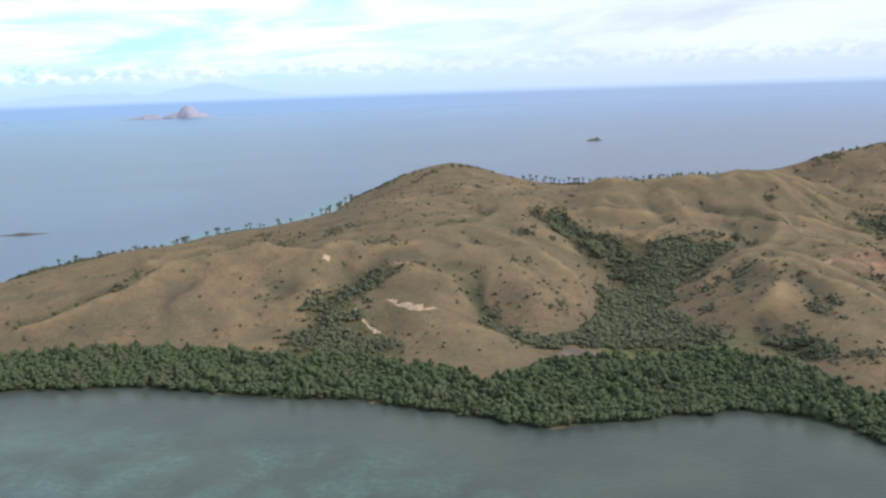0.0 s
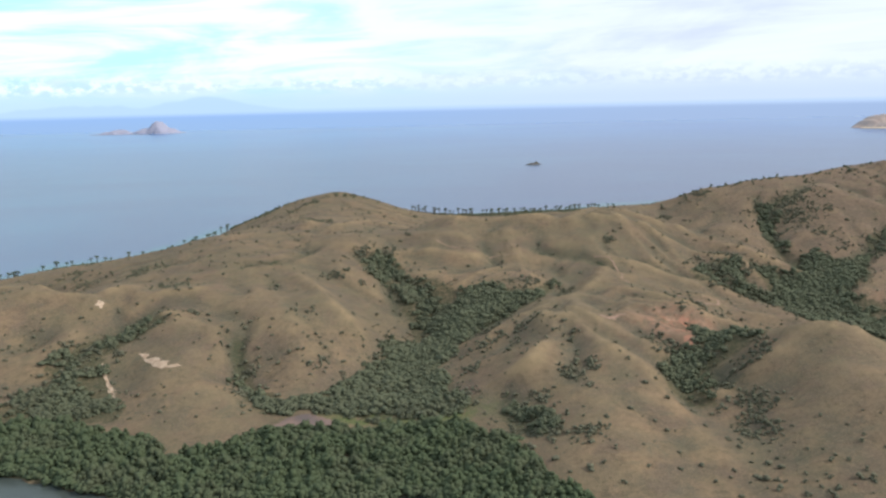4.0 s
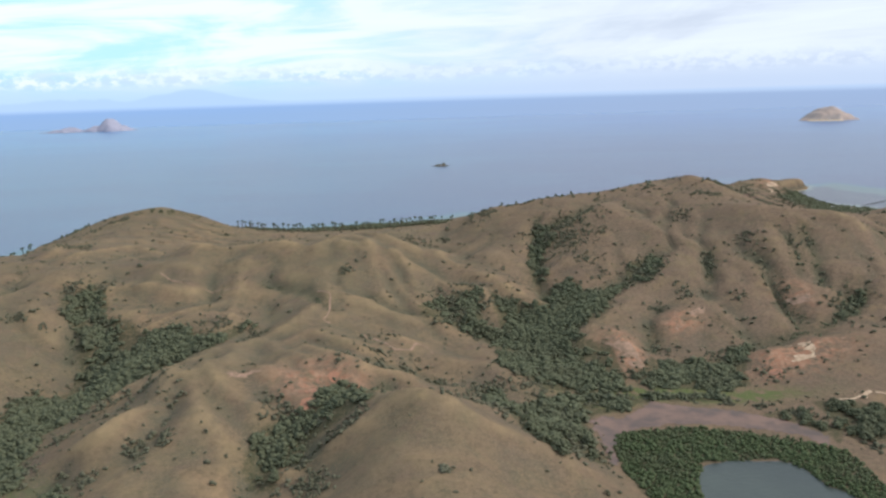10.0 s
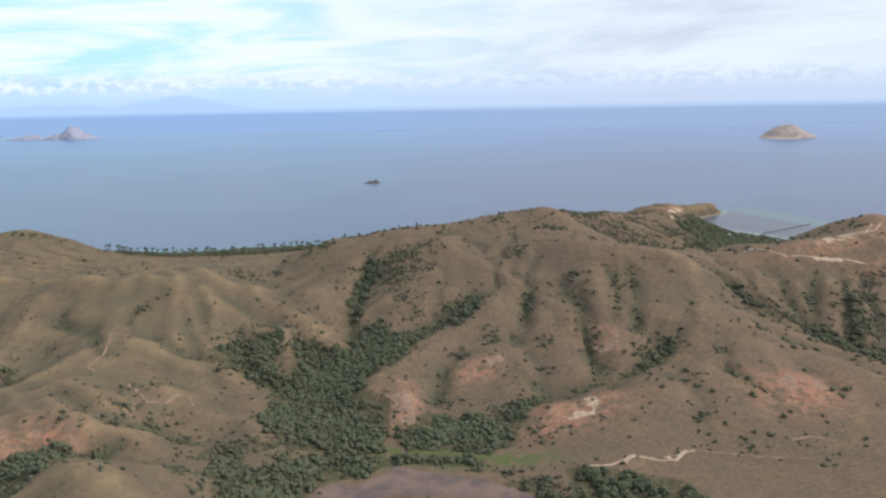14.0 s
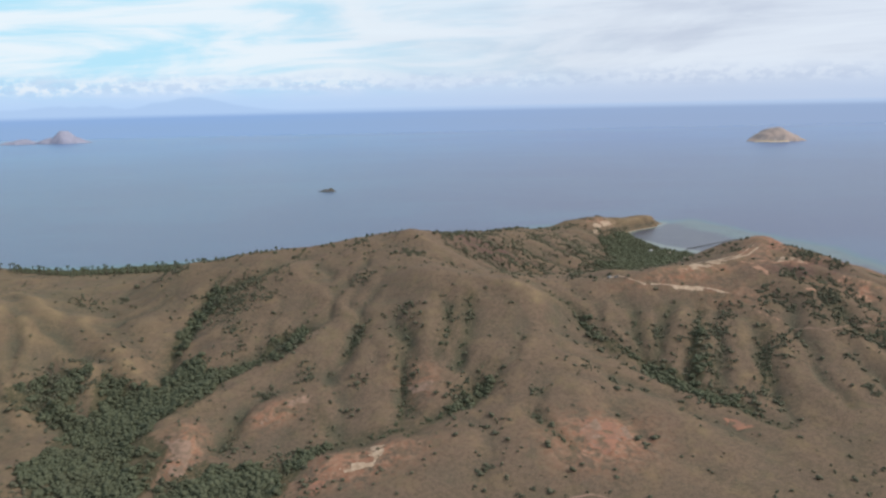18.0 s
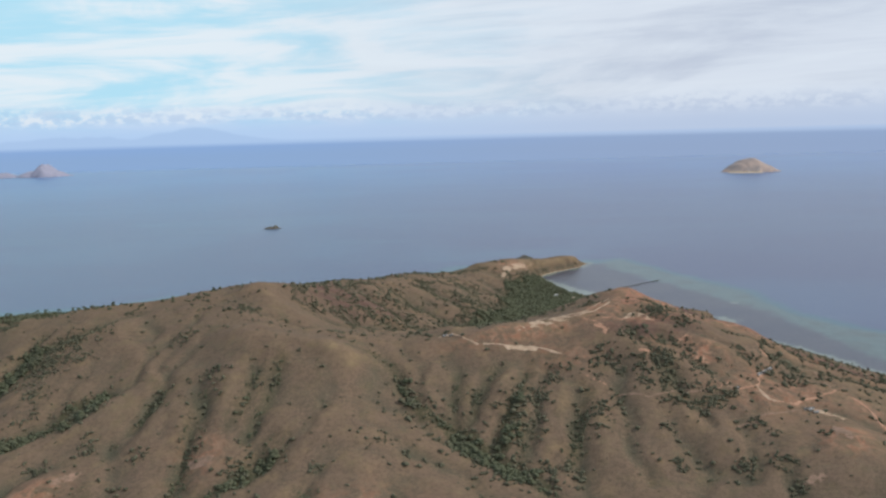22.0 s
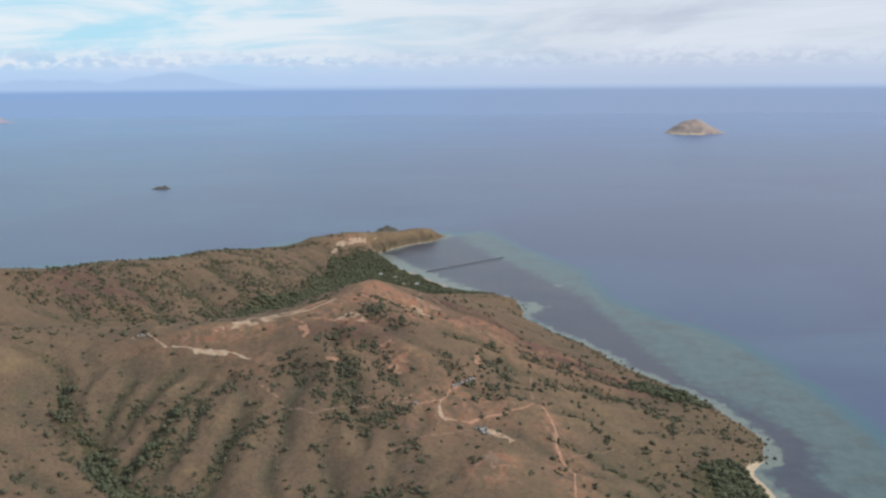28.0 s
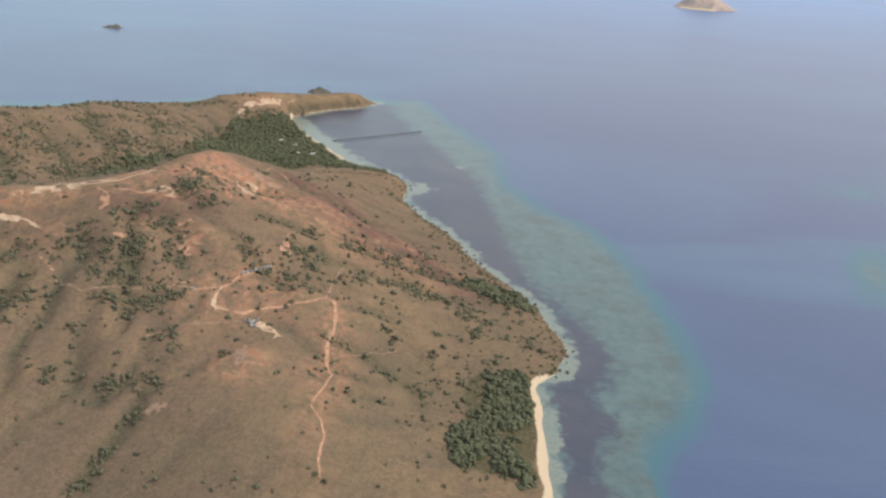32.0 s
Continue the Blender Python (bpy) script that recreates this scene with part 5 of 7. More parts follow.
def forest(name, xy, sizes, crowns, mat, label, category, sink=0.3):
    """Many crowns as one mesh."""
    vs, fs, base = [], [], 0
    z = ground_z(xy[:, 0], xy[:, 1])
    which = RNG.integers(0, len(crowns), len(xy))
    turn = RNG.uniform(0, 2 * math.pi, len(xy))
    for k, (cv, cf) in enumerate(crowns):
        sel = np.where(which == k)[0]
        if not len(sel):
            continue
        c, s = np.cos(turn[sel])[:, None], np.sin(turn[sel])[:, None]
        w, h = sizes[sel, 0][:, None], sizes[sel, 1][:, None]
        px = (cv[None, :, 0] * c - cv[None, :, 1] * s) * w + xy[sel, 0][:, None]
        py = (cv[None, :, 0] * s + cv[None, :, 1] * c) * w + xy[sel, 1][:, None]
        pz = cv[None, :, 2] * h + np.maximum(z[sel], 0)[:, None] - sink
        vs.append(np.stack([px, py, pz], -1).reshape(-1, 3))
        fs.append((cf[None] + (np.arange(len(sel)) * len(cv))[:, None, None]).reshape(-1, 3) + base)
        base += len(sel) * len(cv)
    ob = new(name, fast_mesh(name, np.concatenate(vs), np.concatenate(fs), mat))
    return tagged(ob, label, category, "", "stuff")


def span(n, lo, hi, tall_lo, tall_hi):
    w = RNG.uniform(lo, hi, n)
    return np.c_[w, RNG.uniform(tall_lo, tall_hi, n)]


TREE_CROWNS = [leafy_crown(22, 0.52, 0.21, 0.15) for _ in range(9)]
WOOD_CROWNS = [leafy_crown(13, 0.44, 0.25, 0.22) for _ in range(9)]
BUSH_CROWNS = [leafy_crown(5, 0.36, 0.30, 0.2) for _ in range(9)]
TUFT_CROWNS = [leafy_crown(2, 0.3, 0.36, 0.2) for _ in range(8)]
SHRUB_CROWNS = [clump_crown(6, 0.36, 0.9, 0.26, 0.3) for _ in range(4)]

shore_trees = scatter(MANGROVE, 3.1, ragged=4.0, thin=0.20)
shore_trees = shore_trees[~inside(shore_trees, MUD_INLET)]
to_water = sample(OFF, shore_trees[:, 0], shore_trees[:, 1])
shore_trees, to_water = shore_trees[to_water > -0.5], to_water[to_water > -0.5]
front = to_water < 4.0
forest("mangrove_belt", shore_trees[~front], np.c_[RNG.triangular(2.4, 4.4, 9.4, (~front).sum()), RNG.triangular(1.6, 3.6, 8.6, (~front).sum())], TREE_CROWNS, MANGROVE_LEAF, "dense dark green mangrove belt along the muddy shore", "mangroves")
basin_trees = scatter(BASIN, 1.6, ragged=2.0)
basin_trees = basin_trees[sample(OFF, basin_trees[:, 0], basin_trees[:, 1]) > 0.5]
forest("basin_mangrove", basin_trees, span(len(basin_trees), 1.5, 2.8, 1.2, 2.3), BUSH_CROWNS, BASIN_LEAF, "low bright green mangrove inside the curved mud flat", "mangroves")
wood_xy = np.concatenate([scatter(ring, 2.6, ragged=8.0, thin=0.52 if key_ in SPARSE else 0.42) for key_, ring in GROVES.items()])
wood_xy = wood_xy[(sample(OFF, wood_xy[:, 0], wood_xy[:, 1]) > np.where((wood_xy[:, 0] > 930) & (wood_xy[:, 1] < 600), 7.5, 2.0)) & ~inside(wood_xy, MANGROVE) & ~inside(wood_xy, MUD) & ~inside(wood_xy, MUD_INLET)]
low_first = np.argsort(wood_xy[:, 1] + 0.25 * np.abs(wood_xy[:, 0] - 500))
SINGLE = wood_xy[low_first[:240]]
wood_xy = wood_xy[low_first[240:]]
forest("valley_wood", wood_xy, np.c_[RNG.triangular(1.8, 4.0, 6.8, len(wood_xy)), RNG.triangular(1.0, 2.4, 4.6, len(wood_xy))], WOOD_CROWNS, WOOD_LEAF, "dark evergreen woods filling the valleys and shores", "woods")
line_xy = []
for line in GULLIES:
    p = along(line, 2.2)[:, :2]
    for rep in range(3):
        q = p + RNG.normal(0, 1.6, p.shape)
        line_xy.append(q[(RNG.random(len(q)) < 0.5) & (fractal(q[:, 0], q[:, 1], 16, 211, 2) > 0.50)])
rim_xy = SHORE[(SHORE[:, 0] > 925) & (SHORE[:, 1] > 585) & (SHORE[:, 1] < 960)]
for rep in range(9):  # scrub along the rocky east shore
    q = rim_xy + RNG.normal(0, 3.2, rim_xy.shape) - (5.0, 1.0)
    line_xy.append(q[sample(OFF, q[:, 0], q[:, 1]) > 1.5])
line_xy = np.concatenate(line_xy)
SKYLINE = [[(-87, 901), (-58, 917), (-28, 931), (37, 941), (69, 942)], [(354, 736), (383, 735), (440, 736), (468, 738), (498, 744), (530, 759), (558, 768), (579, 787), (592, 849), (617, 882), (640, 951), (669, 1015), (704, 1065), (745, 1112), (788, 1138)]]
dots = []
for line in SKYLINE:  # bushes dotted along the crest
    p = along(line, 3.0)[:, :2]
    for rep in range(2):
        q = p + RNG.normal(0, 5.0, p.shape)
        dots.append(q[fractal(q[:, 0], q[:, 1], 14, 217, 2) + RNG.uniform(-0.2, 0.2, len(q)) > 0.52])
dots = np.concatenate(dots)
forest("crest_scrub", dots, np.c_[RNG.triangular(1.0, 1.8, 4.6, len(dots)), RNG.triangular(1.0, 1.8, 4.2, len(dots))], BUSH_CROWNS, WOOD_LEAF, "dark bushes dotted along the crest of the hills", "scrub")
forest("gully_scrub", line_xy, np.c_[RNG.triangular(0.8, 1.3, 3.0, len(line_xy)), RNG.triangular(0.6, 1.1, 2.4, len(line_xy))], BUSH_CROWNS, WOOD_LEAF, "dark scrub growing along eroded gullies", "scrub")

# thickets in the hollows, x y and half width
# bushes at (979, 717) are added in place of a crest's shadow
THICKETS = [(822, 632, 11), (816, 615, 9), (839, 619, 12), (825, 584, 14), (839, 588, 11), (873, 639, 5), (900, 651, 8), (899, 624, 9), (936, 643, 6), (948, 651, 9), (927, 676, 8), (966, 659, 13), (984, 653, 10), (1004, 648, 8), (1007, 624, 6), (979, 717, 11), (953, 682, 10), (1024, 639, 8), (1037, 621, 6), (986, 613, 4), (857, 550, 3), (835, 530, 5), (802, 599, 6), (813, 599, 7), (835, 685, 15), (791, 705, 7)]
THICKETS += [(782, 627, 9), (775, 618, 9), (759, 619, 6), (749, 612, 6), (732, 596, 11), (728, 583, 12), (765, 575, 11), (743, 541, 8), (668, 915, 13), (642, 863, 14), (614, 866, 12), (712, 907, 20), (680, 934, 8), (711, 968, 8), (643, 777, 13), (661, 802, 11), (710, 821, 9), (662, 845, 7), (573, 765, 8), (589, 745, 14), (609, 755, 14), (623, 741, 12)]
THICKETS += [(547, 704, 9), (423, 683, 19), (403, 674, 12), (468, 609, 14), (435, 606, 7), (487, 575, 8), (510, 603, 6), (525, 621, 5), (543, 619, 7), (573, 608, 4), (582, 609, 4), (516, 562, 5), (460, 559, 6), (645, 559, 7), (660, 547, 6), (543, 564, 6), (572, 546, 7), (614, 539, 4), (448, 660, 7), (512, 669, 9), (448, 695, 6), (474, 506, 9), (453, 519, 6), (428, 481, 8), (491, 496, 9), (498, 474, 8), (582, 477, 4), (613, 518, 5)]
THICKETS += [(186, 534, 13), (209, 526, 8), (284, 490, 9), (302, 487, 7), (335, 463, 12), (348, 463, 10), (365, 461, 10), (346, 426, 10), (333, 418, 7), (272, 463, 7), (278, 435, 10), (280, 388, 9), (240, 427, 4), (246, 416, 5), (243, 407, 7), (308, 693, 10), (328, 706, 6), (424, 657, 15), (408, 680, 10), (329, 590, 12), (347, 594, 10), (355, 581, 8), (415, 674, 12), (436, 691, 6), (397, 642, 9), (411, 595, 10), (361, 728, 12)]
THICKETS += [(-48, 465, 8), (-33, 470, 8), (-14, 472, 8), (-62, 444, 9), (-75, 446, 6), (-142, 605, 10), (-80, 575, 12), (-44, 527, 10), (-121, 584, 12), (-74, 405, 10), (-65, 429, 8), (-44, 445, 6), (54, 551, 5), (77, 543, 5), (22, 719, 14), (92, 722, 7), (30, 429, 7), (30, 402, 7), (50, 478, 6), (73, 595, 6), (93, 605, 8), (107, 551, 10)]
THICKETS += [(176, 446, 7), (159, 470, 6), (190, 387, 4), (201, 389, 4), (174, 370, 7), (171, 345, 8), (156, 347, 7), (144, 348, 6), (197, 369, 3), (261, 404, 8), (265, 377, 10), (265, 352, 10), (257, 332, 9)]
THICKETS += [(395, 448, 6), (412, 453, 6), (430, 454, 6), (447, 450, 6), (463, 444, 6), (478, 437, 6), (492, 427, 7), (503, 416, 7), (513, 405, 7), (506, 390, 6), (379, 432, 7), (377, 416, 8), (377, 401, 7), (376, 386, 8)]
THICKETS += [(-17, 904, 7), (-27, 885, 6), (-6, 919, 5), (106, 887, 6), (65, 645, 5), (62, 554, 8), (73, 600, 7), (64, 426, 6), (190, 381, 5), (201, 386, 4), (168, 357, 8), (171, 340, 8), (162, 447, 5), (257, 608, 5), (142, 389, 4), (-6, 916, 8), (505, 736, 7), (458, 720, 5), (369, 726, 6), (258, 611, 5), (189, 382, 5), (187, 328, 8), (177, 337, 7), (152, 443, 7), (145, 414, 6), (239, 424, 6)]
THICKETS += [(318, 335, 3), (263, 357, 9), (258, 334, 10), (344, 593, 6), (428, 627, 9), (461, 608, 9), (514, 610, 6), (324, 569, 9), (336, 571, 8), (814, 653, 7), (828, 638, 8), (802, 642, 7), (790, 617, 8), (803, 612, 6), (772, 585, 6), (853, 563, 5), (834, 531, 6), (852, 528, 6), (703, 606, 7), (875, 631, 6), (888, 623, 6), (902, 660, 6), (908, 642, 7), (847, 665, 10), (836, 632, 6), (675, 929, 8)]
THICKETS += [(711, 980, 8), (726, 990, 8), (649, 882, 7), (620, 869, 6), (710, 888, 7), (1007, 620, 5), (978, 558, 5), (956, 599, 4), (739, 598, 6)]
THICKETS += [(734, 1084, 7), (744, 1093, 6), (759, 1087, 7), (774, 1081, 8), (793, 1092, 8), (808, 1107, 9), (820, 1167, 8), (834, 1186, 7), (821, 1093, 8), (801, 1071, 9), (781, 1053, 9), (759, 1024, 9), (746, 1005, 9), (746, 938, 9), (737, 912, 9), (733, 875, 9), (771, 955, 7), (758, 923, 7), (745, 896, 7), (739, 868, 7), (644, 835, 9), (653, 841, 8), (636, 831, 7), (670, 838, 8), (695, 810, 9), (666, 776, 12)]
THICKETS += [(644, 770, 12), (630, 770, 10), (602, 818, 7), (608, 846, 7), (687, 950, 6), (685, 866, 6), (704, 843, 7), (720, 877, 7), (831, 680, 10), (834, 701, 7), (801, 645, 7), (810, 646, 7)]
THICKETS += [(807, 623, 8), (819, 617, 7), (803, 602, 6), (814, 584, 7), (823, 594, 6), (833, 675, 7), (932, 688, 7), (954, 692, 7), (976, 692, 7), (999, 691, 8), (1021, 681, 8), (1041, 663, 7), (1001, 637, 5), (1014, 637, 5), (1023, 620, 5), (987, 655, 6), (949, 647, 5), (848, 587, 5), (905, 673, 5), (804, 538, 5), (805, 564, 5), (959, 594, 4), (981, 590, 4), (853, 525, 5), (851, 510, 5), (844, 492, 5), (841, 477, 5)]
THICKETS += [(-185, 468, 6), (-193, 449, 6), (-209, 441, 6), (-224, 430, 6), (-243, 429, 6), (288, 475, 6), (303, 480, 6), (318, 473, 6)]
thicket_xy = []
for x, y, r in THICKETS:
    q = RNG.normal(0, 0.55, (int(8 + 0.62 * r * r), 2)) * r + (x, y)
    thicket_xy.append(q[fractal(q[:, 0], q[:, 1], 7, 221, 2) > 0.38])
thicket_xy = np.concatenate(thicket_xy)
thicket_xy = thicket_xy[~inside(thicket_xy, MUD)]
forest("thicket", thicket_xy, np.c_[RNG.triangular(0.7, 1.4, 3.8, len(thicket_xy)), RNG.triangular(0.5, 1.0, 3.0, len(thicket_xy))], BUSH_CROWNS, SCRUB_LEAF, "patchy olive thickets growing in the hollows of the hills", "scrub")

# shrubs dotted over the open grass: denser in hollows
cand = np.c_[RNG.uniform(-330, 1050, 230000), RNG.uniform(230, 1250, 230000)]
cz = ground_z(cand[:, 0], cand[:, 1])
bowl = (ground_z(cand[:, 0] + 9, cand[:, 1]) + ground_z(cand[:, 0] - 9, cand[:, 1]) + ground_z(cand[:, 0], cand[:, 1] + 9) + ground_z(cand[:, 0], cand[:, 1] - 9)) / 4 - cz
gather = sample(FLOW, cand[:, 0], cand[:, 1])
tufts = np.clip(fractal(cand[:, 0], cand[:, 1], 45, 201, 3) - 0.50, 0, 1) * 2.6
near_wood = sum(np.exp(-(to_line(cand, ring + ring[:1], 8.0) / 9.0) ** 2) for ring in GROVES.values())
dotted = np.exp(-(((cand[:, 0] - 680) / 110) ** 2 + ((cand[:, 1] - 880) / 130) ** 2)) + 0.8 * np.exp(-(((cand[:, 0] - 950) / 90) ** 2 + ((cand[:, 1] - 640) / 80) ** 2)) + 0.6 * np.exp(-(((cand[:, 0] - 720) / 90) ** 2 + ((cand[:, 1] - 580) / 60) ** 2))
chance = np.clip(0.035 + 0.10 * np.clip(bowl, -0.4, 3) + tufts * 0.36 + 0.30 * gather + 0.42 * near_wood, 0.02, 0.7) * (0.48 + 1.1 * dotted)
ok = (sample(OFF, cand[:, 0], cand[:, 1]) > 4) & (cz > 1.2) & (RNG.random(len(cand)) < chance)
shrub_xy = cand[ok]
NEAR_SHRUBS = shrub_xy[(np.abs(shrub_xy[:, 1] - 520) < 130) & (shrub_xy[:, 0] > 150)][:250]
rest = shrub_xy[~np.isin(shrub_xy[:, 0], NEAR_SHRUBS[:, 0])]
size_s = (1.0 + 0.25 * (rest[:, 0] > 560)) * RNG.triangular(0.5, 0.7, 3.4, len(rest)) * (0.6 + 0.8 * fractal(rest[:, 0], rest[:, 1], 30, 231, 2))
size_s = np.c_[size_s, size_s * RNG.uniform(0.5, 0.85, len(rest))]
tiny = size_s[:, 0] < 1.15
forest("hill_scrub", rest[~tiny], size_s[~tiny], BUSH_CROWNS, SCRUB_LEAF, "small dark shrubs scattered over the dry grass hills", "scrub", 0.15)
forest("grass_tufts", rest[tiny], size_s[tiny], TUFT_CROWNS, TUFT_LEAF, "low dark tufts dotted over the dry grass hills", "tufts", 0.1)

BUSH_MESHES = [fast_mesh("shrub", *SHRUB_CROWNS[k], SCRUB_LEAF) for k in range(4)]
for k, (x, y) in enumerate(NEAR_SHRUBS):
    ob = new("shrub", BUSH_MESHES[k % 4])
    s = RNG.uniform(1.3, 3.0)
    ob.matrix_basis = pose(x, y, float(ground_z(x, y)) - 0.15, 0, 0, RNG.uniform(0, 360)) @ Matrix.Diagonal((s, s, s * RNG.uniform(0.6, 0.95), 1))
    tagged(ob, "rounded dark olive shrub standing on dry hill grass", "shrub", "shrubs on the hills")


# ---- single trees of the water's edge ----
def tube(points, radii, sides=5):
    """Points and triangles of a bent, tapered stem."""
    vs, fs = [], []
    for (x, y, z), r in zip(points, radii):
        vs += [(x + r * math.cos(2 * math.pi * k / sides), y + r * math.sin(2 * math.pi * k / sides), z) for k in range(sides)]
    for i in range(len(points) - 1):
        for k in range(sides):
            a, b = i * sides + k, i * sides + (k + 1) % sides
            fs += [(a, b, b + sides), (a, b + sides, a + sides)]
    return np.array(vs), np.array(fs)


def joined(pieces):
    vs, fs, base = [], [], 0
    for v, f in pieces:
        vs.append(v)
        fs.append(np.array(f) + base)
        base += len(v)
    return np.concatenate(vs), np.concatenate(fs)


def build_mangrove(seed):
    rng = np.random.default_rng(seed)
    tree = new("mangrove_tree")
    stems = [tube([(0, 0, 0.4), (0.08, 0.05, 1.4), (0.15, 0.0, 2.6)], [0.16, 0.12, 0.06])]
    for k in range(6):
        a = k * math.pi / 3 + rng.uniform(-0.3, 0.3)
        stems.append(tube([(0.9 * math.cos(a), 0.9 * math.sin(a), -0.6), (0.55 * math.cos(a), 0.55 * math.sin(a), 0.5), (0.05, 0.0, 1.0)], [0.05, 0.05, 0.05], 4))
    for k in range(3):
        a = rng.uniform(0, 6.28)
        stems.append(tube([(0.1, 0, 1.5), (0.7 * math.cos(a), 0.7 * math.sin(a), 2.6)], [0.07, 0.03], 4))
    part("trunk", fast_mesh("trunk", *joined(stems), BARK), tree, "grey trunk on arching prop roots")
    v, f = clump_crown(15, 0.46, 1.0, 0.24, 0.3, rng)
    part("crown", fast_mesh("crown", v * (4.0, 4.0, 4.4), f, MANGROVE_LEAF), tree)
    return tagged(tree, "bushy green mangrove tree at the edge of the water", "tree", "mangroves at the waterline")


front_xy = shore_trees[front]
pick = front_xy[(front_xy[:, 0] > -215)]
pick = pick[RNG.permutation(len(pick))[:230]]
left_over = front_xy[~np.isin(front_xy[:, 0], pick[:, 0])]
forest("shore_mangrove", left_over, span(len(left_over), 3.0, 4.2, 3.4, 4.8), TREE_CROWNS, MANGROVE_LEAF, "thick mangrove fringe over dark water", "mangroves")
KINDS = [build_mangrove(100 + k) for k in range(4)]
for k, (x, y) in enumerate(pick):
    m = pose(x, y, max(0.0, float(ground_z(x, y))) - 0.1, 0, 0, RNG.uniform(0, 360))
    s = RNG.uniform(0.8, 1.15)
    if k < 4:
        KINDS[k].matrix_basis = m @ Matrix.Diagonal((s, s, s, 1))
    else:
        made = copy_thing(KINDS[k % 4], m)
        made.scale = (s, s, s * RNG.uniform(0.85, 1.1))


def build_tree(seed):
    """A broad evergreen tree of the valleys."""
    rng = np.random.default_rng(seed)
    tree = new("tree")
    stems = [tube([(0, 0, -0.4), (0.05, 0.03, 0.9), (0.12, -0.05, 2.0)], [0.2, 0.15, 0.09], 6)]
    for k in range(4):
        a = k * 1.57 + rng.uniform(-0.4, 0.4)
        stems.append(tube([(0.06, 0, 0.9 + 0.2 * k), (0.7 * math.cos(a), 0.7 * math.sin(a), 1.7 + 0.25 * k), (1.1 * math.cos(a), 1.1 * math.sin(a), 2.1 + 0.25 * k)], [0.09, 0.05, 0.02], 4))
    part("trunk", fast_mesh("trunk", *joined(stems), BARK), tree, "short grey trunk with spreading limbs")
    v, f = leafy_crown(46, 0.5, 0.145, 0.25, rng)
    part("crown", fast_mesh("crown", v * (4.2, 4.2, 3.6), f, WOOD_LEAF), tree)
    return tagged(tree, "spreading dark green tree at the edge of a valley wood", "tree", "trees of the valley woods")


TREES = [build_tree(500 + k) for k in range(5)]
for k, (x, y) in enumerate(SINGLE):
    m = pose(x, y, float(ground_z(x, y)) - 0.05, 0, 0, RNG.uniform(0, 360))
    s = RNG.uniform(0.6, 1.25)
    if k < 5:
        TREES[k].matrix_basis = m @ Matrix.Diagonal((s, s, s, 1))
    else:
        copy_thing(TREES[k % 5], m).scale = (s, s, s * RNG.uniform(0.85, 1.15))


def build_palm(seed):
    rng = np.random.default_rng(seed)
    palm = new("palm_tree")
    lean = rng.uniform(-0.9, 0.9)
    part("trunk", fast_mesh("trunk", *tube([(0, 0, -0.3), (lean * 0.3, 0, 2.4), (lean, 0.1, 5.2)], [0.34, 0.26, 0.22], 6), BARK), palm, "slender leaning grey trunk")
    fronds = []
    for k in range(13):
        a, droop, long = k * 2.4 + rng.uniform(-0.2, 0.2), rng.uniform(0.3, 1.5), rng.uniform(1.15, 1.65)
        ca, sa = math.cos(a), math.sin(a)
        for side in (-1, 1):
            pts = []
            for i in range(5):
                u = i / 4
                out, rise = long * u, 0.55 * math.sin(u * 2.2) - droop * u * u * 1.3
                wide = 0.34 * math.sin(math.pi * min(1, 0.15 + 0.85 * u)) * side
                pts += [(lean + ca * out, 0.1 + sa * out, 5.2 + rise), (lean + ca * out - sa * wide, 0.1 + sa * out + ca * wide, 5.2 + rise - 0.16 * abs(side) - 0.02)]
            tri = []
            for i in range(4):
                p = 2 * i
                tri += [(p, p + 1, p + 3), (p, p + 3, p + 2)]
            fronds.append((np.array(pts), np.array(tri)))
    part("crown", fast_mesh("crown", *joined(fronds), PALM_LEAF), palm, "drooping crown of feathered green fronds")
    return tagged(palm, "tall coconut palm with a leaning trunk near the shore", "palm", "coconut palms along the coast")


PALM_LINES = [
    [(-300, 585), (-262, 615), (-240, 650), (-222, 700), (-190, 735), (-150, 755)],
    [(-140, 800), (-118, 850), (-105, 905)],
    [(100, 985), (150, 965), (200, 970), (250, 980), (300, 1000), (345, 1015)],
    [(105, 955), (140, 945), (180, 938), (240, 938), (300, 955), (345, 968)],
]
PALMS = [build_palm(300 + k) for k in range(4)]
n_palm = 0
for line in PALM_LINES:
    for x, y in along(line, 7.5)[:, :2]:
        x, y = x + RNG.normal(0, 4.5), y + RNG.normal(0, 5.5)
        if float(sample(OFF, np.array([x]), np.array([y]))[0]) < 2:
            continue
        m, s = pose(x, y, float(ground_z(x, y)) - 0.1, 0, 0, RNG.uniform(0, 360)), RNG.uniform(1.1, 1.7)
        if n_palm < 4:
            PALMS[n_palm].matrix_basis = m @ Matrix.Diagonal((s, s, s, 1))
        else:
            copy_thing(PALMS[n_palm % 4], m).scale = (s, s, s)
        n_palm += 1


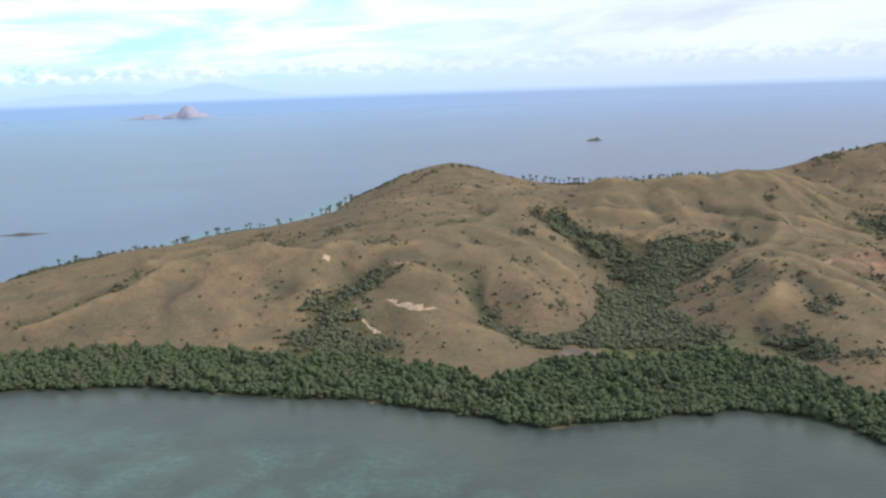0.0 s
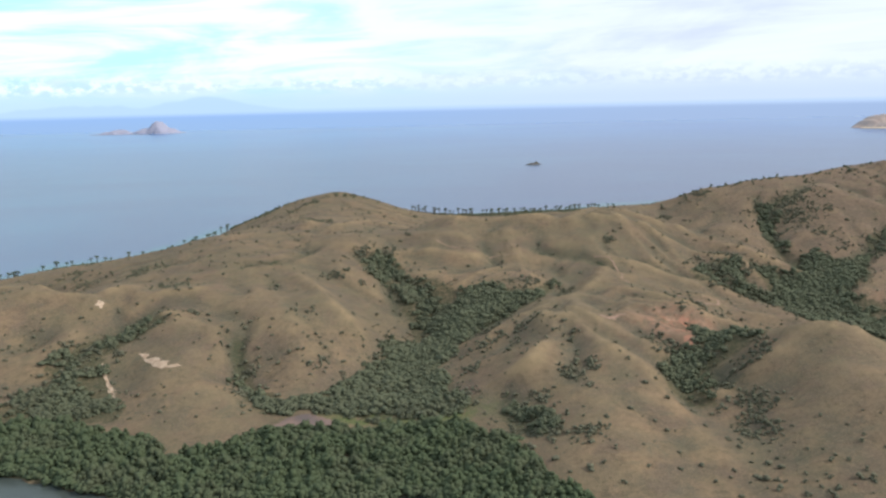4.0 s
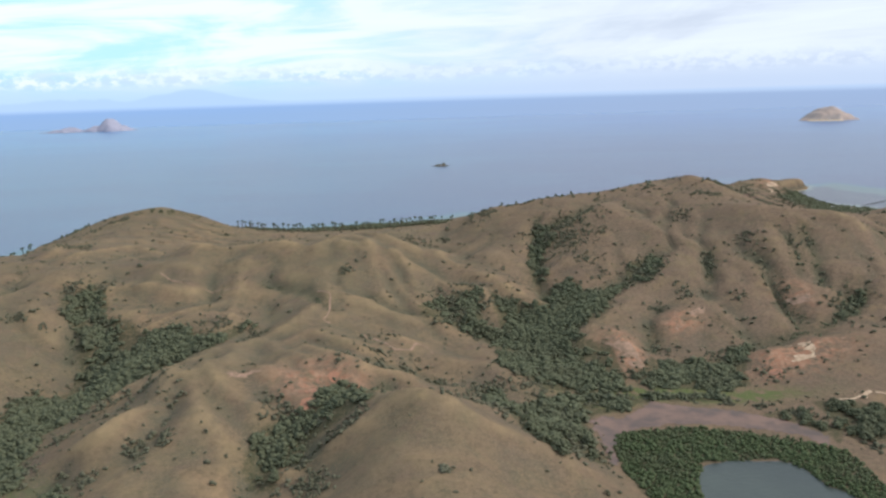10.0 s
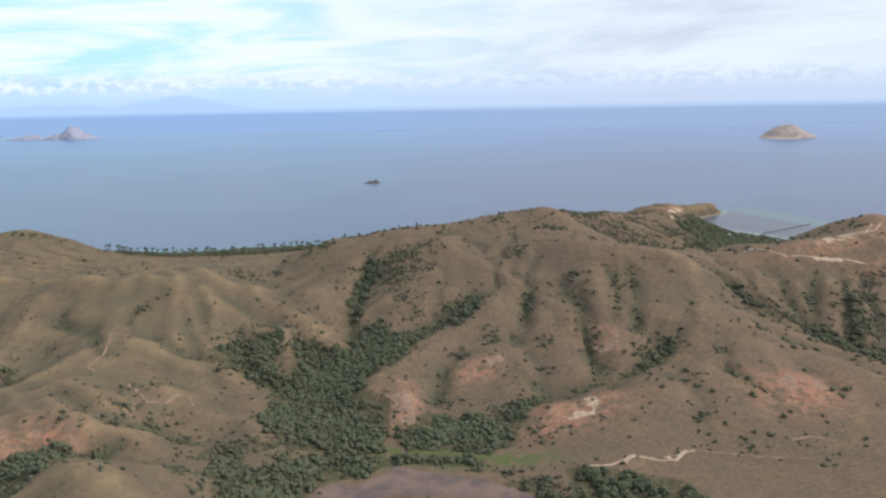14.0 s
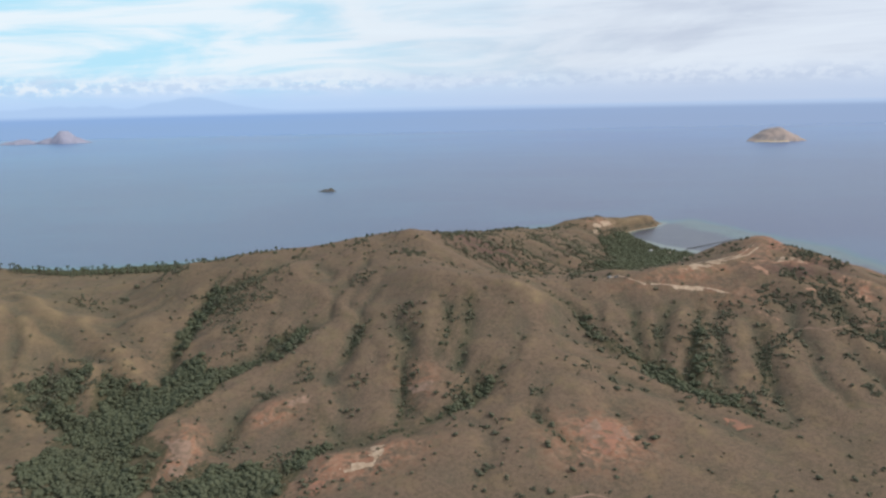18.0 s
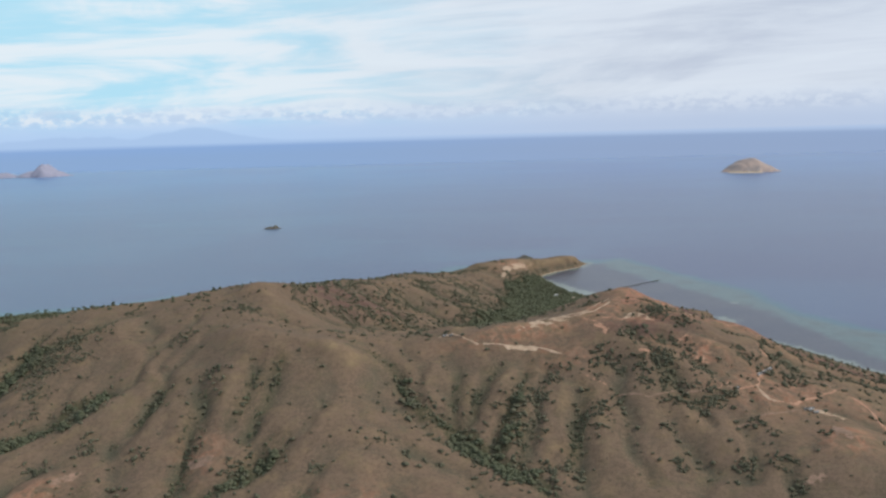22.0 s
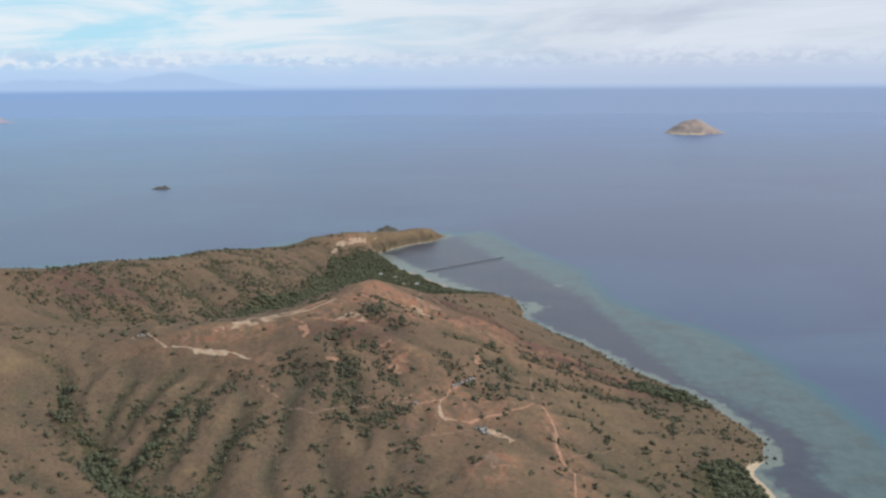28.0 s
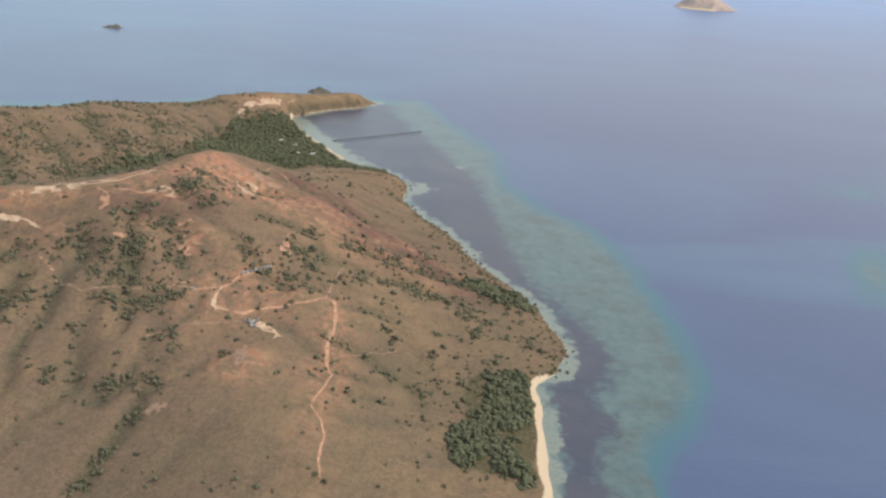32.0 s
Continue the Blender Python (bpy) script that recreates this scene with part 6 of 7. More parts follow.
# ---- bare earth, mud and tracks ----
def drape(name, ring, mat, label, category, gap=1.2, ragged=1.6, over=0.12, seed=5, holes=0.0, cell=5.0):
    """A patch that lies on the ground inside a ragged ring."""
    r = np.array(ring, float)
    ax, ay = np.arange(r[:, 0].min() - 3, r[:, 0].max() + 3, gap), np.arange(r[:, 1].min() - 3, r[:, 1].max() + 3, gap)
    x, y = (g.ravel() for g in np.meshgrid(ax, ay, indexing="ij"))
    shaken = np.c_[x, y] + ragged * 2 * np.c_[fractal(x, y, cell, seed, 3) - 0.5, fractal(x, y, cell, seed + 9, 3) - 0.5]
    f = net_faces(len(ax), len(ay))
    f = f[(inside(shaken, ring) & (fractal(x, y, cell, seed + 17, 3) > holes))[f].all(1)]
    if not len(f):
        return None
    used_, back = np.unique(f, return_inverse=True)
    z = np.maximum(ground_z(x, y), 0) + over
    return mesh_object(name, np.c_[x, y, z][used_], back.reshape(f.shape), mat, label, category, "structure")


def track(line, wide, mat, label):
    p = along(line, 1.2)[:, :2]
    p = p + 1.4 * np.c_[fractal(p[:, 0], p[:, 1], 9, 301, 2) - 0.5, fractal(p[:, 0], p[:, 1], 9, 305, 2) - 0.5]
    d = np.gradient(p, axis=0)
    d /= np.linalg.norm(d, axis=1)[:, None] + 1e-9
    side = np.c_[-d[:, 1], d[:, 0]]
    w_ = wide * (0.1 + 1.35 * fractal(p[:, 0], p[:, 1], 4, 311, 3))[:, None]
    cols = [p + side * w_ * k for k in (-0.5, -0.17, 0.17, 0.5)]
    xy = np.stack(cols, 1).reshape(-1, 2)
    z = ground_z(xy[:, 0], xy[:, 1]) + 0.18
    f = net_faces(len(p), 4)
    worn = fractal(xy[:, 0], xy[:, 1], 6, 331, 3)
    f = f[worn[f].mean(1) > 0.27]
    return mesh_object("track", np.c_[xy, z], f, mat, label, "track", "structure")


drape("mud_flat", MUD, MUD_SKIN, "curved pinkish brown drying mud flat", "mud flat", 1.5, 2.5, 0.08)
drape("mud_flat", MUD_INLET, MUD_SKIN, "small grey brown mud flat behind the mangroves", "mud flat", 1.2, 1.5, 0.08)
SCARS = [
    ([(-36.1, 439.3), (-27.7, 436.8), (-16.2, 425.5), (-2.7, 416.7), (-14.5, 415.4), (-24.0, 425.1), (-32.0, 434.2)], PALE_EARTH, "pale scraped earth terrace on a grass hill"),
    ([(-53.0, 436.1), (-50.6, 435.2), (-45.4, 425.0), (-37.2, 412.9), (-29.2, 393.9), (-33.3, 395.2), (-41.9, 413.6), (-48.2, 425.4)], PALE_EARTH, "narrow pale orange slip of bare earth"),
    ([(-77.8, 489.6), (-76.9, 494.8), (-72.6, 494.1), (-72.7, 488.3)], PALE_EARTH, "small pale patch of bare earth"),
    ([(252.9, 413.5), (255.3, 429.0), (256.6, 448.9), (264.5, 455.1), (268.7, 451.7), (262.3, 441.9), (260.0, 415.5), (256.4, 410.6)], RED_EARTH, "pinkish landslip scar of bare earth"),
    ([(212.8, 441.1), (221.1, 446.5), (232.7, 444.0), (225.1, 440.0), (217.0, 434.8)], TAN_EARTH, "thin pale break of bare earth on a spur"),
    ([(424.3, 511.4), (430.9, 517.6), (434.4, 505.7), (434.4, 488.1), (426.8, 489.5), (423.8, 500.2)], TAN_EARTH, "pinkish eroded bank of bare earth"),
    ([(463.3, 531.2), (473.0, 543.2), (489.6, 552.4), (486.8, 545.7), (474.0, 537.8), (466.2, 528.2)], TAN_EARTH, "pale eroded crown of a knoll"),
]
SCARS += [
    ([(509.5, 484.8), (522.5, 491.2), (531.6, 499.1), (531.8, 491.9), (526.6, 483.6), (514.0, 481.0)], PALE_EARTH, "whitish eroded knoll of bare earth"),
    ([(499.4, 481.8), (505.5, 476.0), (501.0, 464.5), (496.2, 471.8)], RED_EARTH, "orange eroded foot of a knoll"),
    ([(632.7, 510.5), (641.8, 509.2), (651.0, 508.1), (654.7, 495.9), (642.7, 479.7), (634.8, 486.1), (630.3, 495.6)], RED_EARTH, "pink landslip scar on the slope"),
]
SCARS += [
    ([(544.9, 555.1), (555.7, 554.4), (556.4, 548.5), (546.4, 550.2)], TAN_EARTH, "small pinkish slip in a gully"),
    ([(518.2, 410.6), (524.0, 413.3), (528.0, 405.0), (524.7, 400.9), (519.7, 403.7)], TAN_EARTH, "pinkish bank above the mud"),
    ([(528.9, 441.6), (534.9, 448.7), (540.1, 449.5), (532.5, 441.1)], PALE_EARTH, "pale cut beside the coast track"),
    ([(550.4, 445.6), (566.4, 452.9), (556.9, 442.6)], PALE_EARTH, "pale cut beside the coast track"),
    ([(541.6, 558.5), (551.5, 556.5), (558.9, 555.4), (556.9, 550.8), (547.5, 550.4)], TAN_EARTH, "small pinkish slip beside a gully"),
    ([(518.4, 501.4), (529.1, 503.3), (533.1, 499.5), (525.6, 493.6)], PALE_EARTH, "pale eroded crest of bare earth"),
    ([(631.3, 501.5), (642.6, 511.9), (643.4, 494.8), (635.7, 486.4)], TAN_EARTH, "pink bare patch on a spur"),
    ([(648.0, 502.9), (656.8, 507.2), (657.3, 495.5), (648.5, 492.3)], TAN_EARTH, "pink bare patch on a spur"),
    ([(708.8, 524.8), (719.7, 521.6), (727.0, 514.6), (717.4, 512.7), (708.8, 518.6)], RED_EARTH, "red bare patch on a spur"),
    ([(478.5, 549.4), (487.2, 552.1), (487.3, 547.1), (481.2, 545.3)], TAN_EARTH, "small pale slip"),
]
SCARS += [
    ([(416.8, 516.5), (422.5, 521.3), (429.2, 509.7), (424.9, 505.4)], TAN_EARTH, "pinkish slip on a bank"),
    ([(721.7, 646.4), (734.1, 646.6), (745.0, 644.7), (743.4, 640.7), (732.8, 642.1), (723.4, 642.3)], PALE_EARTH, "whitish cut bank below the ridge road"),
    ([(744.6, 644.2), (755.2, 639.6), (760.8, 633.5), (754.2, 637.3)], CLAY, "orange end of the cut bank"),
    ([(732.5, 659.5), (744.1, 670.6), (751.8, 692.1), (773.8, 673.9), (774.5, 669.9), (759.0, 666.7), (744.9, 660.5), (735.1, 657.6)], PALE_EARTH, "long pale cut bank of the ridge road"),
    ([(777.2, 669.9), (786.7, 665.3), (792.0, 651.1), (788.5, 644.0), (785.2, 655.7)], CLAY, "orange slip below the ridge road"),
    ([(804.9, 668.5), (812.3, 679.9), (824.9, 671.0), (824.4, 665.2), (815.4, 666.1), (810.4, 669.6)], PALE_EARTH, "pale orange cutting beside the ridge track"),
    ([(831.3, 640.3), (840.8, 643.9), (843.1, 639.2), (835.8, 637.5)], CLAY, "small orange slip"),
    ([(836.3, 624.9), (844.3, 627.9), (847.3, 619.4), (841.1, 617.3)], CLAY, "orange slip among shrubs"),
    ([(802.3, 623.1), (811.4, 624.6), (809.0, 618.5)], CLAY, "red slip among shrubs"),
]
SCARS += [
    ([(809.6, 697.7), (819.5, 717.1), (829.5, 741.4), (833.7, 739.1), (825.8, 706.4), (815.6, 691.0)], RED_EARTH, "red cleared slope of bare earth"),
]
SCARS += [
    ([(829.8, 736.3), (841.3, 738.5), (849.4, 731.3), (843.1, 725.6), (835.0, 729.2)], RED_EARTH, "red cleared shoulder of bare earth"),
    ([(837.0, 719.9), (842.8, 719.9), (857.9, 673.8), (854.1, 672.9), (845.9, 689.3)], RED_EARTH, "red streak of bare earth"),
    ([(847.5, 721.5), (857.5, 727.9), (866.4, 723.6), (865.4, 684.9), (857.2, 694.9)], PALE_EARTH, "pale orange cutting in the cleared slope"),
    ([(852.1, 737.3), (863.5, 760.2), (875.3, 734.7), (868.6, 729.0), (859.0, 732.1)], TAN_EARTH, "tan cleared slope"),
    ([(890.3, 642.0), (893.0, 660.3), (897.7, 644.8), (894.1, 638.1)], CLAY, "small orange slip above the shore"),
    ([(765.3, 613.8), (770.1, 612.0), (780.7, 602.0), (777.1, 602.6)], CLAY, "narrow orange slip at the head of a track"),
    ([(865.6, 587.2), (869.5, 590.7), (873.1, 581.3), (869.2, 578.5)], PALE_EARTH, "pale cleared pad of earth"),
    ([(886.1, 578.8), (895.9, 578.2), (907.0, 567.7), (903.0, 564.3), (893.6, 570.9), (887.7, 572.9)], PALE_EARTH, "whitish spoil heap of earth"),
    ([(927.3, 582.9), (931.7, 586.3), (931.5, 577.1), (928.3, 569.9), (925.4, 573.6)], TAN_EARTH, "pale turning place on the track"),
]
SCARS += [
    ([(883.9, 535.4), (887.1, 548.8), (890.6, 556.3), (894.6, 542.5), (891.8, 534.4)], TAN_EARTH, "faint red eroded slope"),
]
SCARS += [
    ([(853.9, 512.0), (859.4, 515.5), (866.1, 514.9), (865.9, 509.7), (857.7, 508.8)], TAN_EARTH, "pinkish bare patch in a gully head"),
    ([(765.5, 1092.2), (776.1, 1114.8), (800.3, 1143.2), (800.1, 1126.8), (784.0, 1101.5), (773.8, 1087.0)], PALE_EARTH, "white quarried face on the headland"),
    ([(763.4, 1082.3), (773.5, 1089.8), (772.4, 1075.3), (764.9, 1074.3)], PALE_EARTH, "white quarried face on the headland"),
    ([(803.5, 1154.1), (825.6, 1181.6), (827.0, 1181.0), (807.3, 1156.6)], PALE_EARTH, "pale quarried face on the headland"),
]
for k, (ring, mat, label) in enumerate(SCARS):
    wide_ = np.ptp(np.array(ring), axis=0).min()
    drape("bare_earth", ring, mat, label, "bare earth", 0.5, 0.35 + 0.06 * wide_, 0.16, 20 + k, 0.40 if wide_ > 12 else 0.36 if wide_ > 6 else 0.28, float(np.clip(wide_ / 3, 1.8, 5)))
TRACKS = [
    ([(128, 614), (140, 604), (161, 596), (179, 592), (188, 591)], 1.3, TAN_EARTH),
    ([(241, 581), (250, 571), (252, 556), (252, 541), (250, 535), (255, 532)], 1.4, TAN_EARTH),
    ([(275, 526), (288, 508), (294, 499), (303, 503), (306, 513), (312, 515), (316, 505)], 1.5, TAN_EARTH),
    ([(513.4, 439.4), (525.7, 440.1), (532.3, 444.0), (538.6, 448.2)], 1.7, PALE_EARTH),
    ([(540.2, 447.2), (548.6, 443.7), (555.7, 443.6), (563.7, 450.3), (567.9, 451.1)], 1.9, PALE_EARTH),
    ([(571.7, 450.0), (583.2, 447.7), (597.4, 442.5), (617.2, 438.5)], 1.5, TAN_EARTH),
    ([(617.4, 454.7), (626.5, 455.9), (638.0, 451.1)], 1.3, TAN_EARTH),
    ([(680.8, 664.4), (690.0, 666.8), (699.3, 655.1), (706.3, 649.5)], 1.9, PALE_EARTH),
    ([(709.2, 649.8), (725.4, 645.3), (741.9, 644.7), (758.7, 636.0)], 1.4, PALE_EARTH),
]
TRACKS += [
    ([(762.5, 679.6), (779.2, 676.1), (791.0, 689.9), (806.1, 710.9)], 1.6, PALE_EARTH),
]
TRACKS += [
    ([(794.4, 668.6), (811.6, 668.7), (825.9, 664.6)], 1.8, CLAY),
    ([(781.5, 598.9), (799.6, 586.4), (815.1, 590.9), (832.8, 590.1), (852.0, 593.8)], 1.3, TAN_EARTH),
    ([(853.5, 593.4), (863.2, 595.9), (868.4, 599.1), (873.7, 610.5), (880.2, 620.8), (888.7, 626.7)], 2.0, CLAY),
    ([(853.0, 602.2), (848.5, 596.2), (841.0, 591.7)], 1.6, CLAY),
    ([(868.4, 599.1), (867.2, 590.6), (867.8, 582.6), (872.2, 580.5)], 2.2, PALE_EARTH),
    ([(872.0, 581.3), (883.4, 581.3), (889.1, 585.3), (899.1, 592.4), (913.1, 600.1), (922.0, 609.2), (926.9, 610.3)], 1.9, CLAY),
    ([(926.9, 610.3), (929.2, 596.2), (929.4, 582.2), (927.4, 570.3), (929.5, 556.0), (932.7, 549.1)], 2.2, CLAY),
    ([(932.7, 549.1), (928.6, 528.6), (927.4, 519.2), (932.0, 512.0), (935.8, 502.0), (934.9, 488.6), (936.9, 478.0)], 1.2, CLAY),
]
TRACKS += [
    ([(840.8, 560.2), (860.9, 567.7), (884.6, 574.4)], 1.2, TAN_EARTH),
    ([(922.0, 609.2), (923.2, 632.6), (927.6, 654.0)], 1.1, TAN_EARTH),
]
TRACKS += [
    ([(931.7, 562.4), (947.6, 578.5), (962.5, 587.6)], 0.9, TAN_EARTH),
    ([(745.5, 667.1), (776.7, 673.4), (788.4, 678.6), (803.6, 696.9)], 1.5, PALE_EARTH),
    ([(834.9, 733.1), (849.8, 728.9), (861.6, 772.2), (885.2, 754.1), (900.9, 756.9)], 1.7, TAN_EARTH),
    ([(817.8, 709.6), (833.0, 691.4), (842.7, 710.5), (854.9, 721.0)], 2.0, CLAY),
    ([(791.6, 668.5), (808.4, 667.8), (824.9, 668.4)], 1.8, CLAY),
    ([(912.2, 673.2), (929.2, 682.7), (947.4, 680.7)], 1.2, TAN_EARTH),
]
for line, wide, mat in TRACKS:
    track(line, wide, mat, "unpaved track of pale orange earth winding over the hills")


# ---- islands in the distance ----
def island(name, x, y, long, wide, tall, mat, label, turn=0.0, seed=0, category="island", kind="", peak=0.0, steep=0.75, humps=(), broad=0.42, ribbed=0.55):
    """A hilly island with an uneven shore; humps are lesser hills: place along it, width, height."""
    n = 60
    ax = np.linspace(-1.15, 1.15, n)
    u, v = (g.ravel() for g in np.meshgrid(ax, ax, indexing="ij"))
    r = np.sqrt(u * u + v * v) + 0.5 * (fractal(u * 10 + 50 * seed, v * 10, 6, 400 + seed, 3) - 0.5)
    body = np.clip(1 - r * r, -0.3, 1)
    crest = np.exp(-np.abs((u - peak) / broad) ** 2.2)
    for at, half, high in humps:
        crest = np.maximum(crest, high * np.exp(-(((u - at) / half) ** 2)))
    ribs = fractal(u * 10, v * 10, 3, 420 + seed, 4) - 0.5
    up = np.abs(body) ** steep * (0.16 + 0.84 * crest) * (1 + ribbed * ribs)
    z = np.where(body > 0, up, body)
    c, s = math.cos(radians(turn)), math.sin(radians(turn))
    px, py = u * long / 2, v * wide / 2
    verts = np.c_[x + px * c - py * s, y + px * s + py * c, z * tall]
    return mesh_object(name, verts, net_faces(n, n, z > -0.14), mat, label, category, kind)


# haze is put into both hill colours: paler tan, then lilac grey
ISLAND_GRASS = make_plain("hazed_island_grass", (0.44, 0.335, 0.285), (0.33, 0.28, 0.26), 0.02)
HAZY_HILL = make_plain("hazed_hill_grass", (0.33, 0.32, 0.40), (0.28, 0.28, 0.35), 0.004)
ISLET_GREEN = make_plain("islet_scrub", (0.085, 0.088, 0.068), (0.130, 0.110, 0.092), 0.12, 0.95, 0.9)
island("island", 2010, 3330, 232, 180, 55, ISLAND_GRASS, "sunlit tan grass island with a rocky shore far out at sea", 12, 1, peak=0.08, steep=0.55, humps=((0.5, 0.3, 0.72), (-0.45, 0.3, 0.62)), broad=0.62, ribbed=0.3)
bow = np.tile(np.linspace(radians(205), radians(275), 30), 2)
ring_out = np.repeat([0.96, 1.10], 30)
mesh_object("island_beach", np.c_[2010 + 112 * ring_out * np.cos(bow), 3330 + 92 * ring_out * np.sin(bow), 5.0 - 4.5 * (ring_out > 1)], net_faces(2, 30), SAND, "white sand beach at the foot of the island", "beach", "structure")
island("island", -1490, 4690, 330, 240, 68, HAZY_HILL, "hazy grey brown island near the horizon with a steep peak", 10, 2, peak=0.1, steep=0.6, humps=((-0.4, 0.3, 0.45), (0.5, 0.3, 0.4)), broad=0.36, ribbed=0.3)
island("island", -1720, 4640, 260, 160, 30, HAZY_HILL, "low hazy island beside a taller one", 5, 3, peak=0.3, steep=0.6, humps=((-0.3, 0.3, 0.5),), broad=0.5, ribbed=0.3)
island("islet", 352, 1800, 40, 20, 8.0, ISLET_GREEN, "small dark wooded islet alone in the sea", 4, 4, "islet", peak=0.45, humps=((-0.1, 0.5, 0.5),), broad=0.3)
island("islet", -425, 780, 46, 12, 1.8, ISLET_GREEN, "low dark reef islet off the west coast", 8, 5, "islet")
island("islet", 822, 1310, 36, 24, 6.5, ISLET_GREEN, "dark rocky islet just off the headland", 25, 6, "islet", peak=0.1, humps=((0.5, 0.3, 0.7), (-0.4, 0.3, 0.6)))


# ---- the village in the bay, the jetty and the building sites ----
WHITE_ROOF = make_plain("white_sheet_roof", (0.42, 0.42, 0.41), (0.30, 0.295, 0.285), 0.8, 0.5, 0.1)
RUST_ROOF = make_plain("rusty_sheet_roof", (0.36, 0.25, 0.18), (0.44, 0.36, 0.29), 0.8, 0.6, 0.2)
GREY_SHEET = make_plain("grey_sheet_metal", (0.32, 0.31, 0.29), (0.20, 0.19, 0.18), 0.9, 0.75, 0.1)
PLASTER = make_plain("pale_plaster_wall", (0.60, 0.56, 0.48), (0.48, 0.44, 0.37), 0.9)
DARK_WOOD = make_plain("weathered_timber", (0.095, 0.080, 0.068), (0.060, 0.052, 0.046), 1.2)
GLASS_DARK = make_plain("dim_window_glass", (0.05, 0.06, 0.07), (0.035, 0.04, 0.05), 1.0, 0.15, 0.0)


def block(x0, x1, y0, y1, z0, z1, bevel=0.04):
    """A box with softened edges, as a bmesh."""
    bm = bmesh.new()
    bmesh.ops.create_cube(bm, size=1.0)
    for v in bm.verts:
        v.co = Vector(((x0 + x1) / 2 + v.co.x * (x1 - x0), (y0 + y1) / 2 + v.co.y * (y1 - y0), (z0 + z1) / 2 + v.co.z * (z1 - z0)))
    if bevel:
        bmesh.ops.bevel(bm, geom=bm.edges[:], offset=bevel, segments=1, affect="EDGES")
    return bm


def piece(name, bm, mat, parent, label=""):
    me = bpy.data.meshes.new(name)
    bm.to_mesh(me)
    bm.free()
    me.materials.append(mat)
    return part(name, me, parent, label)


def gable(long, wide, eaves, rise, over):
    """A pitched roof with thickness and overhang, as a bmesh."""
    bm = bmesh.new()
    l, w_ = long / 2 + over, wide / 2 + over
    low, thick = eaves - over * rise / (wide / 2), 0.14
    for dz in (0.0, thick):
        for x in (-l, l):
            for y, z in ((-w_, low), (0, eaves + rise), (w_, low)):
                bm.verts.new((x, y, z + dz))
    bm.verts.ensure_lookup_table()
    v = bm.verts
    for f in ((6, 7, 10, 9), (7, 8, 11, 10), (0, 3, 4, 1), (1, 4, 5, 2), (0, 1, 7, 6), (1, 2, 8, 7), (3, 9, 10, 4), (4, 10, 11, 5), (0, 6, 9, 3), (2, 5, 11, 8)):
        bm.faces.new([v[k] for k in f])
    bmesh.ops.recalc_face_normals(bm, faces=bm.faces[:])
    return bm


def build_house(long, wide, eaves, rise, wall_mat, roof_mat, label, category="house", name="house"):
    home = new(name)
    walls = block(-long / 2, long / 2, -wide / 2, wide / 2, -0.8, eaves, 0.03)
    body = piece("wall", walls, wall_mat, home)
    piece("roof", gable(long, wide, eaves, rise, 0.3), roof_mat, home)
    door = piece("door", block(-0.45, 0.45, -wide / 2 - 0.05, -wide / 2 + 0.02, 0.0, 1.5, 0.01), DARK_WOOD, home)
    for x in (-long / 3.2, long / 3.2):
        piece("window", block(x - 0.3, x + 0.3, -wide / 2 - 0.04, -wide / 2 + 0.02, 0.7, 1.3, 0.01), GLASS_DARK, home)
    return tagged(home, label, category)


def stand(thing, x, y, turn):
    thing.matrix_basis = pose(x, y, float(ground_z(x, y)) + 0.05, 0, 0, turn)
    return thing


HOUSE_A = tagged(build_house(3.6, 2.5, 1.8, 0.9, PLASTER, WHITE_ROOF, "small plastered house with a white metal roof among trees"), group="houses in the bay village")
HOUSE_B = tagged(build_house(3.4, 2.4, 1.7, 0.9, PLASTER, RUST_ROOF, "small house with a rusty brown metal roof among trees"), group="houses in the bay village")
HOMES = [(833, 1073, 40), (821, 1027, 25), (846, 981, 60), (860, 984, 30), (888, 972, 50), (838, 1012, 10)]
for k, (x, y, turn) in enumerate(HOMES):
    kind_ = HOUSE_A if k % 3 != 2 else HOUSE_B
    if k in (0, 2):
        stand(kind_, x, y, turn)
    else:
        copy_thing(kind_, pose(x, y, float(ground_z(x, y)) + 0.05, 0, 0, turn))
SHED = tagged(build_house(2.7, 1.3, 0.9, 0.3, GREY_SHEET, WHITE_ROOF, "site hut of grey sheet metal on the cleared ground", "hut", "site_hut"), group="huts on the building sites")
SHED_DARK = tagged(build_house(2.1, 1.2, 0.9, 0.3, GREY_SHEET, GREY_SHEET, "dark grey metal site hut beside the track", "hut", "site_hut"), group="huts on the building sites")
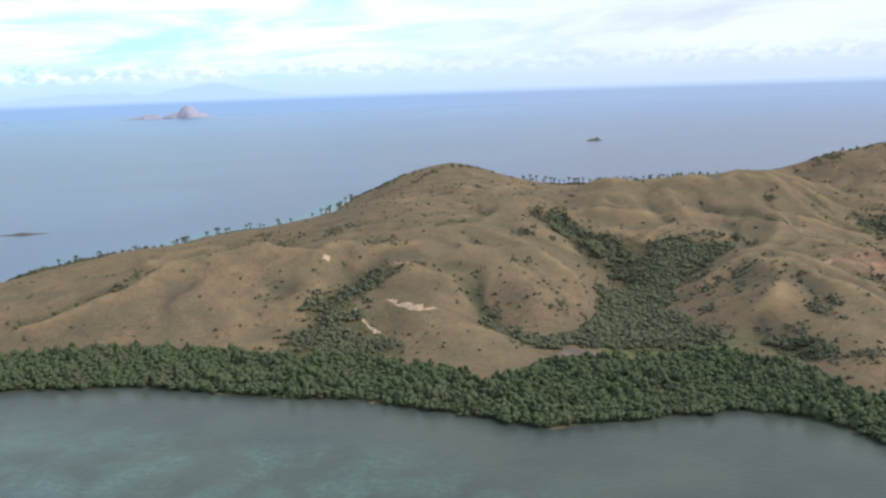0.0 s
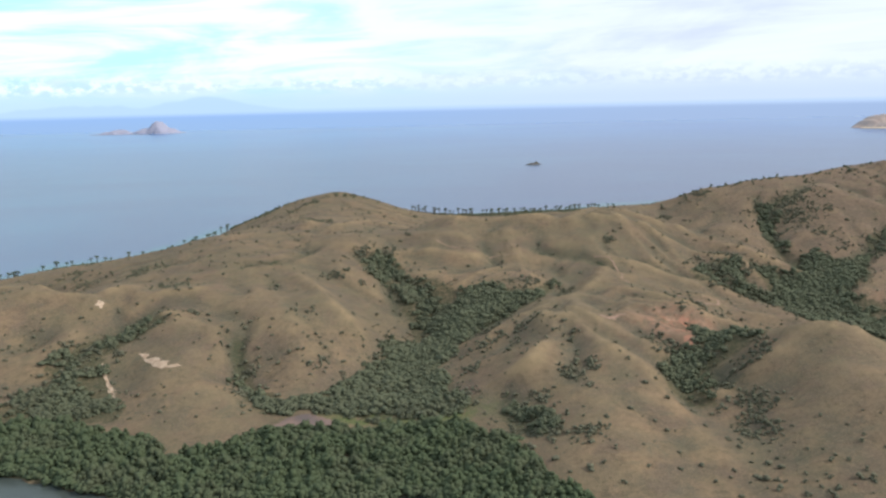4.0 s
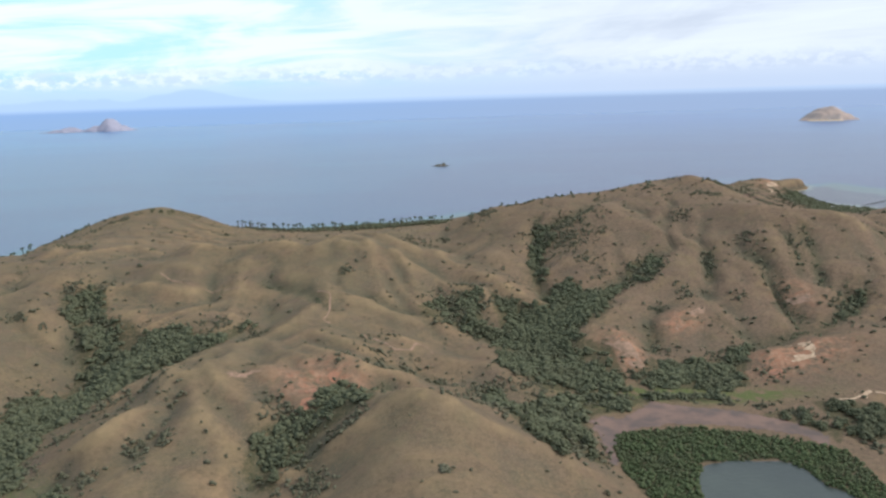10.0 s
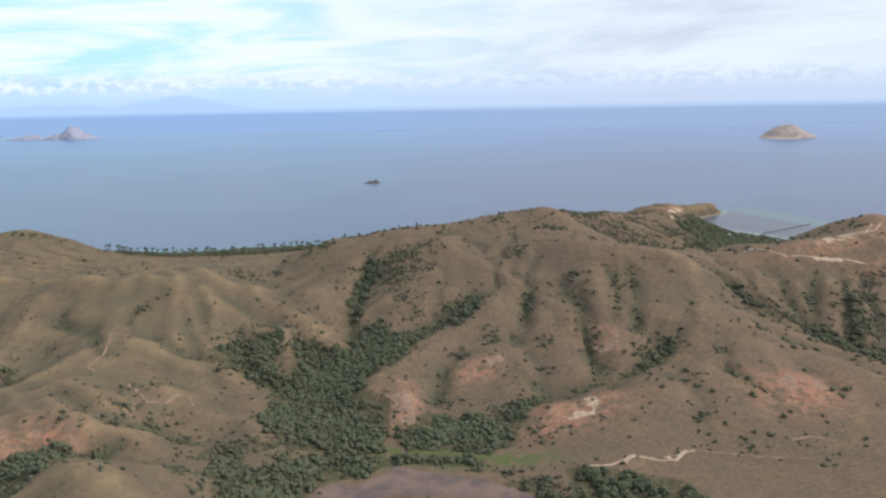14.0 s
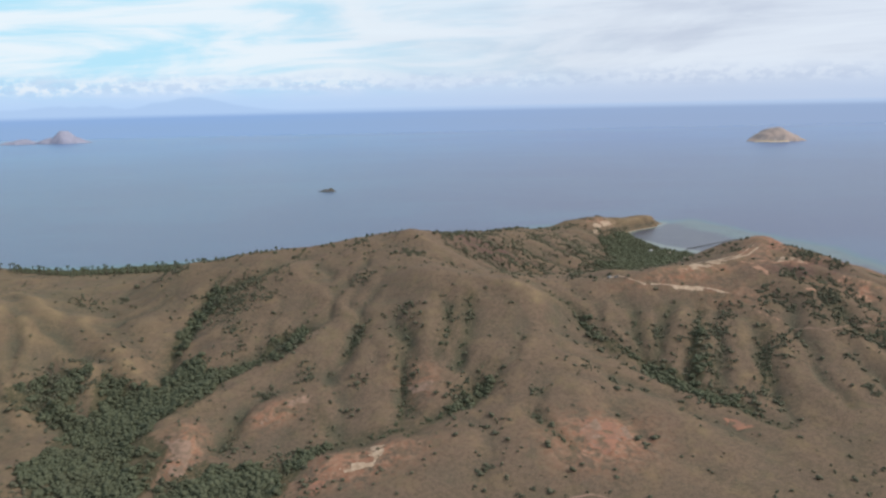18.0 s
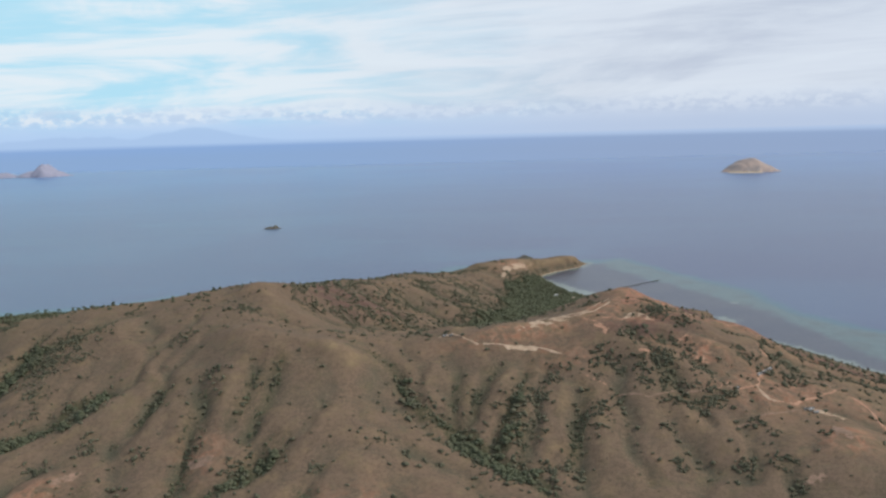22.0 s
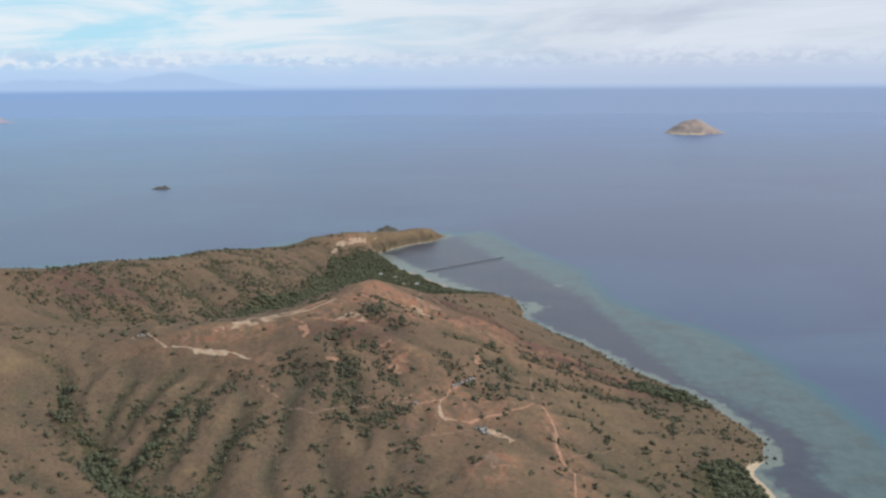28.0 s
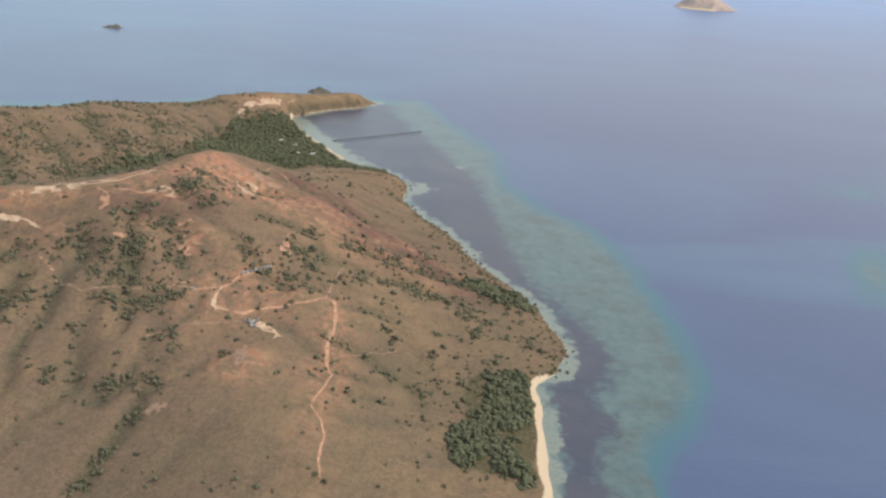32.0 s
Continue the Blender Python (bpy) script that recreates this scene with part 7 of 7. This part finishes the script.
SITES = [(876.6, 616.4, 44), (879.2, 619, 44), (881.9, 621.5, 44), (884.7, 623.8, 42), (887.5, 625.8, 38), (886.6, 576.2, 20), (889, 575.2, 60), (890.9, 577.8, 30), (890.5, 572.4, 10), (854.4, 593.4, 80), (685, 666.4, 40), (689.2, 664.5, 35)]
for k, (x, y, turn) in enumerate(SITES):
    kind_ = SHED if k % 2 == 0 else SHED_DARK
    if k < 2:
        stand(kind_, x, y, turn)
    else:
        copy_thing(kind_, pose(x, y, float(ground_z(x, y)) + 0.05, 0, 0, turn))

# the long thin jetty
jetty = tagged(new("jetty"), "long narrow timber jetty running out over the reef flat", "jetty")
JX, JY, JL, JT = 872.0, 1051.0, 112.0, 34.5
jetty.matrix_basis = pose(JX, JY, 0, 0, 0, JT)
piece("deck", block(0, JL, -0.5, 0.5, 1.0, 1.2), DARK_WOOD, jetty)
piece("beam", block(0, JL, -0.42, -0.3, 0.8, 0.99), DARK_WOOD, jetty)
piece("beam", block(0, JL, 0.3, 0.42, 0.8, 0.99), DARK_WOOD, jetty)
pile = None
for k in range(15):
    for side in (-0.36, 0.36):
        if pile is None:
            v, f = tube([(0, 0, -3.0), (0, 0, 1.0)], [0.17, 0.15], 6)
            pile = fast_mesh("pile", v, f, DARK_WOOD)
        ob = part("pile", pile, jetty)
        ob.location = (2 + k * 7.7, side, 0)
piece("landing", block(JL + 0.02, JL + 3.5, -1.6, 1.6, 0.98, 1.18), DARK_WOOD, jetty, "wider timber landing stage")

# boulders along the eastern shore
BOULDER = fast_mesh("boulder", ICO * np.random.default_rng(3).uniform(0.7, 1.2, (12, 1)), ICO_FACES, ROCK)
EAST_SHORE = SHORE[(SHORE[:, 0] > 930) & (SHORE[:, 1] > 585) & (SHORE[:, 1] < 930)]
for k in range(46):
    x, y = EAST_SHORE[k % len(EAST_SHORE)] + RNG.normal(0, 1.5, 2)
    ob = new("boulder", BOULDER)
    s = RNG.uniform(0.5, 1.5)
    ob.matrix_basis = pose(x, y, max(0.0, float(ground_z(x, y))) + 0.1 * s, RNG.uniform(0, 90), RNG.uniform(0, 90), RNG.uniform(0, 360)) @ Matrix.Diagonal((s, s * 1.2, s * 0.8, 1))
    tagged(ob, "dark weathered boulder at the edge of the reef flat", "rock", "boulders along the shore")
